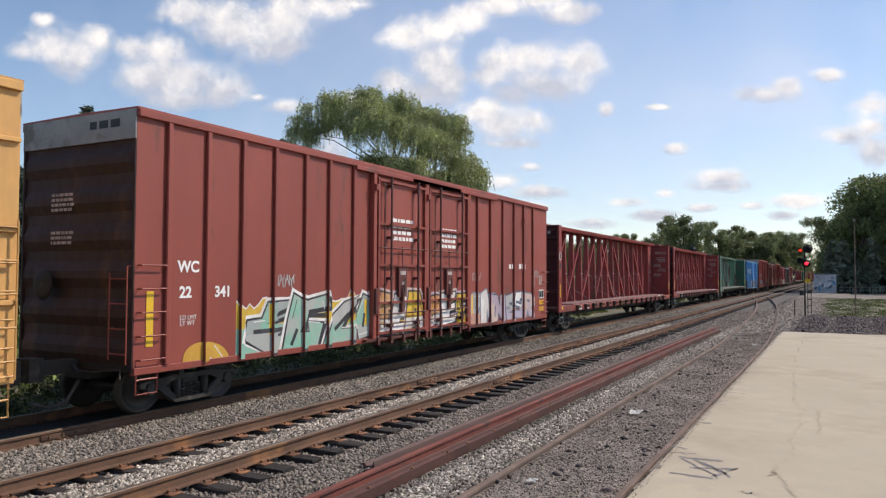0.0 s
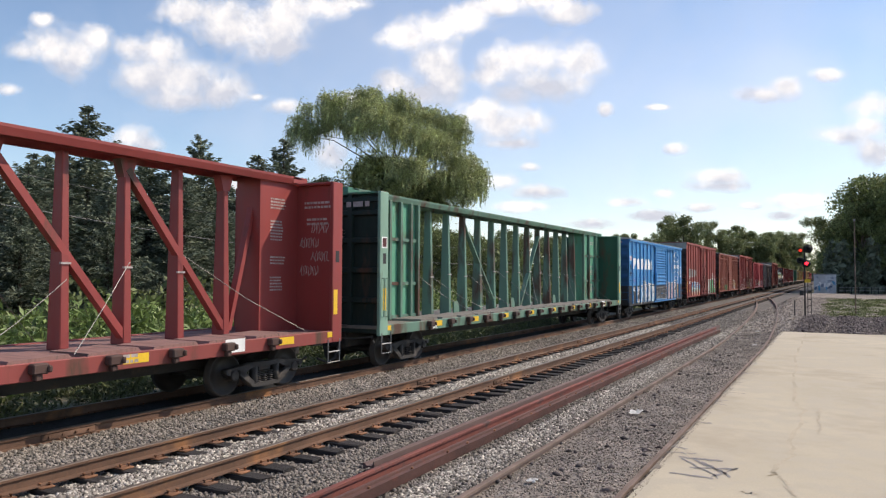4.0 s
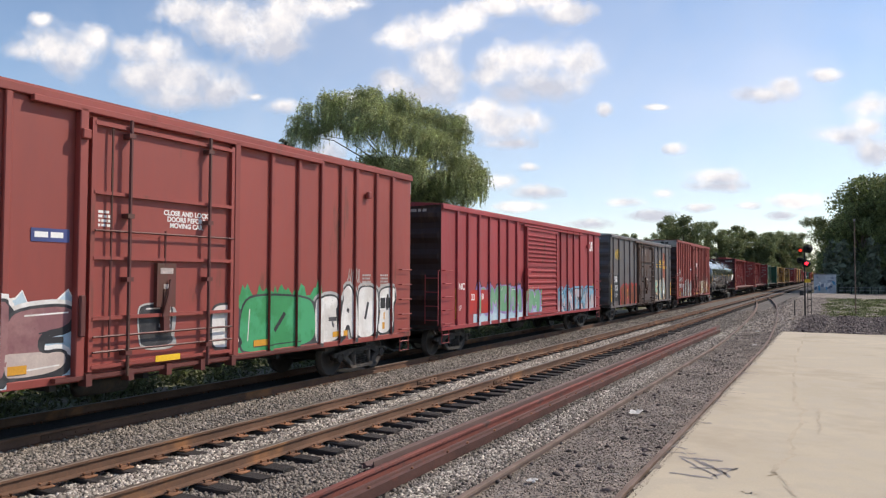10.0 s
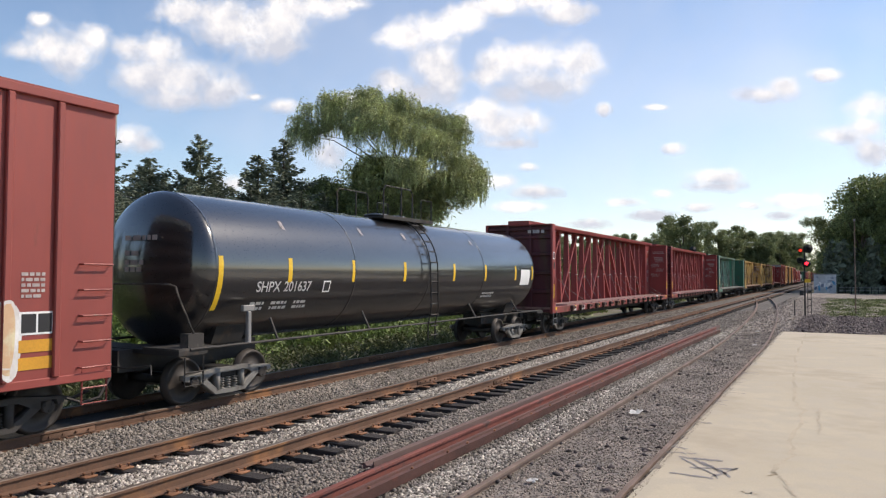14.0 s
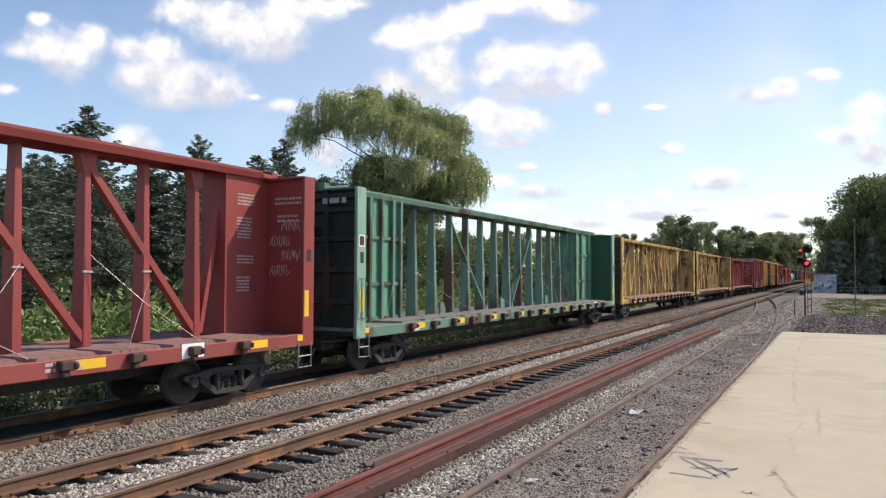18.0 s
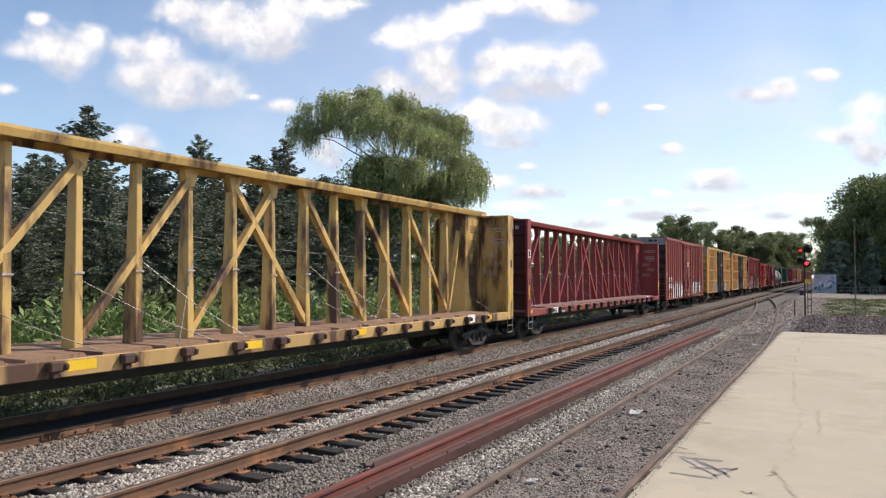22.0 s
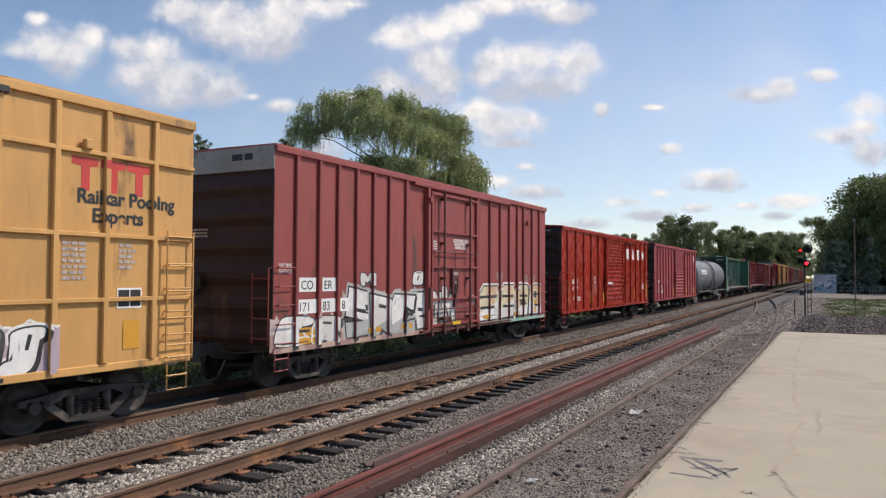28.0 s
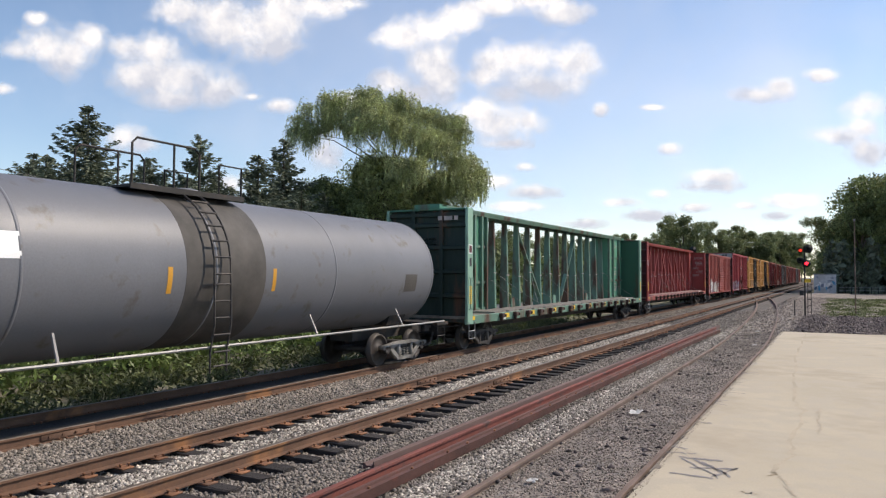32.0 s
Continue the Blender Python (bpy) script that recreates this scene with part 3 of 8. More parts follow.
GLYPHS = (  # outlines of abstract sprayed block letters, in a unit cell
    ((0, 0), (0.22, 1), (0.78, 1), (1, 0), (0.68, 0), (0.60, 0.24), (0.42, 0.24), (0.34, 0)),
    ((0, 0.02), (0.92, 0), (1, 0.56), (0.52, 0.64), (0.5, 0.74), (0.98, 0.72), (0.94, 1), (0.12, 1), (0, 0.48), (0.48, 0.40), (0.5, 0.28), (0.02, 0.3)),
    ((0.1, 0), (1, 0.03), (0.95, 0.3), (0.5, 0.32), (0.48, 0.66), (0.95, 0.64), (1, 0.97), (0.15, 1), (0, 0.85), (0, 0.15)),
    ((0, 0), (0.05, 1), (0.36, 0.96), (0.52, 0.66), (0.7, 1), (1, 0.95), (1, 0), (0.70, 0), (0.68, 0.44), (0.5, 0.18), (0.33, 0.46), (0.3, 0)),
    ((0, 0), (0.02, 1), (0.75, 1), (1, 0.82), (0.95, 0.55), (0.78, 0.45), (1.05, 0), (0.64, 0), (0.46, 0.28), (0.36, 0)),
    ((0, 0), (0, 0.97), (0.92, 1), (0.98, 0.76), (0.44, 0.72), (0.44, 0.62), (0.85, 0.6), (0.85, 0.4), (0.44, 0.38), (0.44, 0.28), (1, 0.26), (0.96, 0)),
    ((0, 0), (0.04, 1), (0.38, 1), (0.62, 0.56), (0.66, 1), (1, 0.98), (0.98, 0), (0.66, 0), (0.38, 0.44), (0.34, 0)),
    ((0.12, 0), (0.9, 0), (1.02, 0.2), (1, 0.82), (0.86, 1), (0.14, 1), (0, 0.84), (-0.02, 0.16)),
    ((0, 0.22), (0.36, 0.3), (0.42, 0.24), (0.40, 0.7), (0.2, 0.68), (0.18, 0.98), (0.98, 1), (1, 0.7), (0.8, 0.7), (0.82, 0.16), (0.62, 0), (0.1, 0)))
CUTS = ((0.44, 0.52, 0.56, 0.5), (0.2, 0.62, 0.62, 0.56), (0.56, 0.48, 0.9, 0.48), (0.5, 0.7, 0.52, 0.86), (0.36, 0.74, 0.66, 0.72), (0.3, 0.5, 0.5, 0.5), (0.16, 0.2, 0.2, 0.6), (0.44, 0.34, 0.56, 0.68), (0.6, 0.5, 0.62, 0.84))


def widened(pts, g):
    """The outline pushed outwards by g."""
    n, out = len(pts), []
    area = sum(pts[i][0] * pts[(i + 1) % n][1] - pts[(i + 1) % n][0] * pts[i][1] for i in range(n))
    s = -1 if area > 0 else 1
    for i in range(n):
        p, a, b = Vector(pts[i]), Vector(pts[i - 1]), Vector(pts[(i + 1) % n])
        u, w = (p - a).normalized(), (b - p).normalized()
        q = Vector((-u.y, u.x)) + Vector((-w.y, w.x))
        k = g / max(q.length_squared * 0.5, 0.7)
        out.append((p.x + s * q.x * k, p.y + s * q.y * k))
    return out


def softened(pts, times=2):
    for _ in range(times):
        new_pts = []
        for i in range(len(pts)):
            (a0, b0), (a1, b1) = pts[i], pts[(i + 1) % len(pts)]
            new_pts += [(a0 * 0.75 + a1 * 0.25, b0 * 0.75 + b1 * 0.25), (a0 * 0.25 + a1 * 0.75, b0 * 0.25 + b1 * 0.75)]
        pts = new_pts
    return pts


def graffiti(car, y0, y1, z0, z1, n, fill, edge, posts, seed, accent=None, kind="round", x=1.479, cloud=None, halo=None, dots=None, glyphs=None, own=None, bold=0.045):
    """A sprayed piece: layered bands behind, then overlapping block letters with outlines, cuts and shines."""
    rng = random.Random(seed)
    near = [p for p in posts if y0 - 0.6 < p < y1 + 0.6]
    n = len(own) if own else n
    w, h = (y1 - y0) / max(n, 1), z1 - z0

    def shape(bm, pts, dx, index):
        f = bm.faces.new([bm.verts.new((x + dx, a, max(b, z0 - 0.03))) for a, b in pts])
        f.material_index = index
        return f

    def finish(bm, name, mats, label=""):
        bmesh.ops.triangulate(bm, faces=bm.faces[:])
        conform(bm, near)
        for f in bm.faces:
            f.normal_update()
            if f.normal.x < 0:
                f.normal_flip()
        bmesh.ops.split_edges(bm, edges=bm.edges[:])
        for i, f in enumerate(bm.faces):
            for v in f.verts:
                v.co.x += 0.00011 * (i % 7)
        ob = part(name, bm, mats[0], car, label)
        for m in mats[1:]:
            ob.data.materials.append(m)
        return ob

    if cloud:
        bands = cloud if isinstance(cloud, tuple) else (cloud,)
        m = 40
        bm = bmesh.new()
        edges = [[(y0 - 0.2 + (y1 - y0 + 0.4) * k / m, z0 - 0.02) for k in range(m + 1)]]
        for j in range(len(bands)):
            last = j == len(bands) - 1
            lift = 1.0 if last else (j + 1) / len(bands)
            edges.append([(edges[0][k][0], z0 + h * (lift * 0.9 + 0.07 * math.sin(k * 0.8 + seed + j * 2) + rng.uniform(-0.06, 0.06) + (0.1 if last and k % 7 == 3 else 0))) for k in range(m + 1)])
        for j, (a, b) in enumerate(zip(edges, edges[1:])):
            for k in range(m):
                shape(bm, (a[k], a[k + 1], b[k + 1], b[k]), 0.0, j)
        if halo:
            t = edges[-1]
            rim = 0.07 if halo is S_BLACK else 0.035
            for k in range(m):
                shape(bm, (t[k], t[k + 1], (t[k + 1][0], t[k + 1][1] + rim), (t[k][0], t[k][1] + rim)), 0.0012, len(bands))
        finish(bm, "graffiti_field", list(bands) + ([halo] if halo else []), "sprayed background of the graffiti")
    g = bold if h > 0.8 else 0.028
    for k in range(n):
        bm = bmesh.new()
        i = glyphs[k % len(glyphs)] if glyphs else rng.randrange(len(GLYPHS))
        cx, ww = y0 + k * w - 0.02 * w, w * (rng.uniform(0.96, 1.08) if kind == "round" else rng.uniform(1.15, 1.45))
        cz, hh = z0 + rng.uniform(0.02, 0.1) * h, h * rng.uniform(0.78, 0.92)
        lean, arch = rng.uniform(-0.12, 0.16), rng.uniform(-0.06, 0.06)
        put = lambda a, b: (cx + (a + lean * (b - 0.5)) * ww, cz + (b + arch * (a - 0.5)) * hh)
        wob = 0.035 if kind == "round" else 0.06
        raw = [put(a + rng.uniform(-wob, wob), b + rng.uniform(-wob, wob)) for a, b in GLYPHS[i]]
        if kind == "wild":
            c = put(0.5, 0.5)
            for j in rng.sample(range(len(raw)), 2):
                raw[j] = (raw[j][0] + (raw[j][0] - c[0]) * rng.uniform(0.2, 0.5), raw[j][1] + (raw[j][1] - c[1]) * rng.uniform(0.05, 0.3))
        if own:
            put = lambda a, b: (y0 + a * (y1 - y0), z0 + b * h)
            raw = [put(a + rng.uniform(-0.006, 0.006), b + rng.uniform(-0.015, 0.015)) for a, b in own[k][0]]
        body = softened(raw, 2 if not own else 1) if kind == "round" else raw
        lift = 0.0048 * (k % 3) if kind == "wild" else 0.0004 * (k % 2)
        if halo:
            shape(bm, widened(body, g * 2.4), 0.0022 + lift, 3)
        shade = widened(body, g * 0.9)
        shape(bm, [(a + 0.07 * w, b - 0.05 * h) for a, b in shade], 0.0034 + lift, 0)
        shape(bm, widened(body, g), 0.0044 + lift, 0)
        f = shape(bm, body, 0.0054 + lift, 1)
        if accent:
            cut = cz + hh * rng.uniform(0.28, 0.42)
            bmesh.ops.bisect_plane(bm, geom=list(f.verts) + list(f.edges) + [f], plane_co=(0, cx + w / 2, cut), plane_no=(0, rng.uniform(-0.3, 0.3), 1))
            for q in bm.faces:
                if q.material_index == 1 and q.calc_center_median().z < cut:
                    q.material_index = 2
        for a0, b0, a1, b1 in own[k][1] if own else (CUTS[i],):
            p, q = Vector(put(a0, b0)), Vector(put(a1, b1))
            d = (q - p).normalized()
            o = Vector((-d.y, d.x)) * (0.045 if h > 0.8 else 0.03)
            shape(bm, [tuple(v) for v in (p - o * 0.6, q - o, q + o, p + o * 1.3)], 0.0064 + lift, 0)
        for s_ in range(3 if bold < 0.06 else 0):
            j = rng.randrange(len(raw))
            p, q = Vector(raw[j]), Vector(raw[(j + 1) % len(raw)])
            c = sum((Vector(v) for v in raw), Vector((0, 0))) / len(raw)
            p, q = p + (c - p) * 0.2, q + (c - q) * 0.2
            if (q - p).length < 0.12:
                continue
            d = (q - p).normalized()
            o = Vector((-d.y, d.x)) * 0.011
            shape(bm, [tuple(v) for v in (p - o, q - o, q + o, p + o)], 0.0066 + lift + s_ * 0.0003, 4 if s_ else 0)
        if dots:
            for s_ in range(8):
                c, r = put(rng.uniform(0.1, 0.9), rng.uniform(0.1, 0.9)), rng.uniform(0.025, 0.055)
                shape(bm, [(c[0] + r * math.cos(u * 0.7854), c[1] + r * math.sin(u * 0.7854)) for u in range(8)], 0.0078 + s_ * 0.0002, 4)
        body_fill = fill[k % len(fill)] if isinstance(fill, tuple) else fill
        finish(bm, "graffiti_letter", [edge, body_fill, accent or edge, halo or edge, dots or S_WHITE], "sprayed graffiti lettering")


# outlines of single pieces, across and up their own field, each with its dark cuts
SHARDS = ((((0.0, 0.3), (0.16, 0.0), (0.30, 0.05), (0.33, 0.28), (0.2, 0.3), (0.33, 0.5), (0.14, 0.55), (0.36, 0.72), (0.40, 0.95), (0.16, 0.9), (0.12, 0.62), (0.02, 0.62)), ((0.06, 0.4, 0.3, 0.42), (0.2, 0.66, 0.3, 0.78))),
          (((0.26, 0.0), (0.52, 0.04), (0.56, 0.45), (0.44, 0.5), (0.46, 0.3), (0.38, 0.32), (0.44, 0.75), (0.6, 0.78), (0.58, 1.0), (0.42, 0.9), (0.34, 1.05), (0.3, 0.6)), ((0.42, 0.62, 0.58, 0.62), (0.32, 0.1, 0.36, 0.4))),
          (((0.56, 0.02), (0.86, 0.06), (0.84, 0.3), (0.72, 0.3), (0.76, 0.55), (0.88, 0.98), (0.74, 0.85), (0.64, 0.6), (0.6, 0.3)), ((0.66, 0.3, 0.78, 0.62),)),
          (((0.84, 0.05), (0.98, 0.1), (1.0, 0.9), (0.92, 1.0), (0.86, 0.6)), ((0.92, 0.3, 0.93, 0.6),)))
WHITE_PAIR = ((((0.0, 0.0), (0.04, 0.55), (-0.02, 0.9), (0.42, 1.0), (0.46, 0.78), (0.26, 0.72), (0.26, 0.6), (0.42, 0.55), (0.40, 0.38), (0.26, 0.36), (0.26, 0.05)), ((0.1, 0.8, 0.3, 0.84),)),
              (((0.36, 0.02), (0.48, 0.9), (0.66, 1.02), (0.86, 0.92), (1.0, 0.05), (0.76, 0.02), (0.74, 0.24), (0.62, 0.24), (0.58, 0.0)), ((0.66, 0.42, 0.68, 0.66),)))
GREEN_PAIR = ((((0.0, 0.0), (0.04, 0.75), (-0.02, 0.95), (0.3, 0.98), (0.36, 0.7), (0.34, 0.02)), ()),
              (((0.34, 0.0), (0.34, 0.95), (0.62, 1.0), (0.82, 0.88), (0.8, 0.62), (0.68, 0.52), (0.9, 0.3), (1.0, 0.38), (1.02, 0.1), (0.8, 0.02), (0.64, 0.26), (0.56, 0.28), (0.54, 0.02)), ((0.52, 0.7, 0.66, 0.72),)))
RED_SLABS = ((((0.0, 0.12), (0.12, 0.0), (0.27, 0.02), (0.26, 0.98), (0.12, 0.92), (0.0, 0.74), (0.1, 0.62), (0.08, 0.3)), ((0.18, 0.2, 0.19, 0.6),)),
             (((0.28, 0.0), (0.36, 0.0), (0.37, 0.42), (0.45, 0.42), (0.46, 0.02), (0.58, 0.03), (0.57, 1.0), (0.46, 0.96), (0.44, 0.62), (0.37, 0.6), (0.38, 0.95), (0.29, 0.98)), ()),
             (((0.59, 0.03), (0.80, 0.0), (0.81, 0.6), (0.79, 0.98), (0.72, 0.95), (0.71, 0.34), (0.67, 0.34), (0.68, 1.0), (0.60, 0.98)), ()),
             (((0.83, 0.02), (1.0, 0.05), (0.99, 0.98), (0.84, 0.95)), ()))
SILVER_SPIKES = ((((-0.12, -0.02), (0.0, 0.14), (0.06, 0.08), (0.08, 0.62), (0.16, 0.72), (0.17, 0.42), (0.20, 0.80), (0.34, 0.98), (0.36, 0.5), (0.28, 0.42), (0.27, 0.12), (0.1, -0.04)), ((0.2, 0.3, 0.3, 0.62),)),
                 (((0.27, 0.02), (0.38, 0.5), (0.42, 1.02), (0.56, 1.1), (0.70, 0.88), (0.64, 0.5), (0.70, 0.0), (0.58, 0.0), (0.56, 0.35), (0.50, 0.3), (0.46, 0.0)), ((0.5, 0.5, 0.56, 0.78),)),
                 (((0.70, 0.0), (0.72, 0.72), (0.95, 0.98), (0.97, 0.66), (0.86, 0.58), (0.98, 0.46), (0.88, 0.32), (1.0, 0.02)), ((0.8, 0.3, 0.84, 0.6),)))
WHITE_CURVES = ((((-0.04, 0.0), (0.08, 0.22), (0.0, 0.48), (0.12, 0.66), (0.19, 0.5), (0.20, 0.2), (0.26, 0.92), (0.36, 1.02), (0.46, 0.2), (0.40, 0.0)), ((0.32, 0.3, 0.34, 0.6),)),
                (((0.44, 0.1), (0.49, 0.75), (0.60, 0.86), (0.70, 0.62), (0.70, 0.12), (0.62, 0.34), (0.56, 0.06)), ((0.58, 0.5, 0.6, 0.68),)),
                (((0.67, 0.1), (0.71, 0.9), (0.84, 1.0), (0.86, 0.76), (0.78, 0.7), (0.86, 0.52), (0.78, 0.42), (0.86, 0.22), (0.82, 0.02)), ()),
                (((0.84, 0.08), (0.93, 0.3), (0.86, 0.5), (0.90, 0.8), (1.0, 0.74), (1.04, 0.3), (0.98, 0.02)), ((0.9, 0.6, 0.98, 0.56),)))
CREAM_BLOCKS = ((((0.0, 0.0), (0.0, 0.74), (0.07, 1.0), (0.27, 1.0), (0.29, 0.8), (0.26, 0.0)), ((0.0, 0.68, 0.27, 0.7), (0.02, 0.36, 0.22, 0.38))),
                (((0.28, 0.02), (0.31, 0.84), (0.36, 1.02), (0.52, 1.02), (0.55, 0.8), (0.52, 0.04)), ((0.32, 0.68, 0.53, 0.68), (0.35, 0.36, 0.53, 0.36))),
                (((0.54, 0.04), (0.57, 0.82), (0.62, 1.02), (0.76, 1.0), (0.78, 0.8), (0.76, 0.04)), ((0.62, 0.66, 0.76, 0.66), (0.63, 0.4, 0.74, 0.4), (0.62, 0.5, 0.7, 0.5))),
                (((0.78, 0.04), (0.81, 0.86), (0.86, 1.02), (0.97, 1.0), (1.0, 0.8), (0.99, 0.04)), ((0.84, 0.68, 0.97, 0.7), (0.9, 0.3, 0.98, 0.32))))


def scribble(car, y, z, wide, tall, material, seed, x=1.4795, r=0.013, posts=()):
    """A thin sprayed tag: one looping line."""
    rng = random.Random(seed)
    n = 26
    pts, ph = [], rng.uniform(0, 6)
    for k in range(n):
        t = k / (n - 1)
        pts.append(Vector((y + wide * (t + 0.06 * math.sin(k * 1.9 + ph)), z + tall * (0.5 + 0.46 * math.sin(k * 1.35 + ph + 0.8 * math.sin(k * 0.7))))))
    bm = bmesh.new()
    row = []
    for k, p in enumerate(pts):
        d = (pts[min(k + 1, n - 1)] - pts[max(k - 1, 0)]).normalized()
        o = Vector((-d.y, d.x)) * r
        row.append([bm.verts.new((x + 0.0002 * k, *v)) for v in (p - o, p + o)])
    for a, b in zip(row, row[1:]):
        f = bm.faces.new((a[0], b[0], b[1], a[1]))
        f.normal_update()
        if f.normal.x < 0:
            f.normal_flip()
    return part("graffiti_tag", conform(bm, [p for p in posts if y - 0.2 < p < y + wide + 0.2]), material, car, "thin sprayed tag")


def spray(name, a, b, scale=1.2):
    return surface(name, a, 0.55, fade=0.12, fade_scale=2.0, grain=0.08, second=b, second_scale=scale, bump=0)


S_GREYGREEN = spray("spray_mint_grey", (0.33, 0.37, 0.36), (0.22, 0.47, 0.36))
S_SILVER = spray("spray_silver", (0.45, 0.45, 0.44), (0.36, 0.36, 0.36))
S_WHITE = spray("spray_white", (0.78, 0.765, 0.745), (0.64, 0.61, 0.58))
S_CREAM = spray("spray_cream", (0.68, 0.60, 0.40), (0.62, 0.40, 0.24))
S_GREEN = spray("spray_green", (0.03, 0.26, 0.09), (0.05, 0.34, 0.15))
S_BLUEWHITE = spray("spray_blue_white", (0.55, 0.58, 0.62), (0.12, 0.30, 0.48), 2.0)
S_PINKBLUE = spray("spray_pink_blue", (0.55, 0.42, 0.43), (0.16, 0.38, 0.52), 1.6)
S_BLUE = spray("spray_blue", (0.08, 0.28, 0.44), (0.16, 0.38, 0.55))
S_RED = spray("spray_red", (0.48, 0.03, 0.02), (0.36, 0.04, 0.05))
S_YELLOW = spray("spray_yellow", (0.66, 0.44, 0.05), (0.58, 0.32, 0.05))
S_ORANGE = spray("spray_orange", (0.58, 0.22, 0.05), (0.62, 0.36, 0.2))
S_PEACH = spray("spray_peach", (0.56, 0.30, 0.22), (0.45, 0.40, 0.5))
S_BLACK = spray("spray_black", (0.025, 0.025, 0.03), (0.06, 0.06, 0.065))
S_MAGENTA = spray("spray_magenta", (0.33, 0.05, 0.14), (0.45, 0.15, 0.28))
S_MINT = spray("spray_mint", (0.25, 0.48, 0.38), (0.40, 0.42, 0.40), 0.7)
S_NAVY = spray("spray_navy", (0.10, 0.12, 0.18), (0.2, 0.22, 0.28))
S_LILAC = spray("spray_lilac", (0.45, 0.36, 0.42), (0.60, 0.45, 0.38))


S_GRASS = spray("spray_leaf_green", (0.12, 0.32, 0.17), (0.18, 0.36, 0.22))
S_PURPLE = spray("spray_purple", (0.26, 0.17, 0.42), (0.36, 0.24, 0.5))
S_ICE = spray("spray_ice_blue", (0.45, 0.58, 0.66), (0.34, 0.5, 0.6))
S_DUSK = spray("spray_dusk_blue", (0.06, 0.10, 0.20), (0.10, 0.20, 0.36))
S_CORAL = spray("spray_coral", (0.50, 0.14, 0.08), (0.52, 0.24, 0.15))
S_UMBER = spray("spray_umber", (0.17, 0.045, 0.02), (0.22, 0.06, 0.03))
S_SEA = spray("spray_sea_green", (0.22, 0.40, 0.40), (0.30, 0.42, 0.36), 0.8)
S_MAUVE = spray("spray_mauve", (0.23, 0.10, 0.11), (0.30, 0.15, 0.15))
S_ROSE = spray("spray_rose", (0.40, 0.09, 0.10), (0.26, 0.10, 0.11))
S_BONE = spray("spray_bone", (0.56, 0.47, 0.42), (0.47, 0.38, 0.35))
S_SAND = spray("spray_sand", (0.50, 0.36, 0.28), (0.36, 0.22, 0.2))


def bars(car, y, z, rows, wide, tall, material=None, x=1.482, end=False, gap=1.7, name="stencil_block"):
    """Unreadable stencils: rows of small bars."""
    rng = random.Random(int(y * 100 + z * 1000 + rows))
    bm = bmesh.new()
    for r in range(rows):
        a = y
        zz = z - r * tall * gap
        while a < y + wide - tall:
            w = tall * rng.uniform(0.8, 2.6)
            w = min(w, y + wide - a)
            if end:
                box(bm, a, a + w, x - 0.002, x, zz, zz + tall)
            else:
                box(bm, x, x + 0.002, a, a + w, zz, zz + tall)
            a += w + tall * 0.5
    return tagged(part(name, bm, material or WHITE, car), kind="stuff")


def patch(car, y0, y1, z0, z1, material, name="reflector", x=1.482):
    return part(name, boxes((x, x + 0.003, y0, y1, z0, z1)), material, car)


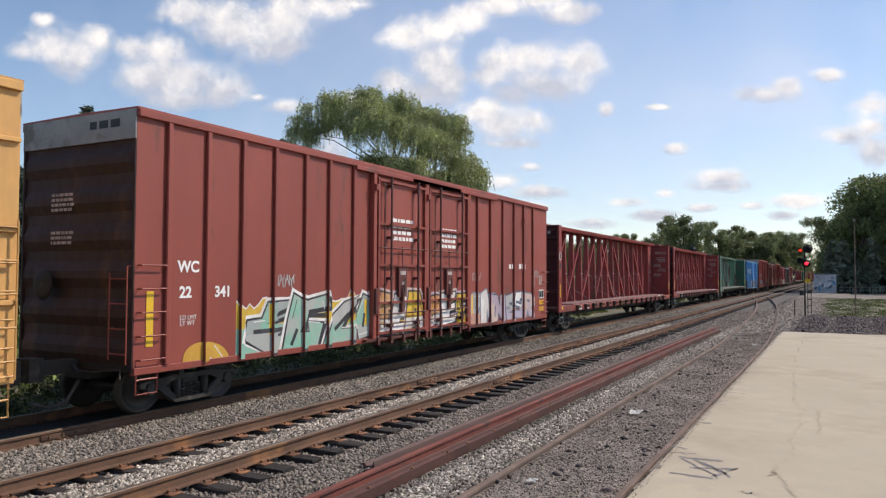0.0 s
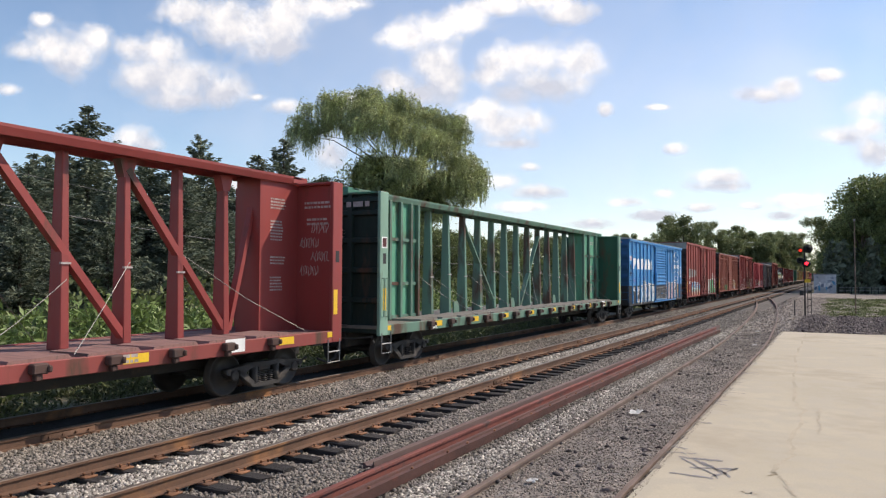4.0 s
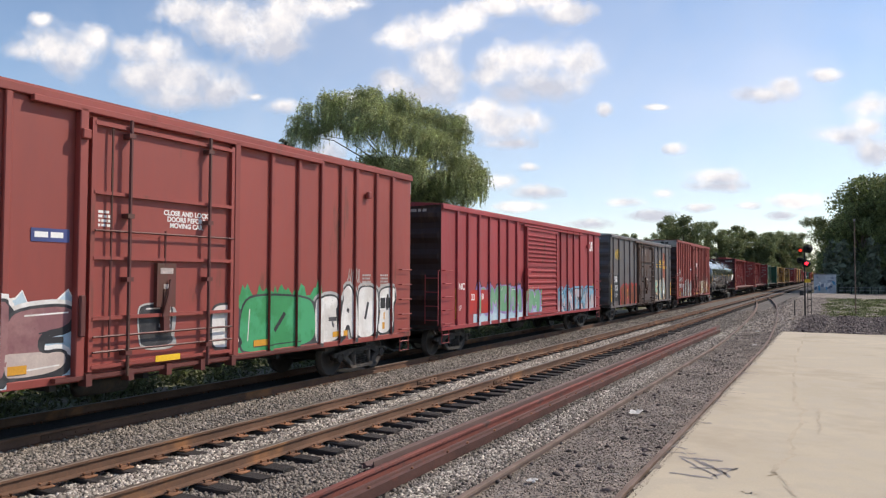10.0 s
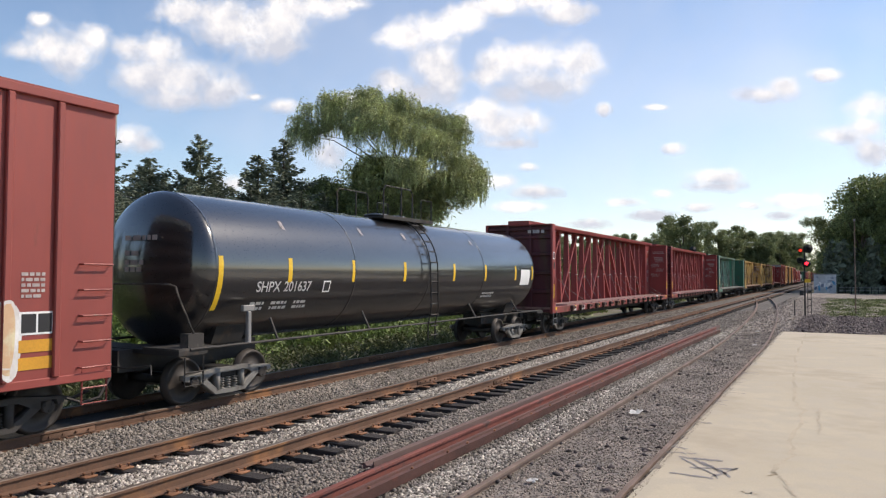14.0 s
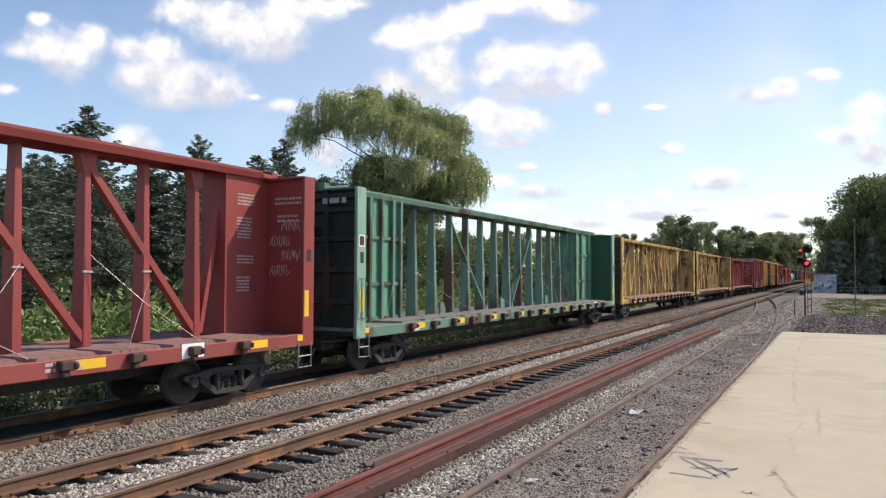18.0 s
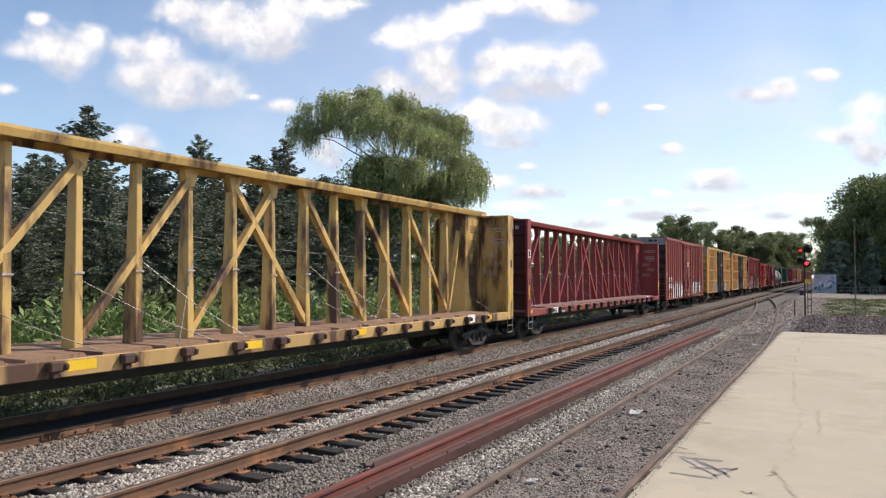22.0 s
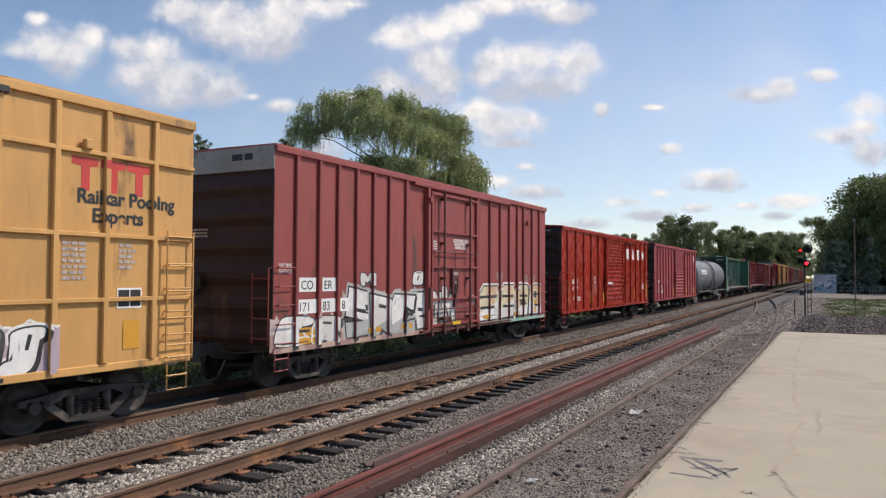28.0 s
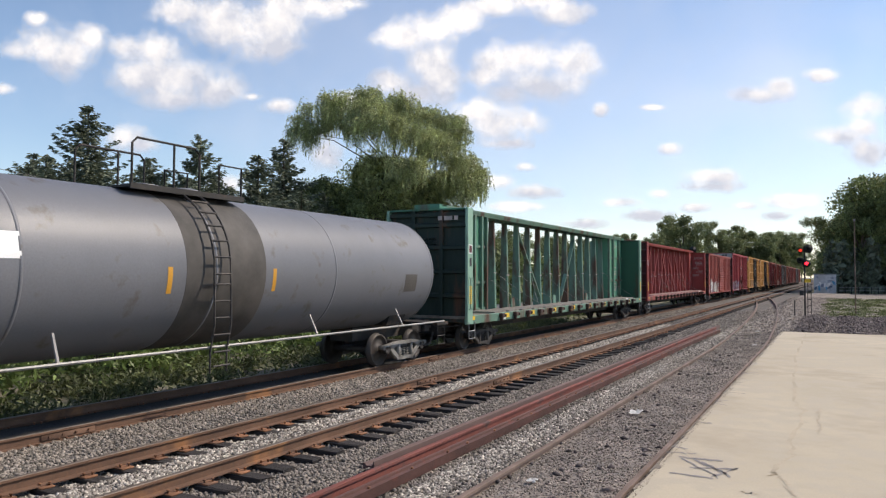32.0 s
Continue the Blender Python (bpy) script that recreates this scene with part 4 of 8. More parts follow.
def boxcar(at, L, H, paint, zs, posts, doors, label, group="boxcars of the train", cap=False, roof=None, end_ribs=6, peak=0.06, lower=None, belt=None, ends=None):
    """A boxcar. doors: (kind, y0, y1, paint). Both sides are alike."""
    car = thing("boxcar", at, label, "boxcar", group)
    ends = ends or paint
    top = H - 0.13
    for s in (1, -1):
        turn = Matrix.Identity(4) if s > 0 else Matrix.Translation((0, L, 0)) @ Matrix.Rotation(math.pi, 4, "Z")
        sheet = part("side_panel", boxes((1.43, 1.475, 0.0, L, zs, top)), paint, car, "", turn)
        part("top_chord", bevelled(boxes((1.43, 1.545, -0.01, L + 0.01, top, H)), 0.012), paint, car, "", turn)
        part("side_sill", bevelled(boxes((1.40, 1.50, 0.0, L, zs - 0.04, zs + 0.08)), 0.01), lower or paint, car, "", turn)
        if belt:
            for a, b in ((0.0, doors[0][1] - 0.15), (doors[-1][2] + 0.1, L)):
                part("belt_rail", bevelled(boxes((1.475, 1.55, a, b, belt, belt + 0.1)), 0.01), paint, car, "", turn)
        me = mesh_of("side_post", bevelled(boxes((1.475, 1.542, -0.05, 0.05, zs + 0.08, top)), 0.014), paint)
        for y in posts:
            piece("side_post", me, car, "", turn @ Matrix.Translation((0, y, 0)))
    if lower:
        bm = boxes((1.474, 1.4775, 0.0, L, zs, 1.85))
        part("black_band", bm, lower, car, "worn black lower band")
    piece("roof", roof_mesh(L, H, roof or paint, peak, proud=0.02 if roof else -0.2), car)
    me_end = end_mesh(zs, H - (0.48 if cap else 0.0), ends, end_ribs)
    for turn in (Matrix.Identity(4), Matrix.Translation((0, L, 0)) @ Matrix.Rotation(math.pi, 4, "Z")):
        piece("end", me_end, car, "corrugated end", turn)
        if lower:
            part("end_band", boxes((-1.46, 1.46, -0.056, -0.05, zs, 1.85), (-1.475, -1.46, -0.05, 0.1, zs, 1.85), (1.46, 1.478, -0.056, 0.0, zs, 1.85)), lower, car, "worn black lower band", turn)
        if cap:
            part("end_cap", boxes((-1.47, 1.47, -0.03, 0.02, H - 0.48, H)), P_CAP, car, "weathered bare-metal end cap", turn)
        piece("end_ladder", end_ladder_mesh(ends if lower else paint), car, "", turn)
    part("brake_wheel", turned(bmesh.new(), [(0.0, -0.2), (0.06, -0.22), (0.24, -0.2), (0.27, -0.18), (0.24, -0.16), (0.0, -0.12)], 16, 1, (-0.6, 0, 2.2)), STEEL_DARK, car)
    me_grab = grab_mesh(ends if lower else paint)
    for s, turn in ((1, Matrix.Identity(4)), (1, Matrix.Translation((0, L - 0.62, 0))), (-1, Matrix.Translation((0, L, 0)) @ Matrix.Rotation(math.pi, 4, "Z"))):
        for k in range(5):
            piece("grab_iron", me_grab, car, "", turn @ Matrix.Translation((0, 0, 1.0 + k * 0.38)))
    me_st = stirrup_mesh(lower or paint)
    for y in (0.0, L - 0.54):
        piece("stirrup_step", me_st, car, "", (0, y, 0))
    underframe(car, L, zs + 0.04)
    for kind, y0, y1, dp in doors:
        if kind == "plug":
            plug_door(car, y0, y1, zs + 0.1, top - 0.14, dp or paint)
        else:
            slide_door(car, y0, y1, zs + 0.1, top - 0.14, dp or paint, low=lower)
    part("side_vent", bevelled(boxes((1.5, 1.6, L * 0.865, L * 0.865 + 0.14, H - 0.78, H - 0.62)), 0.02), paint, car)
    return car


def centrebeam(at, L, paint, label, style="red", group="centre-beam flat cars of the train", deck=WOODDECK, trim=None, outer=None):
    """A flat car with end bulkheads and an open truss down its middle."""
    car = thing("centre_beam_car", at, label, "flat car", group)
    trim = trim or paint
    top, floor = 4.62, 1.12
    # deck and sills
    part("deck", boxes((-1.40, 1.40, 0.0, L, floor - 0.08, floor)), deck, car, "worn deck")
    for s in (1, -1):
        turn = Matrix.Identity(4) if s > 0 else Matrix.Translation((0, L, 0)) @ Matrix.Rotation(math.pi, 4, "Z")
        part("side_sill", bevelled(boxes((1.34, 1.46, -0.22 if style == "yellow" else 0.0, L, 0.88, 1.14)), 0.012), {"red": P_REDSILL, "yellow": P_YELLOWSILL}.get(style, trim), car, "scuffed side sill", turn)
    me_riser = mesh_of("deck_riser", extruded(bmesh.new(), [(-0.5, floor), (-0.46, floor + 0.06), (0.42, floor + 0.085), (0.5, floor)], 0, 0.5, 1.42), deck)
    me_winch = mesh_of("winch", bevelled(boxes((1.46, 1.60, -0.12, 0.12, 0.98, 1.13), (1.46, 1.56, -0.06, 0.06, 0.88, 0.98), (1.50, 1.64, 0.08, 0.15, 1.0, 1.1)), 0.02), WINCH)
    walled = style == "green"
    pitch, first = 1.205, {"red": 2.42, "yellow": 2.16, "green": 2.56}[style]
    n = int((L - 1.6 - first) / pitch) + 1
    ys = [first + k * pitch for k in range(n)]
    bm = bmesh.new()
    vs = [bm.verts.new(v) for h, w, d in ((floor, 0.18, 0.085), (top - 0.2, 0.10, 0.062)) for v in ((-w, -d, h), (w, -d, h), (w, d, h), (-w, d, h))]
    for f in ((3, 2, 1, 0), (4, 5, 6, 7), (0, 1, 5, 4), (1, 2, 6, 5), (2, 3, 7, 6), (3, 0, 4, 7)):
        bm.faces.new([vs[i] for i in f])
    me_post = mesh_of("truss_post", bevelled(bm, 0.015), trim if walled else paint)
    for k, y in enumerate(ys):
        piece("truss_post", me_post, car, "", (0, y, 0))
        piece("deck_riser", me_riser, car, "", (0, y, 0))
        piece("winch", me_winch, car, "", (0, y - 0.1, 0))
    # top chord
    part("top_chord", extruded(bmesh.new(), [(-0.46, top), (-0.46, top - 0.05), (-0.42, top - 0.17), (-0.36, top - 0.17), (-0.36, top - 0.06), (0.36, top - 0.06), (0.36, top - 0.17), (0.42, top - 0.17), (0.46, top - 0.05), (0.46, top)], 1, 0.2, L - 0.2), trim, car)
    # braces: they lean towards the middle, with a cross near the middle
    mid = n // 2

    def brace(y0, z0, y1, z1, s, r):
        xa = lambda z: 0.10 - 0.04 * (z - floor) / (top - floor)
        bm = bmesh.new()
        d = Vector((0, y1 - y0, z1 - z0)).normalized()
        q = Vector((0, -d.z, d.y)) * r
        vs = []
        for (yy, zz) in ((y0, z0), (y1, z1)):
            for sx, sq in ((-0.10, -1), (0.06, -1), (0.06, 1), (-0.10, 1)):
                vs.append(bm.verts.new((xa(zz) + sx, yy + q.y * sq, zz + q.z * sq)))
        for f in ((3, 2, 1, 0), (4, 5, 6, 7), (0, 1, 5, 4), (1, 2, 6, 5), (2, 3, 7, 6), (3, 0, 4, 7)):
            bm.faces.new([vs[i] for i in f])
        part("brace", bm, trim if walled else paint, car)

    r = 0.032 if walled else 0.062
    for k in range(0, n - 2, 2):
        if walled:
            if k % 4 == 0 and 0 < k < n - 4:
                a, b = (k + 2, k) if k + 1 < mid else (k, k + 2)
                brace(ys[a] + 0.2, floor + 0.1, ys[b], top - 0.5, 1, r)
            continue
        if k + 1 < mid:
            brace(ys[k], floor + 0.1, ys[k + 2], top - 0.35, 1, r)
        if k >= mid:
            brace(ys[k + 1], floor + 0.1, ys[k - 1], top - 0.35, 1, r)
    if not walled:
        if n % 2 == 0:
            brace(ys[n - 1], floor + 0.1, ys[n - 3], top - 0.35, 1, r)
        brace(1.25, 2.75 if style == "red" else top - 0.15, ys[0] - 0.12, floor + 0.08, 1, r * 0.8)
        brace(L - 1.3, top - 0.4, ys[-1] + 0.1, floor + 0.1, 1, r * 0.8)
    if not walled:
        me_gusset = mesh_of("gusset", extruded(bmesh.new(), [(-0.18, top - 0.18), (0.18, top - 0.18), (0.085, top - 0.5), (-0.085, top - 0.5)], 0, -0.09, 0.118), paint)
        for k in [*range(2, mid + 1, 2), *range(mid - 1, n, 2)]:
            piece("gusset", me_gusset, car, "", (0, ys[k], 0))
    else:
        me_gusset = mesh_of("gusset", extruded(bmesh.new(), [(0.12, floor), (0.5, floor), (0.5, floor + 0.2), (0.4, floor + 0.4), (0.12, floor + 0.4)], 0, 0.20, 0.25), P_GREENPALE)
        for k in range(3, n - 2, 4):
            piece("gusset", me_gusset, car, "", (0, ys[k], 0))
    # solid walls at the truss's ends
    wl = ((0.2, 3.68), (L - 3.1, L - 0.2)) if walled else ((L - 1.45, L - 0.2),)
    for a, b in wl:
        part("centre_wall", boxes((-0.34, 0.34, a, b, floor, top - 0.1)), P_MINT if walled else paint, car, "solid steel end wall of the truss")
        if walled:
            bm = boxes(*[(0.34, 0.40, a, b, z, z + 0.09) for z in (floor + 0.05, 2.1, 3.35)])
            part("wall_rail", bm, trim, car, "level stiffener of the end wall")
            me_rib = mesh_of("wall_rib", bevelled(boxes((0.34, 0.46, -0.06, 0.06, floor, top - 0.15)), 0.012), trim)
            for q in (2.06, 2.64, 3.21, 3.62) if a < 1 else (L - 3.04, L - 2.14, L - 0.97):
                piece("wall_rib", me_rib, car, "", (0, q, 0))
    # bulkheads
    shift = -0.22 if style == "yellow" else 0.0
    for turn in (Matrix.Translation((0, shift, 0)), Matrix.Translation((0, L, 0)) @ Matrix.Rotation(math.pi, 4, "Z")):
        b = part("bulkhead", boxes((-1.42, 1.42, 0.14, 0.20, 0.92, 4.42)), P_GREENSHADE if walled else paint, car, "ribbed steel bulkhead", turn)
        bm = bmesh.new()
        for z in (1.0, 1.75, 2.5, 3.25, 3.95, 4.28):
            extruded(bm, [(0.145, z - 0.09), (0.03, z - 0.05), (0.03, z + 0.05), (0.145, z + 0.09)], 0, -1.42, 1.42)
        for x in (-0.5, 0.5):
            box(bm, x - 0.06, x + 0.06, 0.02, 0.14, 0.92, 4.42)
        box(bm, -1.40, 1.40, 0.128, 0.138, 0.92, 4.42)
        # The outer face takes a darker paint that carries its shade.
        part("bulkhead_rib", bm, outer or paint, b, "ribbed outer face with its shade painted in")
        for s in (-1, 1):
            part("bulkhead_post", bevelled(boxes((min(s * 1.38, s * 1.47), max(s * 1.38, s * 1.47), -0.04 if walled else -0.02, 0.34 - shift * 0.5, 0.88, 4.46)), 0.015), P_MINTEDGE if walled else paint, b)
        part("bulkhead_cap", bevelled(boxes((-1.46, 1.46, 0.0, 0.34, 4.42, 4.47), (-0.46, 0.46, 0.0, 0.5, 4.47, 4.62)), 0.01), paint, b)
        part("grab_iron", tubes(0.014, [(1.47, 0.06, 1.35), (1.53, 0.06, 1.35), (1.53, 0.06, 2.3), (1.47, 0.06, 2.3)], [(1.47, 0.24, 1.35), (1.53, 0.24, 1.35), (1.53, 0.24, 2.3), (1.47, 0.24, 2.3)], n=5), trim, b)
    me_st = stirrup_mesh(GALV)
    for y in (0.0, L - 0.54):
        piece("stirrup_step", me_st, car, "", (0, y, 0))
    # strap cables hanging from the truss, and reflectors along the sill
    rng = random.Random(int(at[1] * 7))
    runs = []
    me_clip = mesh_of("cable_clip", boxes((0.12, 0.172, -0.09, 0.09, 2.42, 2.455)), WORN_WHITE)
    for k in range(1, n - 1):
        piece("cable_clip", me_clip, car, "", (0, ys[k], rng.uniform(-0.12, 0.12)))
    for k in range(1, n - 1):
        y, s = ys[k], -1 if k % 4 == 3 else 1
        yy = y + rng.choice((-1, 1)) * rng.uniform(1.2, 2.6)
        h = rng.uniform(2.2, 2.75)
        runs.append([(s * 0.2, y, h), (s * 0.75, (y + yy) / 2, h * 0.5 + 0.52), (s * 1.36, yy, 1.18)])
    for run in runs:
        part("strap_cable", tubes(0.007, run, n=4), CABLE, car, "loose hanging strap cable")
    for k in range(0, n, 2 if walled else 3):
        patch(car, ys[k] + 0.12, ys[k] + (0.66 if walled else 0.6), 0.96, 1.11, REFLECT, x=1.462)
    for y in (0.04, L - 0.5):
        patch(car, y, y + 0.46, 1.0, 1.12, REFLECT, x=1.462)
    patch(car, L - 0.3, L - 0.16, 1.5, 2.05, REFLECT, x=1.471)
    patch(car, 0.1, 0.24, 1.5, 2.05, REFLECT, x=1.471)
    patch(car, L - 3.55, L - 3.05, 0.93, 1.18, WHITE, "test_plate", x=1.464)
    bm = boxes((-0.35, 0.35, 0.1, L - 0.1, 0.55, 1.04))
    y = 2.6
    while y < L - 2.5:
        box(bm, -1.35, 1.35, y, y + 0.1, 0.9, 1.04)
        y += 1.19
    part("underframe", bm, STEEL_DARK, car, "grimy steel underframe")
    truck(car, 2.0)
    truck(car, L - 2.0)
    piece("coupler", ME_COUPLER, car)
    piece("coupler", ME_COUPLER, car, "", Matrix.Translation((0, L, 0)) @ Matrix.Rotation(math.pi, 4, "Z"))
    # stencilled notices on the wall and bulkhead at the trailing end
    if walled:
        for words, size, y_, z_ in (("SAFETY FIRST", 0.12, 1.93, 2.82), ("WARNING!", 0.13, 1.91, 1.90), ("DO NOT MOVE CAR\nUNLESS PRODUCTS\nARE SECURED", 0.105, 2.02, 1.74)):
            letters(words, size, WORN_WHITE, car, L - y_, z_, x=0.345, bold=0.003)
        for z_, rows_, wide_ in ((4.07, 2, 0.8), (2.62, 3, 0.75)):
            bars(car, L - 1.95, z_, rows_, wide_, 0.05, WORN_WHITE, x=0.344, gap=1.9)
    ink = WORN_WHITE if style == "red" else STEEL_DARK
    for z_, rows_, wide_ in () if walled else ((4.05, 4, 0.5), (3.55, 7, 0.42), (2.75, 3, 0.5), (2.3, 5, 0.4)):
        bars(car, L - 1.12, z_, rows_, wide_, 0.034, ink, x=0.343, gap=2.0)
    if style != "green":
        for z_, rows_, a_, wide_ in ((4.0, 2, 0.55, 0.75), (3.62, 2, 0.62, 0.6)):
            bars(car, a_, z_, rows_, wide_, 0.05, WORN_WHITE, x=L - 0.204, end=True, gap=2.0)
        for j in range(4):
            tag = scribble(car, 0.45 + 0.3 * (j % 2), 2.35 + 0.32 * j, 0.5, 0.26, WORN_WHITE, int(at[1]) + j, x=0.0, r=0.009)
            tag.data.transform(Matrix.Translation((0, L - 0.205, 0)) @ Matrix(((0, 1, 0, 0), (-1, 0, 0, 0), (0, 0, 1, 0), (0, 0, 0, 1))))
    return car


def tankcar(at, L, paint, label, r=1.46, zc=2.5, band=None):
    """A tank car: dished tank, saddles, platform with rails, ladders and a side rail."""
    car = thing("tank_car", at, label, "tank car", "tank cars of the train")
    prof = [(0.02, 0.42), (r * 0.3, 0.44), (r * 0.55, 0.51), (r * 0.75, 0.61), (r * 0.88, 0.71), (r * 0.955, 0.80), (r * 0.985, 0.87), (r, 0.93), (r, 0.96)]
    prof = prof + [(r, L * 0.5 - 0.3), (r, L * 0.5 + 0.3)] + [(a, L - b) for a, b in prof[::-1]]
    part("tank", turned(bmesh.new(), prof, 64, 1, (0, 0, zc)), paint, car, "smooth welded cylindrical tank")
    for y in (0.97, L * 0.3, L * 0.5, L * 0.7, L - 0.97):
        part("weld_band", turned(bmesh.new(), [(r - 0.02, y - 0.03), (r + 0.006, y - 0.025), (r + 0.006, y + 0.025), (r - 0.02, y + 0.03)], 64, 1, (0, 0, zc)), paint, car)
    if band:
        part("sooty_band", turned(bmesh.new(), [(r, band[0]), (r + 0.004, band[0] + 0.01), (r + 0.004, band[1] - 0.01), (r, band[1])], 64, 1, (0, 0, zc)), P_SOOT, car, "sooty stained band below the hatch")
    ym = L * 0.5
    top = zc + r
    part("platform", boxes((-0.78, 0.78, ym - 1.35, ym + 1.35, top - 0.04, top), (-0.80, -0.77, ym - 1.35, ym + 1.35, top - 0.07, top + 0.03), (0.77, 0.80, ym - 1.35, ym + 1.35, top - 0.07, top + 0.03)), STEEL_DARK, car, "dark steel walkway")
    for s in (-0.76, 0.76):
        part("guard_rail", tubes(0.022, [(s, ym - 1.3, top), (s, ym - 1.3, top + 0.72), (s, ym - 1.2, top + 0.82), (s, ym + 0.1, top + 0.82), (s, ym + 0.2, top + 0.72), (s, ym + 0.2, top)], [(s, ym - 0.4, top), (s, ym - 0.4, top + 0.82)], n=6), STEEL_DARK, car)
        part("guard_rail", tubes(0.022, [(s, ym + 0.7, top), (s, ym + 0.7, top + 0.6), (s, ym + 1.3, top + 0.6), (s, ym + 1.3, top)], n=6), STEEL_DARK, car)
    bm = turned(bmesh.new(), [(0.3, 0), (0.3, 0.12), (0.34, 0.12), (0.34, 0.16), (0.1, 0.2)], 18, 2, (0, ym - 0.5, top - 0.05))
    turned(bm, [(0.34, 0), (0.34, 0.16), (0.2, 0.2)], 18, 2, (0, ym + 0.5, top - 0.05))
    part("hatch", bm, paint, car)
    for s in (-1, 1):
        arc = lambda a, q: (s * (r + 0.14) * math.cos(a), q, zc + (r + 0.14) * math.sin(a))
        runs = [[arc(1.25 - k * 0.16, yy) for k in range(9)] + [(s * (r + 0.16), yy, 1.5), (s * 1.52, yy, 1.0), (s * 1.52, yy, 0.62)] for yy in (ym - 0.2, ym + 0.2)]
        runs += [[arc(1.1 - k * 0.19, ym - 0.2), arc(1.1 - k * 0.19, ym + 0.2)] for k in range(7)]
        runs += [[(s * (r + 0.14), ym - 0.2, z), (s * (r + 0.14), ym + 0.2, z)] for z in (2.2, 1.9, 1.6, 1.3, 1.0, 0.75)]
        part("ladder", tubes(0.02, *runs, n=5), STEEL_DARK if paint is P_TANKBLACK else STEEL_CAST, car)
        part("side_rail", tubes(0.027, [(s * 1.5, 0.35, 1.08), (s * 1.5, L - 0.35, 1.08)], *[[(s * 1.5, q, 1.08), (s * 1.2, q + 0.1, 1.5)] for q in (2.6, L * 0.33, L * 0.66, L - 2.6)], n=6), GALV if paint is P_TANKGREY else STEEL_CAST, car)
        part("end_rail", tubes(0.018, [(s * 1.42, 0.62, 1.1), (s * 1.4, 0.16, 2.0), (s * 1.38, 0.12, 2.16), (s * 1.25, 0.1, 2.2), (0, 0.1, 2.2)], n=6), STEEL_CAST, car)
        part("brake_stand", bevelled(boxes((min(s * 1.44, s * 1.52), max(s * 1.44, s * 1.52), 1.73, 1.83, 1.08, 1.68), (min(s * 1.42, s * 1.5), max(s * 1.42, s * 1.5), 1.62, 1.94, 1.68, 1.8)), 0.015), GALV, car, "pale steel brake stand")
    for e, m in ((0, Matrix.Identity(4)), (1, Matrix.Translation((0, L, 0)) @ Matrix.Rotation(math.pi, 4, "Z"))):
        bm = boxes((-0.35, 0.35, -0.2, 3.2, 0.66, 1.05), (-1.5, 1.5, 0.1, 0.75, 0.98, 1.06))
        extruded(bm, [(-0.8, 1.05), (-0.95, 1.4), (-0.5, 1.2), (0.5, 1.2), (0.95, 1.4), (0.8, 1.05)], 1, 1.5, 2.3)
        part("saddle", bm, STEEL_DARK, car, "", m)
        part("walkway", boxes((0.6, 1.5, 0.1, 1.0, 1.06, 1.1), (1.25, 1.45, 0.35, 0.7, 1.1, 1.34)), STEEL_CAST, car, "", m)
        piece("stirrup_step", stirrup_mesh(STEEL_CAST), car, "", (0, 0.2 if e == 0 else L - 0.74, 0))
        piece("coupler", ME_COUPLER, car, "", m @ Matrix.Translation((0, -0.2, 0)))
    truck(car, 1.75, ME_FRAME_PALE)
    truck(car, L - 1.75, ME_FRAME_PALE)
    return car


def wrapped(ob, r=1.46, zc=2.5):
    """Lays flat lettering onto the flank of a tank."""
    for v in ob.data.vertices:
        h = v.co.z - zc
        v.co.x = math.sqrt((r + 0.012) ** 2 - h * h)
    return ob


def on_tank(car, y0, y1, z0, z1, material, r=1.46, zc=2.5, name="reflector"):
    """A curved mark on the near flank of a tank."""
    bm = bmesh.new()
    a0, a1 = math.asin((z0 - zc) / r), math.asin((z1 - zc) / r)
    rows = []
    for k in range(7):
        a = a0 + (a1 - a0) * k / 6
        rows.append([bm.verts.new(((r + 0.004) * math.cos(a), y, zc + (r + 0.004) * math.sin(a))) for y in (y0, y1)])
    for u, w in zip(rows, rows[1:]):
        bm.faces.new((u[0], u[1], w[1], w[0]))
    return part(name, bm, material, car)

# ---- ground, ballast and pavement ----


def strip_mesh(name, profile, ys, material, rough=0.0, seed=0):
    """A long strip: its cross profile (x, z) carried along the ys, with a little unevenness."""
    rng = np.random.default_rng(seed)
    P = np.array(profile)
    V = np.zeros((len(ys), len(P), 3))
    V[:, :, 0], V[:, :, 2] = P[:, 0], P[:, 1]
    V[:, :, 1] = np.array(ys)[:, None]
    V[:, 1:-1, 2] += rng.uniform(-rough, rough, (len(ys), len(P) - 2))
    n = len(P)
    i = (np.arange(len(ys) - 1)[:, None] * n + np.arange(n - 1)).ravel()
    return mesh_np(name, V.reshape(-1, 3), np.stack([i, i + 1, i + n + 1, i + n], 1), material)


def grid_steps(a, b, near, grow=1.25, first=0.5):
    """Steps that are fine round near and widen outwards."""
    out, s, y = [near], first, near
    while y < b:
        y = min(y + s, b)
        out.append(y)
        s *= grow
    s, y = first, near
    while y > a:
        y = max(y - s, a)
        out.insert(0, y)
        s *= grow
    return out


def finer(profile, step):
    out = [profile[0]]
    for (x0, z0), (x1, z1) in zip(profile, profile[1:]):
        n = max(1, int((x1 - x0) / step))
        out += [(x0 + (x1 - x0) * k / n, z0 + (z1 - z0) * k / n) for k in range(1, n + 1)]
    return out


T1, T2 = -11.27, -7.71        # track centres
far_ys = grid_steps(-1500, 3000, 12, 1.3, 2.0)
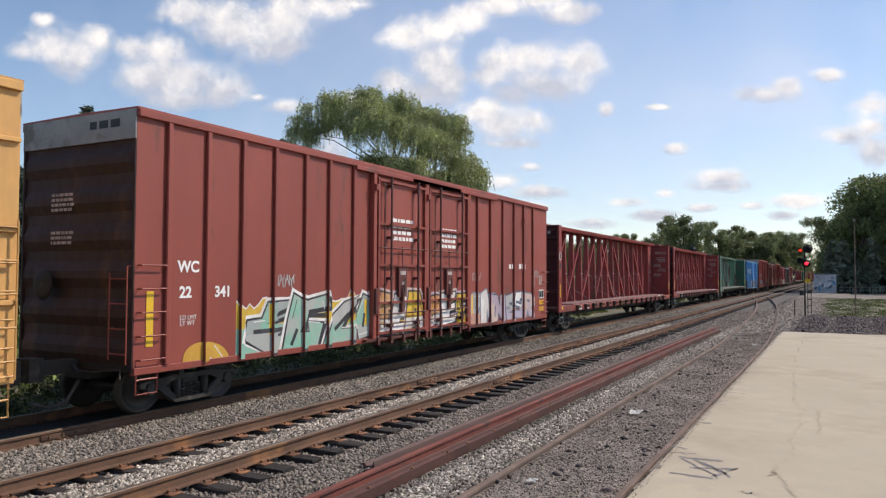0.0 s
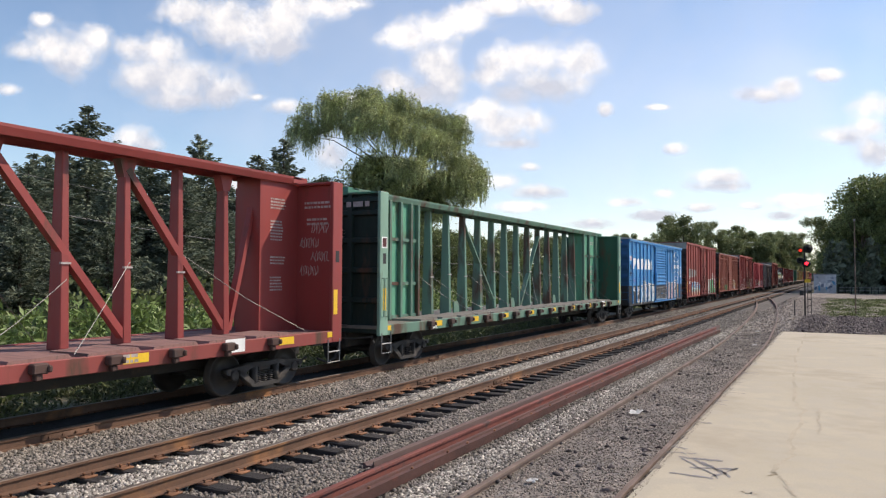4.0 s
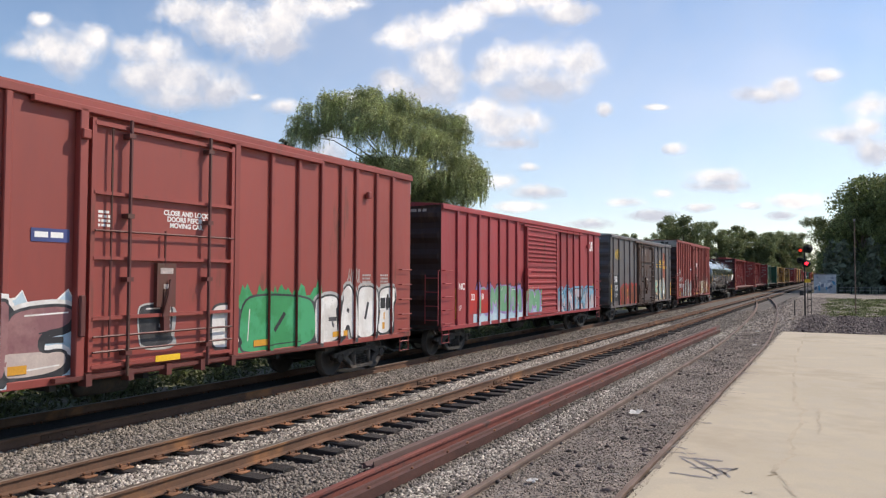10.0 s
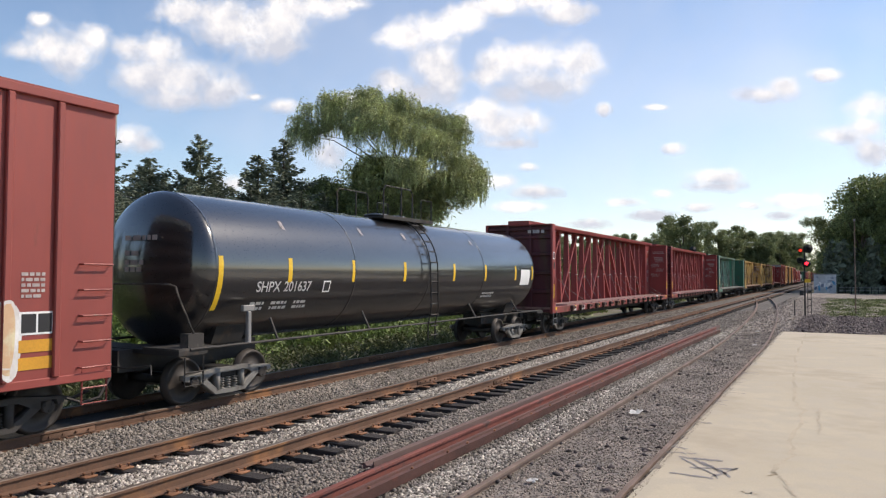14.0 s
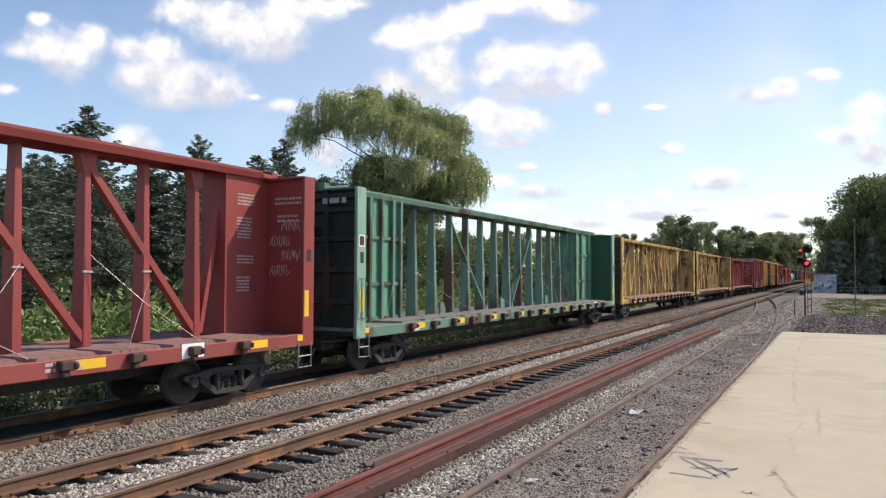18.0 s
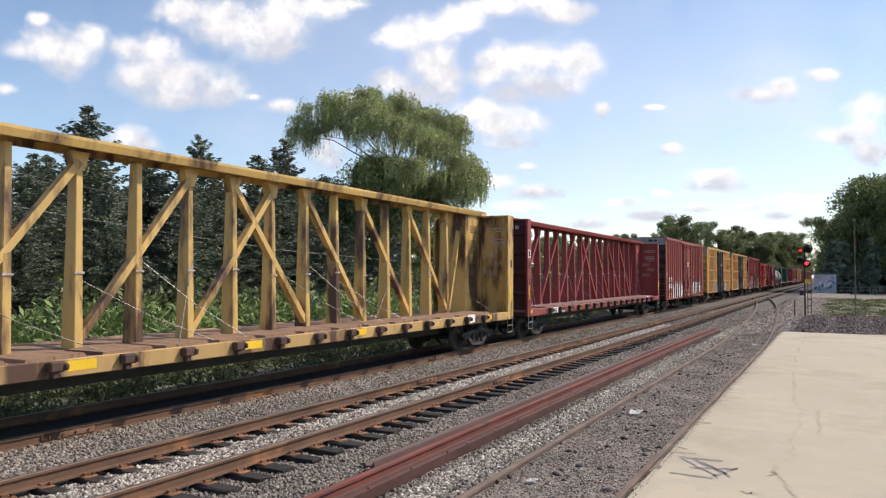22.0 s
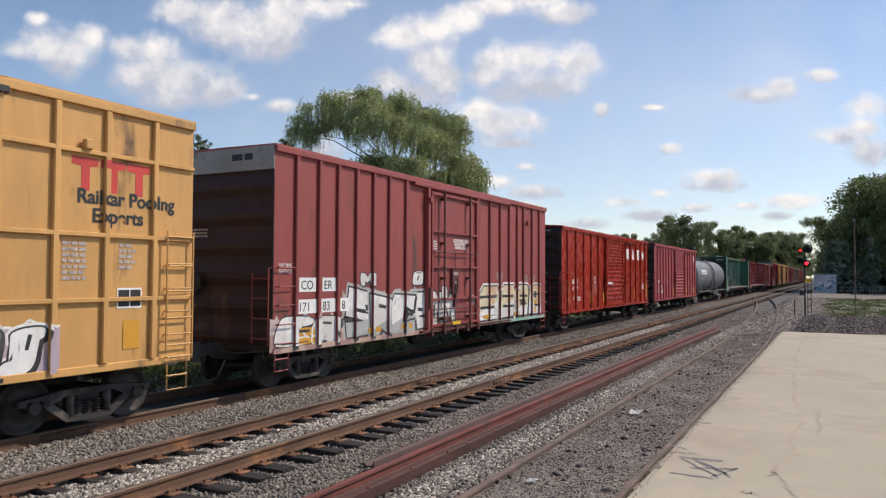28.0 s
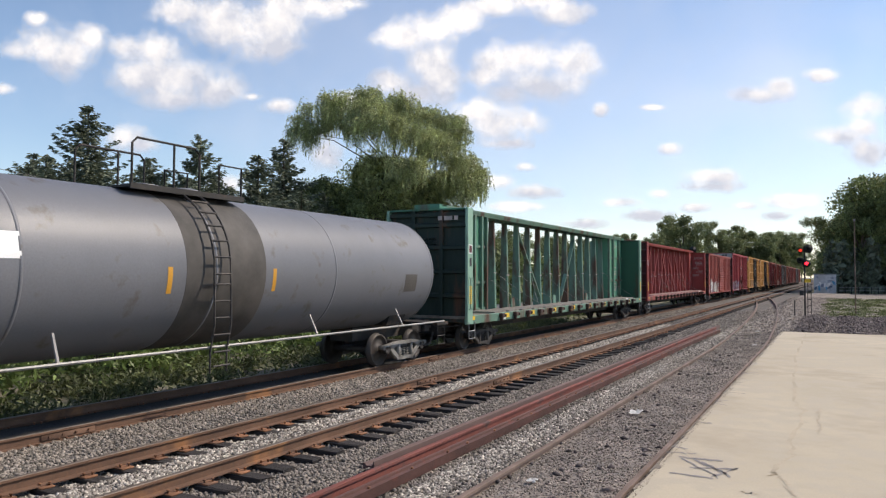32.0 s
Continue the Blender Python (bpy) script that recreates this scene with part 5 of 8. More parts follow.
g = new("ground", strip_mesh("ground", finer([(-2500, 0), (-300, -0.3), (-60, -0.45), (-14.6, -0.42), (-13.9, -0.42), (-2.2, -0.42), (3, -0.4), (60, -0.2), (300, 0), (2500, 0)], 6.0), far_ys, GROUND, 0.03, 1))
tagged(g, "rough grassy ground reaching to the tree line", "ground", "", "structure")
near_ys = [-60, -20] + [k * 0.22 for k in range(0, 200)] + [46 + 2 * k for k in range(40)] + [140, 200, 320, 500, 900]
bed = [(-13.4, -0.50), (-12.75, -0.10), (-12.4, 0.0), (-11.2, 0.012), (-9.8, 0.03), (-9.45, 0.045), (-9.1, 0.02), (-8.9, -0.03), (-8.5, -0.07), (-8.25, -0.07), (-8.0, -0.005), (-7.1, -0.005), (-6.95, -0.07), (-6.55, -0.075), (-6.35, -0.05), (-5.5, -0.03), (-4.6, -0.01), (-4.15, 0.03), (-3.75, 0.075), (-3.66, 0.06)]
b = new("ballast_bed", strip_mesh("ballast_bed", finer(bed, 0.2), near_ys, BALLAST, 0.010, 2))
tagged(b, "grey crushed-stone ballast under the tracks", "ballast", "", "structure")
b = new("cinder_yard", strip_mesh("cinder_yard", finer([(-3.78, -0.02), (-3.7, 0.06), (-3.6, 0.075), (-2.9, 0.085), (-2.2, 0.10), (-1.95, 0.10), (2, 0.06), (8, 0.0), (30, -0.3)], 0.25), [-60, -20] + [k * 0.45 for k in range(0, 120)] + [54 + 3 * k for k in range(22)] + [121, 126], CINDER, 0.0, 3))
tagged(b, "dark cinder and gravel yard round the siding", "gravel", "", "structure")
# Dark strip laid over the ballast to carry the train's shade.
b = new("oily_bed", strip_mesh("oily_bed", [(-13.35, -0.42), (-12.75, -0.075), (-12.4, 0.018), (-11.97, 0.03), (-11.27, 0.035), (-10.57, 0.03)], near_ys, SHADE_BED, 0.006, 6))
tagged(b, "near-black ballast along the rails, the train's shade in its colour", "ballast", "", "structure")
pad = thing("pavement", (0, 0, 0), "pale cracked concrete pad beside the siding", "pavement", "", "structure")
part("slab", bevelled(boxes((-2.0, 14.0, -25.0, 35.0, -0.1, 0.20)), 0.03), CONCRETE, pad)


def crack(points, w, seed):
    rng = random.Random(seed)
    bm = bmesh.new()
    left, right = [], []
    for (x0, y0), (x1, y1) in zip(points, points[1:]):
        for k in range(7):
            t = k / 7
            x, y = x0 + (x1 - x0) * t + rng.uniform(-0.05, 0.05), y0 + (y1 - y0) * t + rng.uniform(-0.05, 0.05)
            ww = w * rng.uniform(0.25, 1.0)
            left.append(bm.verts.new((x - ww, y, 0.2045)))
            right.append(bm.verts.new((x + ww, y + 0.02, 0.2045)))
    for a, b_, c_, d in zip(left, right, right[1:], left[1:]):
        bm.faces.new((a, b_, c_, d))
    return bm


part("crack", crack([(-1.0, 34.2), (-0.98, 24), (-0.83, 19), (-0.7, 15.5), (-0.46, 14.35), (-0.58, 11.8), (-0.49, 11.0), (-0.65, 9.8), (-0.67, 9.5)], 0.04, 3), CRACK, pad, "filled meandering crack")
part("crack", crack([(-0.25, 14.8), (-0.22, 13.5), (-0.24, 12.3)], 0.022, 5), CRACK, pad)
part("crack", crack([(-0.6, 9.6), (-0.48, 9.2), (-0.4, 8.8), (-0.45, 8.2)], 0.022, 6), CRACK, pad)
part("crack", crack([(-0.9, 8.72), (-0.74, 8.69)], 0.03, 7), CRACK, pad)
bm = bmesh.new()
rng = random.Random(8)
scuffs = [(-1.8, 10.0, -1.29, 10.0, 0.05), (-1.64, 9.97, -1.1, 9.3, 0.06), (-1.79, 9.14, -1.27, 9.14, 0.04), (-1.61, 9.5, -1.06, 9.7, 0.05), (-1.75, 9.9, -1.2, 9.15, 0.04), (-1.3, 9.2, -1.06, 9.72, 0.07), (-1.5, 9.85, -1.15, 9.4, 0.04)]
for k in range(46):
    y0 = rng.choice((10.8, 12.6, 14.5, 15.2, 17.5, 19.0, 22.0, 25.0, 29.0)) + rng.gauss(0, 0.6)
    scuffs.append((-1.995, y0, -1.995 + rng.uniform(0.05, 0.3) * rng.choice((0.6, 1.0, 1.5)), y0 + rng.uniform(-0.1, 0.1), rng.uniform(0.008, 0.03) * (1 + (y0 - 10) * 0.04)))
for x0, y0, x1, y1, w in scuffs:
    pts = [(x0 + (x1 - x0) * k / 8 + rng.uniform(-0.02, 0.02), y0 + (y1 - y0) * k / 8 + rng.uniform(-0.03, 0.03)) for k in range(9)]
    row = [(bm.verts.new((x, y - w * rng.uniform(0.3, 1), 0.205)), bm.verts.new((x, y + w * rng.uniform(0.3, 1), 0.205))) for x, y in pts]
    for a, c_ in zip(row, row[1:]):
        bm.faces.new((a[0], c_[0], c_[1], a[1]))
part("scuff_mark", bm, SCUFF, pad, "dark rubber scuff marks")
bm = bmesh.new()
for k in range(70):
    y0, reach = 8.2 + 26.5 * rng.random(), rng.uniform(0.02, 0.07) * (1 + 1.2 * (rng.random() < 0.2))
    long_ = rng.uniform(0.15, 0.7)
    rim = [(-1.998 + reach * max(0.0, math.sin(math.pi * j / 10)) * rng.uniform(0.45, 1.0), y0 + long_ * (j / 10 - 0.5)) for j in range(11)]
    bm.faces.new([bm.verts.new((-1.998, y0 + long_ * 0.5, 0.2046 + 0.00002 * k)), bm.verts.new((-1.998, y0 - long_ * 0.5, 0.2046 + 0.00002 * k))] + [bm.verts.new((x, y, 0.2046 + 0.00002 * k)) for x, y in rim[1:-1]])
bmesh.ops.triangulate(bm, faces=bm.faces[:])
part("edge_grime", bm, GRIME, pad, "cinder grime washed over the edge")
road = new("road", strip_mesh("road", [(-30, -0.30), (-2.0, 0.06), (0, 0.06), (60, 0.0), (200, 0.0)], [118, 121, 124, 127], ASPHALT, 0.0, 4))
tagged(road, "dark asphalt road beyond the yard", "road", "", "structure")

# ---- tracks ----
PROFILE = [(-0.07, 0.0), (0.07, 0.0), (0.07, 0.012), (0.012, 0.032), (0.009, 0.125), (0.036, 0.138), (0.036, 0.17), (0.028, 0.178), (-0.028, 0.178), (-0.036, 0.17), (-0.036, 0.138), (-0.009, 0.125), (-0.012, 0.032), (-0.07, 0.012)]


def rail_mesh(path, z, side, head, roll=0.0):
    """A rail section carried along a path of (x, y)."""
    me = bpy.data.meshes.new("rail")
    bm = bmesh.new()
    rings = []
    cr, sr = math.cos(roll), math.sin(roll)
    for i, (x, y) in enumerate(path):
        a, c_ = path[max(i - 1, 0)], path[min(i + 1, len(path) - 1)]
        d = Vector((c_[0] - a[0], c_[1] - a[1])).normalized()
        nx, ny = d.y, -d.x
        ring = []
        for u, h in PROFILE:
            u2, h2 = u * cr - (h - 0.08) * sr, u * sr + (h - 0.08) * cr + 0.08
            ring.append(bm.verts.new((x + nx * u2, y + ny * u2, z + h2)))
        rings.append(ring)
    n = len(PROFILE)
    for u, w in zip(rings, rings[1:]):
        for k in range(n):
            f = bm.faces.new((u[k], w[k], w[(k + 1) % n], u[(k + 1) % n]))
            f.material_index = 1 if k in (6, 7, 8) else 0
    bm.faces.new(rings[0])
    bm.faces.new(rings[-1][::-1])
    bmesh.ops.recalc_face_normals(bm, faces=bm.faces[:])
    bm.to_mesh(me)
    bm.free()
    me.materials.append(side)
    me.materials.append(head)
    return me


def tie_mesh(seed):
    rng = random.Random(seed)
    bm = bevelled(boxes((-1.3, 1.3, -0.115, 0.115, -0.18, 0.0)), 0.012)
    for v in bm.verts:
        v.co += Vector((rng.uniform(-0.02, 0.02), rng.uniform(-0.012, 0.012), rng.uniform(-0.008, 0.004)))
    return mesh_of("tie", bm, TIE)


bm = bevelled(boxes((-0.19, 0.19, -0.09, 0.09, 0.0, 0.022)), 0.005)
for u, w in ((-0.095, 0.05), (0.095, -0.05), (-0.13, -0.05), (0.13, 0.05)):
    turned(bm, [(0.012, 0.02), (0.012, 0.05), (0.022, 0.052), (0.018, 0.066)], 6, 2, (u, w, 0))
ME_PLATE = mesh_of("tie_plate", bm, PLATE)
ME_TIES = [tie_mesh(k) for k in range(5)]
bm = bmesh.new()
for s in (-1, 1):
    extruded(bm, [(s * 0.012, 0.03), (s * 0.05, 0.04), (s * 0.035, 0.06), (s * 0.03, 0.12), (s * 0.012, 0.125)], 1, -0.45, 0.45)
    for k in range(4):
        turned(bm, [(0.018, s * 0.03), (0.018, s * 0.062)], 6, 0, (0, -0.33 + k * 0.22, 0.085))
ME_JOINT = mesh_of("joint_bar", bm, RAIL_BROWN)


def straight_track(name, x, label, near, lowered, joints):
    t = thing(name, (x, 0, 0), label, "railway track", "", "structure")
    rng = random.Random(int(-x * 10))
    for s in (-1, 1):
        r = piece("rail", rail_mesh([(s * 0.755, y) for y in (-60, 0, 8, 16, 30, 60, 120, 250, 500, 900)], 0.022, RAIL_BROWN, RAIL_TOP), t, "rusty steel rail with a worn head")
        for y in joints:
            piece("joint_bar", ME_JOINT, r, "", (s * 0.755, y + (0.9 if s > 0 else 0), 0.022))
    rest_v, rest_f = [], []
    y = -3.0
    k = 0
    while y < 330:
        yy = y + rng.uniform(-0.03, 0.03)
        if near[0] < y < near[1]:
            m = Matrix.Translation((rng.uniform(-0.06, 0.06), yy, lowered)) @ Matrix.Rotation(rng.uniform(-0.012, 0.012), 4, "Z")
            tie = piece("tie", ME_TIES[k % 5], t, "", m)
            for s in (-1, 1):
                piece("tie_plate", ME_PLATE, tie, "", (s * 0.755, 0, -lowered))
        else:
            i = len(rest_v)
            for dx in (-1.3, 1.3):
                for dy in (-0.11, 0.11):
                    for dz in (-0.15, lowered - 0.035):
                        rest_v.append((dx, yy + dy, dz))
            rest_f += [[i + a for a in q] for q in ((1, 5, 7, 3), (0, 1, 3, 2), (4, 6, 7, 5), (0, 4, 5, 1), (2, 3, 7, 6))]
        y += 0.535
        k += 1
    me = mesh_np("far_ties", rest_v, rest_f, TIE)
    tagged(piece("far_ties", me, t), "", "", "", "stuff")
    return t


straight_track("main_track", T1, "main railway track with rusty rails in ballast", (4, 22), 0.005, (6.4, 18.3, 30.2, 42.1))
straight_track("second_track", T2, "second railway track with dark timber ties", (3, 60), 0.0, (3.1, 15.0, 26.9, 38.8))


def siding_x(y, s):
    base = -2.86 + s * 0.755
    t = max(0.0, y - 28.0)
    return base - 0.03 * t - 0.0006 * t * t


sid = thing("siding_track", (0, 0, 0), "old sunken siding track curving to a switch", "railway track", "", "structure")
for s in (-1, 1):
    piece("rail", rail_mesh([(siding_x(y, s), y) for y in [-50, 0, 6, 10, 14, 18, 22, 26, 30] + [32 + 2.5 * k for k in range(27)]], -0.010, RAIL_OLD, RAIL_OLD), sid, "dull brown half-buried rail")
loose = thing("loose_rail", (0, 0, 0), "rust-brown spare rail lying on its side", "rail", "spare rails")
piece("rail", rail_mesh([(-5.30, 7.9), (-5.32, 15), (-5.30, 24), (-5.16, 33), (-5.04, 38.5)], 0.03, RAIL_RED_TOP, RAIL_RED_TOP, radians(90)), loose)
loose = thing("loose_rail", (0, 0, 0), "red-rusted spare rail standing on its foot", "rail", "spare rails")
piece("rail", rail_mesh([(-5.02, 1.5), (-5.05, 10), (-5.06, 20), (-5.02, 29), (-4.9, 36.5)], 0.0, RAIL_RED, RAIL_RED), loose)
loose = thing("loose_rail", (0, 0, 0), "rusty spare rail on its side with bolts along its shade-darkened web", "rail", "spare rails")
piece("rail", rail_mesh([(-4.72, 1.5), (-4.75, 10), (-4.78, 20), (-4.76, 29), (-4.66, 35.5)], 0.02, RAIL_BOLTED, RAIL_RED, radians(78)), loose)
me_bolt = mesh_of("bolt_head", turned(bmesh.new(), [(0.022, 0), (0.022, 0.022), (0.012, 0.032)], 6, 2), PLATE)
for k in range(26):
    piece("bolt_head", me_bolt, loose, "", (-4.745 - 0.0012 * k, 4.5 + k * 0.86 + 0.12 * (k % 3), 0.108))

# ---- loose stones ----


def stones(name, n, xr, yr, zf, size, material, seed, squash=0.7, label="", category=""):
    rng = np.random.default_rng(seed)
    base = np.array([(1, 0, 0), (-1, 0, 0), (0, 1, 0), (0, -1, 0), (0, 0, 1), (0, 0, -1)], dtype=float)
    tri = np.array([(0, 2, 4), (2, 1, 4), (1, 3, 4), (3, 0, 4), (2, 0, 5), (1, 2, 5), (3, 1, 5), (0, 3, 5)])
    x = rng.uniform(*xr, n)
    y = yr[0] + (yr[1] - yr[0]) * rng.random(n) ** 1.25
    s = rng.uniform(*size, n)
    off = np.abs((y + 3.0 + 0.2675) % 0.535 - 0.2675)
    keep = (np.abs(x - T2 - 1.03) > 0.3) & (np.abs(x - T2 + 0.54) > 0.24) | (off > 0.135) | (rng.random(n) < 0.025)
    x, y, s = x[keep], y[keep], s[keep]
    n = len(x)
    z = zf(x) + s * 0.15
    V = base[None] * (s[:, None, None] * rng.uniform(0.6, 1.2, (n, 6, 1)))
    V[:, :, 2] *= squash
    V += rng.uniform(-0.3, 0.3, (n, 6, 3)) * s[:, None, None]
    a = rng.uniform(0, math.tau, n)
    ca, sa = np.cos(a)[:, None], np.sin(a)[:, None]
    X, Y = V[:, :, 0] * ca - V[:, :, 1] * sa, V[:, :, 0] * sa + V[:, :, 1] * ca
    V = np.stack([X + x[:, None], Y + y[:, None], V[:, :, 2] + z[:, None]], 2)
    F = (tri[None] + (np.arange(n) * 6)[:, None, None]).reshape(-1, 3)
    ob = new(name, mesh_np(name, V.reshape(-1, 3), F, material))
    return tagged(ob, label, category, "", "stuff")


BX, BZ = np.array([q[0] for q in bed]), np.array([q[1] for q in bed])
bed_z = lambda x: np.interp(x, BX, BZ)
stones("ballast_stones", 92000, (-10.45, -3.66), (4.5, 24), bed_z, (0.014, 0.042), STONE, 11, 0.75, "grey crushed ballast stones", "gravel")
stones("crib_stones", 26000, (-8.42, -7.0), (4.0, 40), bed_z, (0.016, 0.042), STONE_PALE, 18, 0.75, "pale crushed stones between the rails", "gravel")
stones("ballast_stones", 34000, (-10.45, -3.66), (22, 60), bed_z, (0.026, 0.055), STONE, 12, 0.75, "grey crushed ballast stones", "gravel")
stones("cinder_chips", 48000, (-3.72, -2.02), (5.5, 36), lambda x: np.interp(x, [-4.5, -4.15, -3.6, -2.2, -1.95], [0.0, 0.03, 0.075, 0.10, 0.10]), (0.006, 0.022), CHIP, 13, 0.6, "dark cinder chips beside the siding", "gravel")
stones("light_chips", 30000, (-4.5, -3.66), (5.5, 45), lambda x: np.interp(x, [-4.5, -4.15, -3.6, -2.2, -1.95], [0.0, 0.03, 0.075, 0.10, 0.10]), (0.014, 0.036), STONE_PALE, 15, 0.6, "pale gravel strip beside the siding", "gravel")
stones("cinder_chips", 16000, (-4.6, 3.0), (35.5, 100), lambda x: np.interp(x, [-4.5, -4.15, -3.6, -2.2, -1.95, 2, 8], [0.0, 0.03, 0.075, 0.10, 0.10, 0.06, 0.0]), (0.02, 0.06), CHIP, 16, 0.6, "dark cinder chips beyond the pad", "gravel")
stones("edge_grit", 2200, (-2.06, -1.9), (7.5, 35), lambda x: np.interp(x, [-2.06, -2.02, -1.98, -1.8], [0.12, 0.18, 0.203, 0.203]), (0.003, 0.010), CHIP, 19, 0.5, "dark grit strewn along the edge of the pad", "gravel")
stones("loose_clods", 150, (-3.6, -2.1), (6, 36), lambda x: 0.09 + 0 * x, (0.03, 0.075), RUBBLE, 17, 0.6, "dark clods among the cinders", "gravel")
stones("rubble_heap", 11000, (-1.9, 9.0), (35.3, 52), lambda x: 0.07 + 0.10 * np.sin(x * 1.7) ** 2, (0.03, 0.09), RUBBLE, 14, 0.7, "dark gravel rubble beyond the pad", "gravel")

# ---- litter ----


def litter(x, y, z, s, seed):
    rng = random.Random(seed)
    bm = bmesh.new()
    grid = [[bm.verts.new((x + (i - 2) * s * 0.3 + rng.uniform(-0.02, 0.02), y + (j - 2) * s * 0.5, z + 0.02 + rng.uniform(0, s * 0.35))) for i in range(5)] for j in range(5)]
    for a, c_ in zip(grid, grid[1:]):
        for k in range(4):
            bm.faces.new((a[k], a[k + 1], c_[k + 1], c_[k]))
    bmesh.ops.solidify(bm, geom=bm.faces[:], thickness=0.004)
    ob = new("crumpled_paper", mesh_of("crumpled_paper", bm, LITTER))
    tagged(ob, "crumpled white paper litter on the cinders", "litter", "litter")


for k, (x, y, s) in enumerate(((-3.15, 13.25, 0.17), (-3.22, 8.3, 0.08), (-2.12, 16.2, 0.07), (-3.62, 20.5, 0.07), (-2.5, 28.5, 0.09), (-3.0, 35.6, 0.12))):
    litter(x, y, 0.09, s, k)

# ---- trees and shrubs ----


def leaf_quads(centres, along, size, wide, rng):
    """Small leaf faces: corners from centres, their long axes and sizes."""
    n = len(centres)
    along = along / np.maximum(np.linalg.norm(along, axis=1, keepdims=True), 1e-6)
    side = np.cross(along, rng.normal(size=(n, 3)))
    side /= np.maximum(np.linalg.norm(side, axis=1, keepdims=True), 1e-6)
    a, b_ = along * (size * 0.5)[:, None], side * (size * wide * 0.5)[:, None]
    V = np.stack([centres - a, centres + b_, centres + a, centres - b_], 1)
    return V.reshape(-1, 3), np.arange(n * 4).reshape(-1, 4)


def limb_bm(paths):
    bm = bmesh.new()
    for pts, radii in paths:
        tube(bm, pts, radii, 7)
    return bm


def willow(at, label):
    """A broad weeping crown: boughs that end in sprays of long hanging strands, with gaps between them."""
    t = thing("willow_tree", at, label, "tree")
    rng = np.random.default_rng(21)
    side, deep = np.array((0.88, 0.47)), np.array((-0.47, 0.88))
    # boughs: across, height of the top, radius, nearer to the railway, number of sprays, length of the strands
    boughs = ((-5.3, 13.4, 0.5, 0.0, 5, 1.2), (-4.6, 14.2, 0.7, 0.0, 7, 2.2), (-3.9, 15.3, 0.8, 0.3, 8, 2.6), (-3.7, 13.4, 0.6, -0.5, 6, 2.0), (-2.9, 15.8, 0.8, 0.0, 9, 2.2), (-2.1, 15.3, 0.8, 0.0, 7, 1.7), (-2.4, 14.0, 0.6, -0.6, 5, 1.2), (-1.1, 16.0, 0.8, 0.0, 8, 2.2), (-0.3, 16.3, 0.9, 0.2, 9, 2.2), (0.7, 16.2, 0.9, 0.3, 9, 2.2),
              (-0.7, 14.6, 0.9, -1.5, 10, 2.4), (0.4, 14.9, 0.8, -2.0, 9, 2.6), (1.2, 13.8, 0.9, -2.6, 10, 3.0), (0.1, 13.3, 0.7, -2.6, 7, 2.0), (1.9, 13.3, 0.7, -2.8, 7, 2.6), (2.3, 15.9, 0.8, 0.3, 8, 1.4), (3.2, 15.4, 0.8, 0.0, 7, 1.3), (4.1, 15.0, 0.7, 0.0, 6, 1.8), (4.8, 14.5, 0.8, -0.6, 8, 2.0), (5.9, 14.7, 0.9, 0.0, 9, 2.2),
              (6.8, 14.2, 0.8, 0.0, 9, 2.4), (7.2, 13.3, 0.6, 0.2, 7, 1.8), (3.2, 13.3, 0.8, -2.4, 9, 2.6), (4.3, 12.8, 0.8, -2.6, 8, 1.8), (5.3, 12.5, 0.8, -1.8, 8, 2.0), (6.3, 12.3, 0.8, -1.0, 8, 2.0), (2.7, 10.5, 0.7, -3.2, 8, 1.6), (4.0, 10.4, 0.8, -3.4, 9, 1.8), (7.0, 11.0, 0.8, -0.8, 8, 2.0), (8.0, 11.2, 0.7, 0.0, 8, 2.2),
              (8.6, 10.3, 0.6, 0.2, 7, 1.8), (7.6, 9.8, 0.8, -0.8, 9, 2.0), (8.4, 9.0, 0.7, -0.3, 7, 1.3), (6.3, 10.0, 0.8, -1.6, 7, 1.5), (1.4, 15.6, 1.4, 2.4, 7, 2.0), (5.0, 13.6, 1.4, 2.4, 8, 2.4), (-2.4, 14.6, 0.8, 1.8, 5, 1.5), (7.0, 10.7, 1.2, 2.2, 8, 2.0))
    boughs = [(u - 0.13 * max(0.0, u - 3.0), z - 0.15, r, front * (1.35 if front < -1 else 1.0), n, hang) for u, z, r, front, n, hang in boughs]
    tips = []
    for u, z, r, front, n, hang in boughs:
        for _ in range(n):
            th, ph = rng.uniform(0, math.tau), np.arccos(rng.uniform(0.1, 1))
            uu, dd = u + r * math.sin(ph) * math.cos(th), front + rng.uniform(-0.5, 0.5) + r * math.sin(ph) * math.sin(th)
            p = side * uu + deep * dd
            way = side * math.cos(th) + deep * math.sin(th)
            tips.append((p[0], p[1], z - r * 0.8 + r * 0.8 * math.cos(ph), way[0], way[1], r, hang))
    paths = [([(0, 0, -0.5), (0.2, 0.1, 2.6), (0.6, 0.4, 6.0), (1.0, 0.5, 9.0)], [0.6, 0.5, 0.42, 0.3])]
    for u, z, r, front, n, hang in boughs[::3]:
        x, y = side * u + deep * front
        paths.append(([(1.0, 0.5, 8.0), (1.4 + x * 0.3, 1.2 + y * 0.3, 8.0 + (z - 8.0) * 0.55), (0.7 + x * 0.65, 0.5 + y * 0.65, 8.0 + (z - 8.0) * 0.86), (x, y, z - 0.7 * r)], [0.12, 0.06, 0.03, 0.012]))
    part("trunk", limb_bm(paths), BARK, t)
    C, A, S = [], [], []
    k = 42
    s = np.linspace(0, 1, k)[None, :]
    for x, y, h, wx, wy, r, hang in tips:
        m = int(rng.integers(12, 25))
        fan = rng.normal(0, 0.55, m)
        ox, oy = wx * np.cos(fan) - wy * np.sin(fan), wx * np.sin(fan) + wy * np.cos(fan)
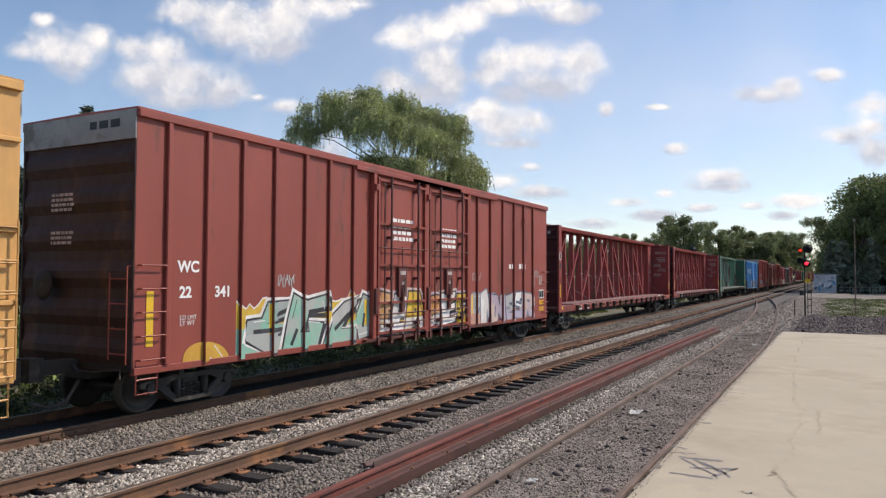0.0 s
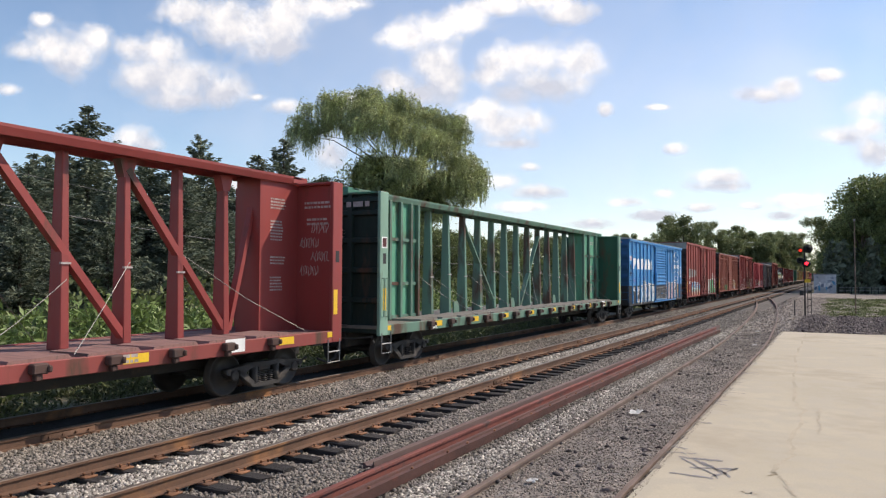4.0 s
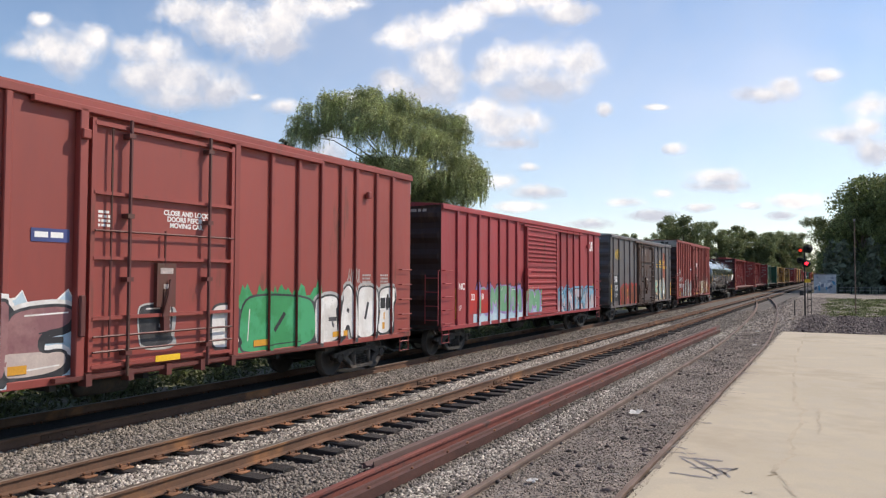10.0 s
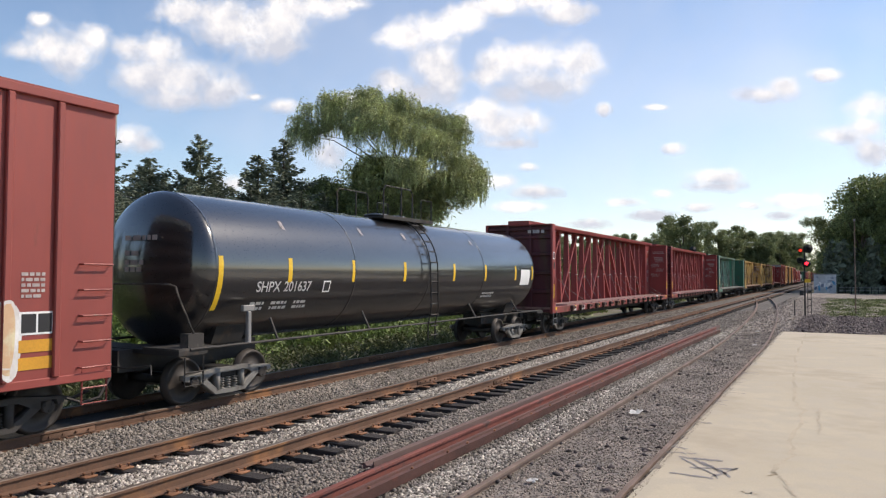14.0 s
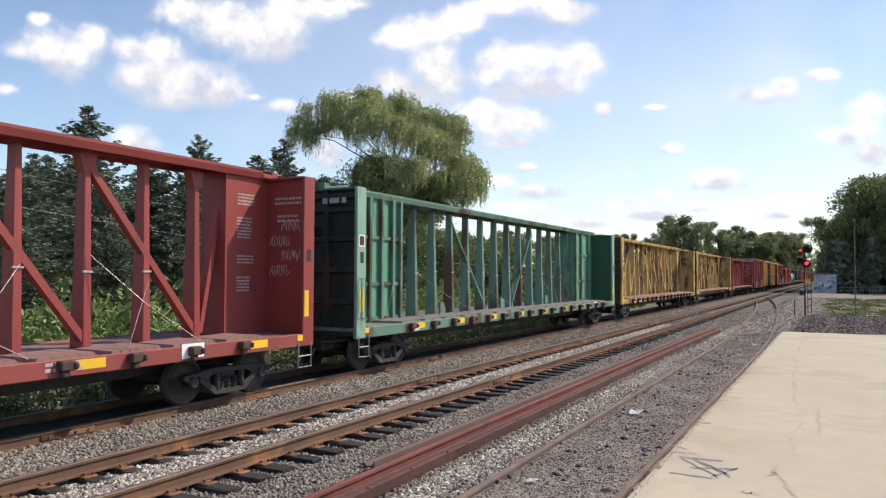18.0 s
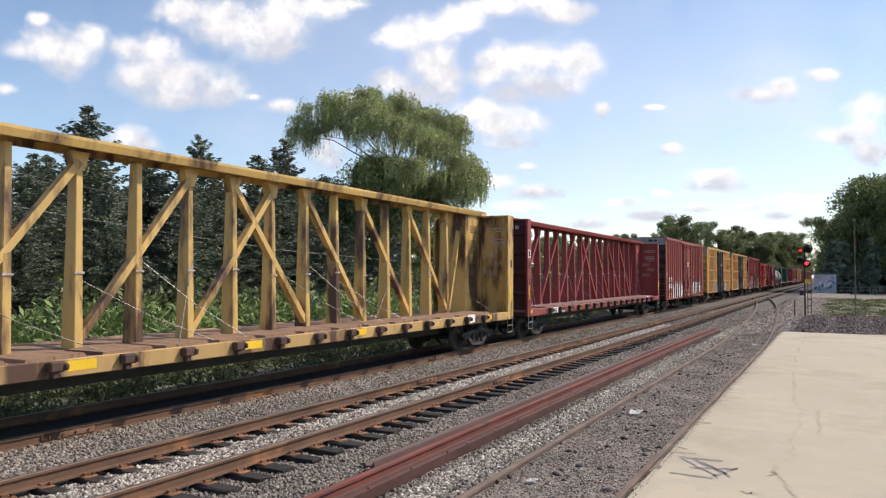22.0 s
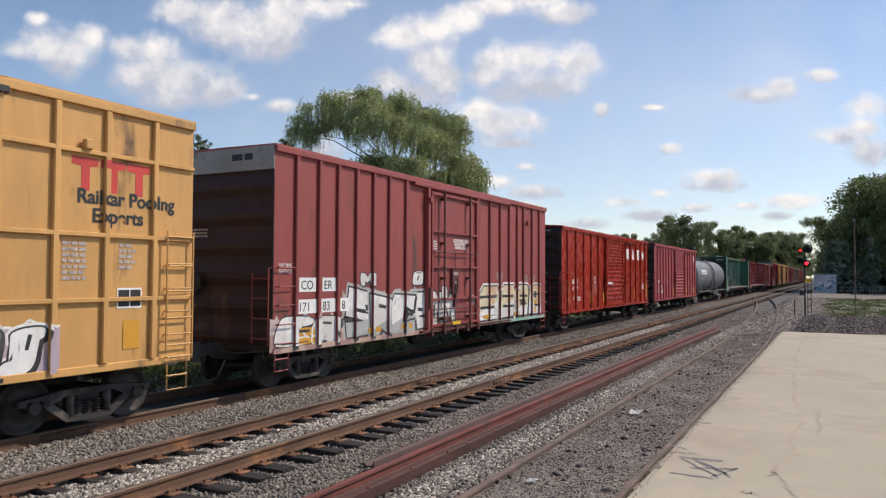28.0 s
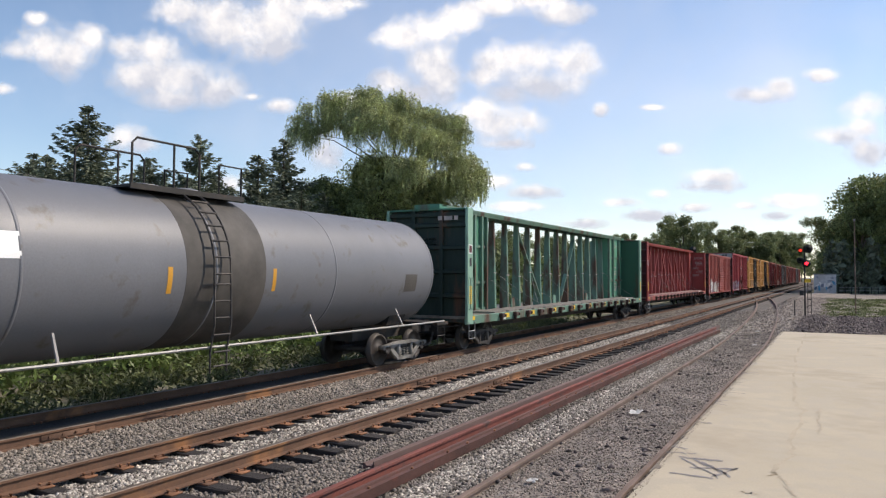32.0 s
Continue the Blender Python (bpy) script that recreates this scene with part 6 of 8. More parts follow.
        reach = (rng.uniform(0.2, 1.0, m) * (0.3 + 0.4 * r))[:, None]
        length = (rng.uniform(0.35, 1.0, m) * hang * rng.uniform(0.45, 1.0))[:, None]
        arch = np.sin(np.minimum(s * 2.6, 1.57))
        wave = 0.05 * np.sin(6 * s + rng.uniform(0, 6, (m, 1)))
        X = x + rng.normal(0, 0.26, (m, 1)) + ox[:, None] * (reach * arch + wave) + rng.normal(0, 0.03, (m, k))
        Y = y + rng.normal(0, 0.26, (m, 1)) + oy[:, None] * (reach * arch + wave) + rng.normal(0, 0.03, (m, k))
        Z = h + rng.normal(0, 0.2, (m, 1)) + 0.28 * np.sin(np.minimum(s * 5.0, 3.14)) - length * s ** 1.5 + rng.normal(0, 0.03, (m, k))
        C.append(np.stack([X, Y, Z], 2).reshape(-1, 3))
        A.append(np.stack([ox[:, None] * (1 - s) + rng.normal(0, 0.32, (m, k)), oy[:, None] * (1 - s) + rng.normal(0, 0.32, (m, k)), 0.3 - 1.4 * s + rng.normal(0, 0.25, (m, k))], 2).reshape(-1, 3))
        S.append(rng.uniform(0.10, 0.21, m * k))
    n = 30000
    d = rng.normal(size=(n, 3))
    d *= (rng.random(n) ** 0.33 / np.linalg.norm(d, axis=1))[:, None]
    d = 0.9 * d[rng.integers(0, 60, n)] + rng.normal(0, 0.13, (n, 3))
    p = side[None] * (2.3 + d[:, :1] * 4.1) + deep[None] * (0.9 + d[:, 1:2] * 2.3)
    C.append(np.concatenate([p, 9.1 + d[:, 2:] * 3.9], 1))
    A.append(rng.normal(size=(n, 3)) + np.array((0, 0, -0.8)))
    S.append(rng.uniform(0.3, 0.5, n))
    V, F = leaf_quads(np.concatenate(C), np.concatenate(A), np.concatenate(S), 0.24, rng)
    piece("crown", mesh_np("crown", V, F, LEAF_WILLOW), t, "drooping grey-green willow foliage")
    return t


def spruce(H, R, seed):
    t = thing("spruce_tree", (0, 0, 0), "dark green spruce tree behind the railway", "tree", "spruces behind the railway")
    rng = np.random.default_rng(seed)
    part("trunk", limb_bm([([(0, 0, -0.5), (0, 0, H * 0.5), (0, 0, H)], [0.2, 0.12, 0.02])]), BARK, t)
    C, A, S = [], [], []
    z = H * 0.04
    while z < H - 0.15:
        f = 1 - z / H
        n = int(4 + 8 * f)
        for k in range(n):
            a = rng.uniform(0, math.tau)
            ln = R * f ** 0.8 * rng.uniform(0.35, 1.25) + 0.08
            m = max(10, int(ln * 48))
            s = rng.random(m) ** 0.8
            drop = ln * (0.46 - 0.78 * f) * s + 0.15 * ln * s ** 3
            spread = 0.12 * ln * (1 - 0.6 * s) + 0.035
            off = rng.normal(0, 1, m) * spread
            C.append(np.stack([np.cos(a) * ln * s - np.sin(a) * off, np.sin(a) * ln * s + np.cos(a) * off, z + drop + rng.normal(0, 0.06, m)], 1))
            sg = np.sign(off)
            A.append(np.stack([np.cos(a) - np.sin(a) * sg * 0.7, np.sin(a) + np.cos(a) * sg * 0.7, rng.normal(-0.15, 0.25, m)], 1))
            S.append(rng.uniform(0.16, 0.32, m))
        z += rng.uniform(0.2, 0.34) * (0.6 + f * 0.6)
    V, F = leaf_quads(np.concatenate(C), np.concatenate(A), np.concatenate(S), 0.34, rng)
    piece("crown", mesh_np("crown", V, F, LEAF_DARK), t)
    return t


def broadleaf(H, R, seed, low=0.12, leaf=(0.25, 0.5), count=15000, group="far woodland trees", foliage=None):
    t = thing("tree", (0, 0, 0), "leafy green broadleaf tree in the woods", "tree", group)
    rng = np.random.default_rng(seed)
    lobes = [(rng.normal(0, 0.36) * R, rng.normal(0, 0.36) * R, H * rng.uniform(low + 0.12, 0.88), R * rng.uniform(0.14, 0.34)) for _ in range(40)]
    paths = [([(0, 0, -0.5), (0, 0.1, H * 0.3), (0.1, 0, H * 0.7)], [0.32, 0.25, 0.1])]
    for x, y, h, r in lobes[:8]:
        paths.append(([(0, 0, h * 0.55), (x * 0.6, y * 0.6, h * 0.85), (x, y, h)], [0.16, 0.09, 0.03]))
    part("trunk", limb_bm(paths), BARK, t)
    m = count // len(lobes)
    C = []
    for x, y, h, r in lobes:
        d = rng.normal(size=(m, 3))
        d /= np.linalg.norm(d, axis=1, keepdims=True)
        q = r * rng.uniform(0.35, 1.3, m)[:, None] * d
        q[:, 2] *= 0.8
        C.append(q + np.array((x, y, min(h, H - r * 0.8))))
    C = np.concatenate(C)
    V, F = leaf_quads(C, rng.normal(size=C.shape) + np.array((0, 0, -0.3)), rng.uniform(*leaf, len(C)), 0.6, rng)
    piece("crown", mesh_np("crown", V, F, foliage or LEAF_WOOD), t)
    return t


def placed(src, x, y, z, k, turn, flat=1.0):
    c_ = copy_thing(src, Matrix.Translation((x, y, z)) @ Matrix.Rotation(turn, 4, "Z"))
    c_.scale = (k * flat, k * flat, k)
    return c_


willow((-30.0, 44.3, 0.0), "large weeping willow tree behind the railway")
SP = [spruce(10.0, 3.9, 31), spruce(10.0, 3.4, 32)]
SP[0].matrix_basis = Matrix.Translation((-30, 21.5, -0.4)) @ Matrix.Diagonal((1.07, 1.07, 1.07, 1))
SP[1].matrix_basis = Matrix.Translation((-30, 28.2, -0.4)) @ Matrix.Diagonal((1.05, 1.05, 1.05, 1))
rng = random.Random(5)
for x, y, h in ((-32, 37.3, 12.0), (-30, 32.7, 10.1), (-32, 26.6, 9.2), (-28, 17.5, 7.3), (-27, 24.5, 7.2), (-28, 30.5, 7.4), (-29, 35.5, 8.2), (-26.5, 20.0, 6.8), (-27, 13.5, 6.6), (-27.5, 9.5, 7.4), (-33, 17.0, 8.4), (-34, 23.5, 8.6),
                (-35, 30.0, 9.0), (-34, 33.5, 8.6), (-31, 40.5, 8.6), (-35, 41, 9.4), (-27.5, 27.3, 6.6), (-28.5, 33.2, 7.2), (-30, 12, 8), (-36, 19.5, 8.8), (-26.3, 16.2, 5.6), (-27.5, 37.8, 6.4), (-36, 26.5, 9.2), (-37, 36.5, 9.6), (-29, 5.0, 8.2), (-30, -1, 8.8), (-31, -8, 9), (-33, 3, 9), (-26, 23, 5.0), (-26.2, 29, 5.2), (-26.6, 34.5, 5.6), (-33, 12, 9), (-35, 15, 9.5), (-38, 24, 9.5), (-38, 31, 9.8), (-33, 44, 9), (-36, 47, 9.5), (-28.5, 26, 7.8), (-29.5, 19.2, 8.0), (-31, 30.4, 8.6), (-34, 38.6, 9.2), (-26.8, 11, 6.0), (-27, 42, 6.5), (-36, 13, 7.6), (-38, 17, 7.9), (-37, 21.8, 8.0), (-39, 20, 8.2), (-36, 24.6, 8.0), (-40, 27, 8.6), (-37, 28.6, 8.2), (-38, 34, 8.6), (-36, 33, 8.2), (-40, 38, 9.0)):
    placed(SP[rng.randrange(2)], x, y, -0.42, h / 10.0, rng.uniform(0, 6.28), rng.uniform(0.95, 1.25))
BL = [broadleaf(18, 6.0, 41), broadleaf(18, 5.2, 42), broadleaf(18, 6.6, 43)]
FAR = [broadleaf(18, 6.0, 44, leaf=(0.3, 0.65), count=12000, foliage=LEAF_FAR), broadleaf(18, 5.4, 45, leaf=(0.3, 0.65), count=12000, foliage=LEAF_FAR)]
for src, (x, y) in zip(BL + FAR, ((6.5, 147), (15, 150), (22, 152), (-40, 229), (-28, 289))):
    src.matrix_basis = Matrix.Translation((x, y, -0.4)) @ Matrix.Diagonal((1.25, 1.25, 1.32, 1))
for x, y, h in ((-44, 236, 22), (-38, 250, 23), (-46, 215, 17), (-50, 200, 16), (-47, 185, 15), (-46, 172, 14), (-48, 160, 12.5), (-45, 148, 11), (-46, 135, 11.5), (-44, 122, 11), (-46, 110, 11), (-43, 98, 10.5), (-44, 88, 10), (-42, 78, 10), (-40, 70, 9.5), (-38, 62, 9.5), (-42, 54, 10), (-32.8, 42.8, 11.6), (-31.2, 43.2, 11.0), (-30.2, 41.5, 9.0), (-26, 50, 6.8), (-29, 57, 7.4), (-31, 66, 7.6), (-25, 55, 6.2), (-33, 76, 8.2), (-30, 84, 8.6), (-27, 63, 7.0), (-24, 72, 7.0),
                (-34, 262, 24), (-32, 276, 24), (-26, 300, 25), (-22, 306, 25), (-18, 314, 26), (-15, 325, 26), (-20, 330, 25), (-22, 290, 22), (-16, 345, 25), (-18, 365, 24), (-16, 400, 24), (-18, 440, 24), (-3, 440, 22), (4, 400, 22), (-5, 480, 18), (-12, 520, 18), (0, 540, 19), (-16, 480, 24), (-8, 560, 19),
                (1.5, 149, 15.5), (4.5, 144, 18), (8.5, 143, 21), (13, 142, 24), (18, 143, 26), (24, 146, 26), (31, 150, 26), (6, 154, 21), (11, 155, 24), (1.5, 166, 16), (3, 185, 19), (2.5, 215, 18), (3, 250, 19), (3, 300, 19), (5, 340, 19), (38, 150, 24), (46, 148, 23), (16, 165, 26), (27, 165, 27)):
    if y > 255 and x < 0:
        h *= 0.87
    placed(FAR[rng.randrange(2)] if x < -5 and y > 80 else BL[rng.randrange(3)], x, y, -0.4, h / 18.0, rng.uniform(0, 6.28), rng.uniform(0.8, 1.0))


def undergrowth(name, n, xr, yr, z, hmax, leaf, material, seed, label, wide=0.5):
    """Shrubs and weeds as many small leaves in clumps."""
    rng = np.random.default_rng(seed)
    m = max(1, n // 90)
    cx, cy = rng.uniform(*xr, m), rng.uniform(*yr, m)
    ch, cr = rng.uniform(0.45, 1.0, m) * hmax, rng.uniform(0.3, 0.9, m)
    i = rng.integers(0, m, n)
    u = rng.random(n)
    C = np.stack([cx[i] + rng.normal(0, 0.5, n) * cr[i] * (1.1 - 0.5 * u), cy[i] + rng.normal(0, 0.5, n) * cr[i] * (1.1 - 0.5 * u), z + ch[i] * u], 1)
    A = rng.normal(0, 0.8, (n, 3)) + np.array((0, 0, 0.4))
    V, F = leaf_quads(C, A, rng.uniform(*leaf, n), wide, rng)
    return tagged(new(name, mesh_np(name, V, F, material)), label, "shrubs", "", "stuff")


undergrowth("shrubs", 62000, (-22.5, -17.0), (4, 60), -0.4, 2.3, (0.12, 0.4), LEAF_BUSH, 51, "bright green sumac and shrubs along the railway", 0.3)
undergrowth("dark_shrubs", 22000, (-25, -20.5), (4, 70), -0.4, 3.0, (0.15, 0.4), LEAF_WOOD, 52, "dark green bushes below the spruces")
undergrowth("weeds", 40000, (-17.4, -13.9), (2, 45), -0.5, 0.7, (0.08, 0.22), LEAF_WEED, 53, "low weeds and grass beside the ballast", 0.3)
undergrowth("weeds", 9000, (-40, -14.3), (45, 200), -0.45, 2.4, (0.3, 0.7), LEAF_WOOD, 54, "green brush along the far railway")
undergrowth("thicket", 46000, (-24, -16.5), (44, 230), -0.45, 5.0, (0.35, 0.75), LEAF_WOOD, 57, "green thicket along the far railway")
undergrowth("thicket", 26000, (-52, -37), (28, 95), -0.45, 6.5, (0.4, 0.9), LEAF_DARK, 58, "dark woodland edge behind the spruces")
lawn = new("lawn", strip_mesh("lawn", [(-0.5, 0.06), (-0.3, 0.088), (2, 0.068), (8, 0.012), (14, -0.04), (30, -0.2)], [53 + 3 * k for k in range(15)], LAWN, 0.0, 7))
tagged(lawn, "patchy mown grass beyond the yard", "grass", "", "structure")
undergrowth("grass_patch", 60000, (-0.6, 12.0), (52, 96), -0.02, 0.16, (0.12, 0.4), GRASS, 55, "mown grass patch beyond the yard", 0.15)
undergrowth("hedge", 52000, (-1, 60), (137, 160), -0.3, 9.5, (0.7, 1.5), LEAF_DARK, 56, "dark hedge below the trees beyond the road")

# ---- signals, hut, pole ----


def signal_head(mast, x, z, lens, r=0.42, lit=True):
    h = part("signal_head", turned(bmesh.new(), [(0.0, 0.28), (0.14, 0.28), (0.16, 0.06), (r, 0.05), (r, 0.02), (0.13, 0.0), (0.13, -0.3), (0.11, -0.3), (0.11, 0.0), (0.0, 0.0)], 24, 1, (x, 0, z)), BLACK_METAL, mast, "round black signal head")
    part("lens", turned(bmesh.new(), [(0.0, -0.012), (0.10, -0.01), (0.10, -0.004)], 16, 1, (x, 0, z)), lens if lit else BLACK_METAL, h)
    return h


sig = thing("railway_signal", (-1.56, 51.8, 0.05), "black railway signal mast showing red lights", "signal", "railway signals")
part("mast", tubes(0.05, [(0, 0.1, -0.2), (0, 0.1, 4.5)], n=10), BLACK_METAL, sig)
part("ladder", tubes(0.02, [(0.16, 0.1, -0.1), (0.16, 0.1, 2.4)], [(0.36, 0.1, -0.1), (0.36, 0.1, 2.4)], *[[(0.16, 0.1, z), (0.36, 0.1, z)] for z in (0.3, 0.7, 1.1, 1.5, 1.9, 2.3)], n=5), BLACK_METAL, sig)
part("relay_box", bevelled(boxes((-0.3, -0.06, 0.0, 0.2, 1.35, 1.65)), 0.02), BLACK_METAL, sig)
part("leg", tubes(0.03, [(-0.6, 0.1, -0.1), (-0.6, 0.1, 1.0)], n=6), BLACK_METAL, sig)
part("number_plate", boxes((0.0, 0.34, -0.02, 0.0, 2.18, 2.40)), REFLECT, sig, "yellow plate")
signal_head(sig, 0.11, 3.39, SIGNAL_RED, 0.26)
signal_head(sig, -0.25, 3.60, BLACK_METAL, 0.2, False)
signal_head(sig, -0.22, 4.22, SIGNAL_RED_DIM, 0.16)
signal_head(sig, 0.22, 4.33, BLACK_METAL, 0.27, False)
part("bracket", tubes(0.03, [(-0.3, 0.1, 4.2), (0.3, 0.1, 4.3)], n=6), BLACK_METAL, sig)
part("bracket", tubes(0.03, [(-0.3, 0.1, 3.55), (0.2, 0.1, 3.4)], n=6), BLACK_METAL, sig)
sig = thing("railway_signal", (-15.2, 94.0, -0.4), "dark railway signal behind the train", "signal", "railway signals")
part("mast", tubes(0.09, [(0, 0.1, 0), (0, 0.1, 6.6)], n=8), BLACK_METAL, sig)
signal_head(sig, 0.0, 6.3, BLACK_METAL, 0.42, False)
hut = thing("relay_hut", (-1.05, 133.0, 0.0), "pale graffiti-covered railway equipment hut", "hut")
part("wall", boxes((-1.6, 1.6, -1.2, 1.2, -0.4, 2.95)), HUT, hut)
part("roof", bevelled(boxes((-1.7, 1.7, -1.3, 1.3, 2.95, 3.1)), 0.03), P_CAP, hut)
part("door", boxes((0.3, 1.2, -1.23, -1.2, 0.0, 2.1)), HUT, hut)
hut_rng = random.Random(3)
for k in range(11):
    cx, cz, w_, h_, lean = -1.35 + 0.26 * k, hut_rng.uniform(0.5, 1.7), hut_rng.uniform(0.2, 0.5), hut_rng.uniform(0.15, 0.45), hut_rng.uniform(-0.3, 0.3)
    bm = bmesh.new()
    bm.faces.new([bm.verts.new((max(-1.58, min(1.58, cx + u * w_ + lean * v)), -1.236 - 0.001 * k, cz + v * h_)) for u, v in ((-0.5, -0.9), (0.4, -1.0), (0.6, 0.2), (0.2, 1.0), (-0.6, 0.7))])
    part("graffiti", bm, (S_NAVY, S_WHITE, S_BLUE, S_WHITE)[k % 4], hut, "sprayed graffiti")
pole = thing("utility_pole", (1.35, 56.2, 0.0), "slim grey pole in the grass beyond the yard", "pole")
part("shaft", tubes([0.042, 0.03], [(0, 0, -0.5), (0, 0, 6.5)], n=8), RAIL_OLD, pole)
part("cap", boxes((-0.07, 0.07, -0.05, 0.05, 6.35, 6.5)), GALV, pole)
fence = thing("fence", (0, 0, 0), "low dark roadside fence before the hedge", "fence")
for k in range(22):
    part("post", boxes((0.8 + k * 0.9, 0.9 + k * 0.9, 131.0, 131.1, -0.3, 1.0)), BLACK_METAL, fence)
for z in (0.45, 0.9):
    part("rail", boxes((0.8, 20.0, 131.02, 131.08, z, z + 0.09)), GALV, fence)
wires = thing("overhead_wires", (0, 0, 0), "thin overhead wires behind the railway", "wire")
for lift, r in ((0.0, 0.013), (1.05, 0.007)):
    part("wire", tubes(r, [(-22.0, y, z + lift) for y, z in ((-10, 7.4), (0, 6.0), (6.5, 5.25), (13.2, 4.64), (19.5, 4.1), (25.7, 3.7), (35, 3.4), (45, 3.35), (58, 3.7))], n=4), CABLE, wires)

# ---- clouds, far off ----


def vapour(name, lo, hi, most, scale, under, top):
    """Cloud vapour: its edge comes from the puffs that the mesh carries, broken up by noise."""
    m = bpy.data.materials.new(name)
    m.use_nodes = True
    nt = m.node_tree
    lk = nt.links.new
    nt.nodes.remove(nt.nodes["Principled BSDF"])
    tc = node(nt, "TexCoord")
    puff = nt.nodes.new("ShaderNodeAttribute")
    puff.attribute_name = "puff"
    nz = node(nt, "TexNoise", Scale=scale, Detail=8.0, Roughness=0.62, Distortion=0.25)
    lk(tc.outputs["Object"], nz.inputs["Vector"])
    lobes = node(nt, "MapRange", From_Min=0.28, From_Max=0.72, To_Min=-0.46, To_Max=0.46)
    lk(nz.outputs["Fac"], lobes.inputs["Value"])
    total = nt.nodes.new("ShaderNodeMath")
    lk(puff.outputs["Fac"], total.inputs[0])
    lk(lobes.outputs[0], total.inputs[1])
    alpha = node(nt, "MapRange", From_Min=lo, From_Max=hi, To_Max=most)
    alpha.interpolation_type = "SMOOTHSTEP"
    lk(total.outputs[0], alpha.inputs["Value"])
    sep = node(nt, "SeparateXYZ")
    lk(tc.outputs["Generated"], sep.inputs[0])
    lift = node(nt, "MapRange", From_Min=0.0, From_Max=1.0, To_Min=-0.2, To_Max=0.75)
    lk(sep.outputs["Z"], lift.inputs["Value"])
    nz2 = node(nt, "TexNoise", Scale=scale * 1.8, Detail=6.0)
    lk(tc.outputs["Object"], nz2.inputs["Vector"])
    both = nt.nodes.new("ShaderNodeMath")
    lk(lift.outputs[0], both.inputs[0])
    lk(nz2.outputs["Fac"], both.inputs[1])
    # Grey below, white above: the clouds' shade goes into their glow.
    tone = node(nt, "MapRange", From_Min=0.55, From_Max=1.0)
    lk(both.outputs[0], tone.inputs["Value"])
    mix = nt.nodes.new("ShaderNodeMix")
    mix.data_type = "RGBA"
    mix.inputs[6].default_value, mix.inputs[7].default_value = under, top
    lk(tone.outputs[0], mix.inputs[0])
    em = node(nt, "Emission", Strength=0.98)
    lk(mix.outputs[2], em.inputs["Color"])
    ms = nt.nodes.new("ShaderNodeMixShader")
    lk(alpha.outputs[0], ms.inputs[0])
    lk(node(nt, "BsdfTransparent").outputs[0], ms.inputs[1])
    lk(em.outputs[0], ms.inputs[2])
    lk(ms.outputs[0], nt.nodes["Material Output"].inputs[0])
    return m


CLOUD = vapour("cloud_vapour", 0.02, 1.12, 0.97, 0.014, (0.55, 0.60, 0.71, 1), (1.0, 1.0, 1.0, 1))
HAZE = vapour("thin_haze", 0.0, 1.0, 0.11, 0.004, (0.80, 0.85, 1.0, 1), (0.82, 0.87, 1.0, 1))
backdrop = thing("backdrop", EYE, "fair-weather cumulus clouds in a blue sky", "sky", "", "structure")
LENS = 784 / math.tan(radians(62.73 / 2))


def cloud(dist, material, name, label, *puffs):
    """One cloud of several puffs: across, down, width and height on the sky as it stands before the eye."""
    P = np.array(puffs, dtype=float) * np.array((1, 1, 1.12, 1.12))
    x0, x1 = (P[:, 0] - P[:, 2] * 0.95).min(), (P[:, 0] + P[:, 2] * 0.95).max()
    y0, y1 = (P[:, 1] - P[:, 3] * 0.95).min(), (P[:, 1] + P[:, 3] * 0.95).max()
    nx, ny = 44, 30
    gx, gy = np.meshgrid(np.linspace(x0, x1, nx), np.linspace(y0, y1, ny))
    r = np.sqrt(((gx[..., None] - P[:, 0]) / (P[:, 2] * 0.5)) ** 2 + ((gy[..., None] - P[:, 1]) / (P[:, 3] * 0.5)) ** 2)
    near = -0.16 * np.log(np.exp(-r / 0.16).sum(-1))
    edge = (np.abs(np.linspace(-1, 1, nx))[None, :] > 0.99) | (np.abs(np.linspace(-1, 1, ny))[:, None] > 0.99)
    fill = np.where(edge, -1.0, np.clip(1.32 - near, -1.0, 1.3))
    way = np.stack([(gx - 784) / LENS, (441 - gy) / LENS, -np.ones_like(gx)], -1).reshape(-1, 3)
    way /= np.linalg.norm(way, axis=1, keepdims=True)
    V = (way @ np.array(VIEW.to_3x3()).T) * dist
    i = (np.arange(ny - 1)[:, None] * nx + np.arange(nx - 1)).ravel()
    me = mesh_np(name, V, np.stack([i, i + 1, i + nx + 1, i + nx], 1), material)
    me.attributes.new("puff", "FLOAT", "POINT").data.foreach_set("value", fill.ravel().astype(np.float32))
    piece(name, me, backdrop, label)


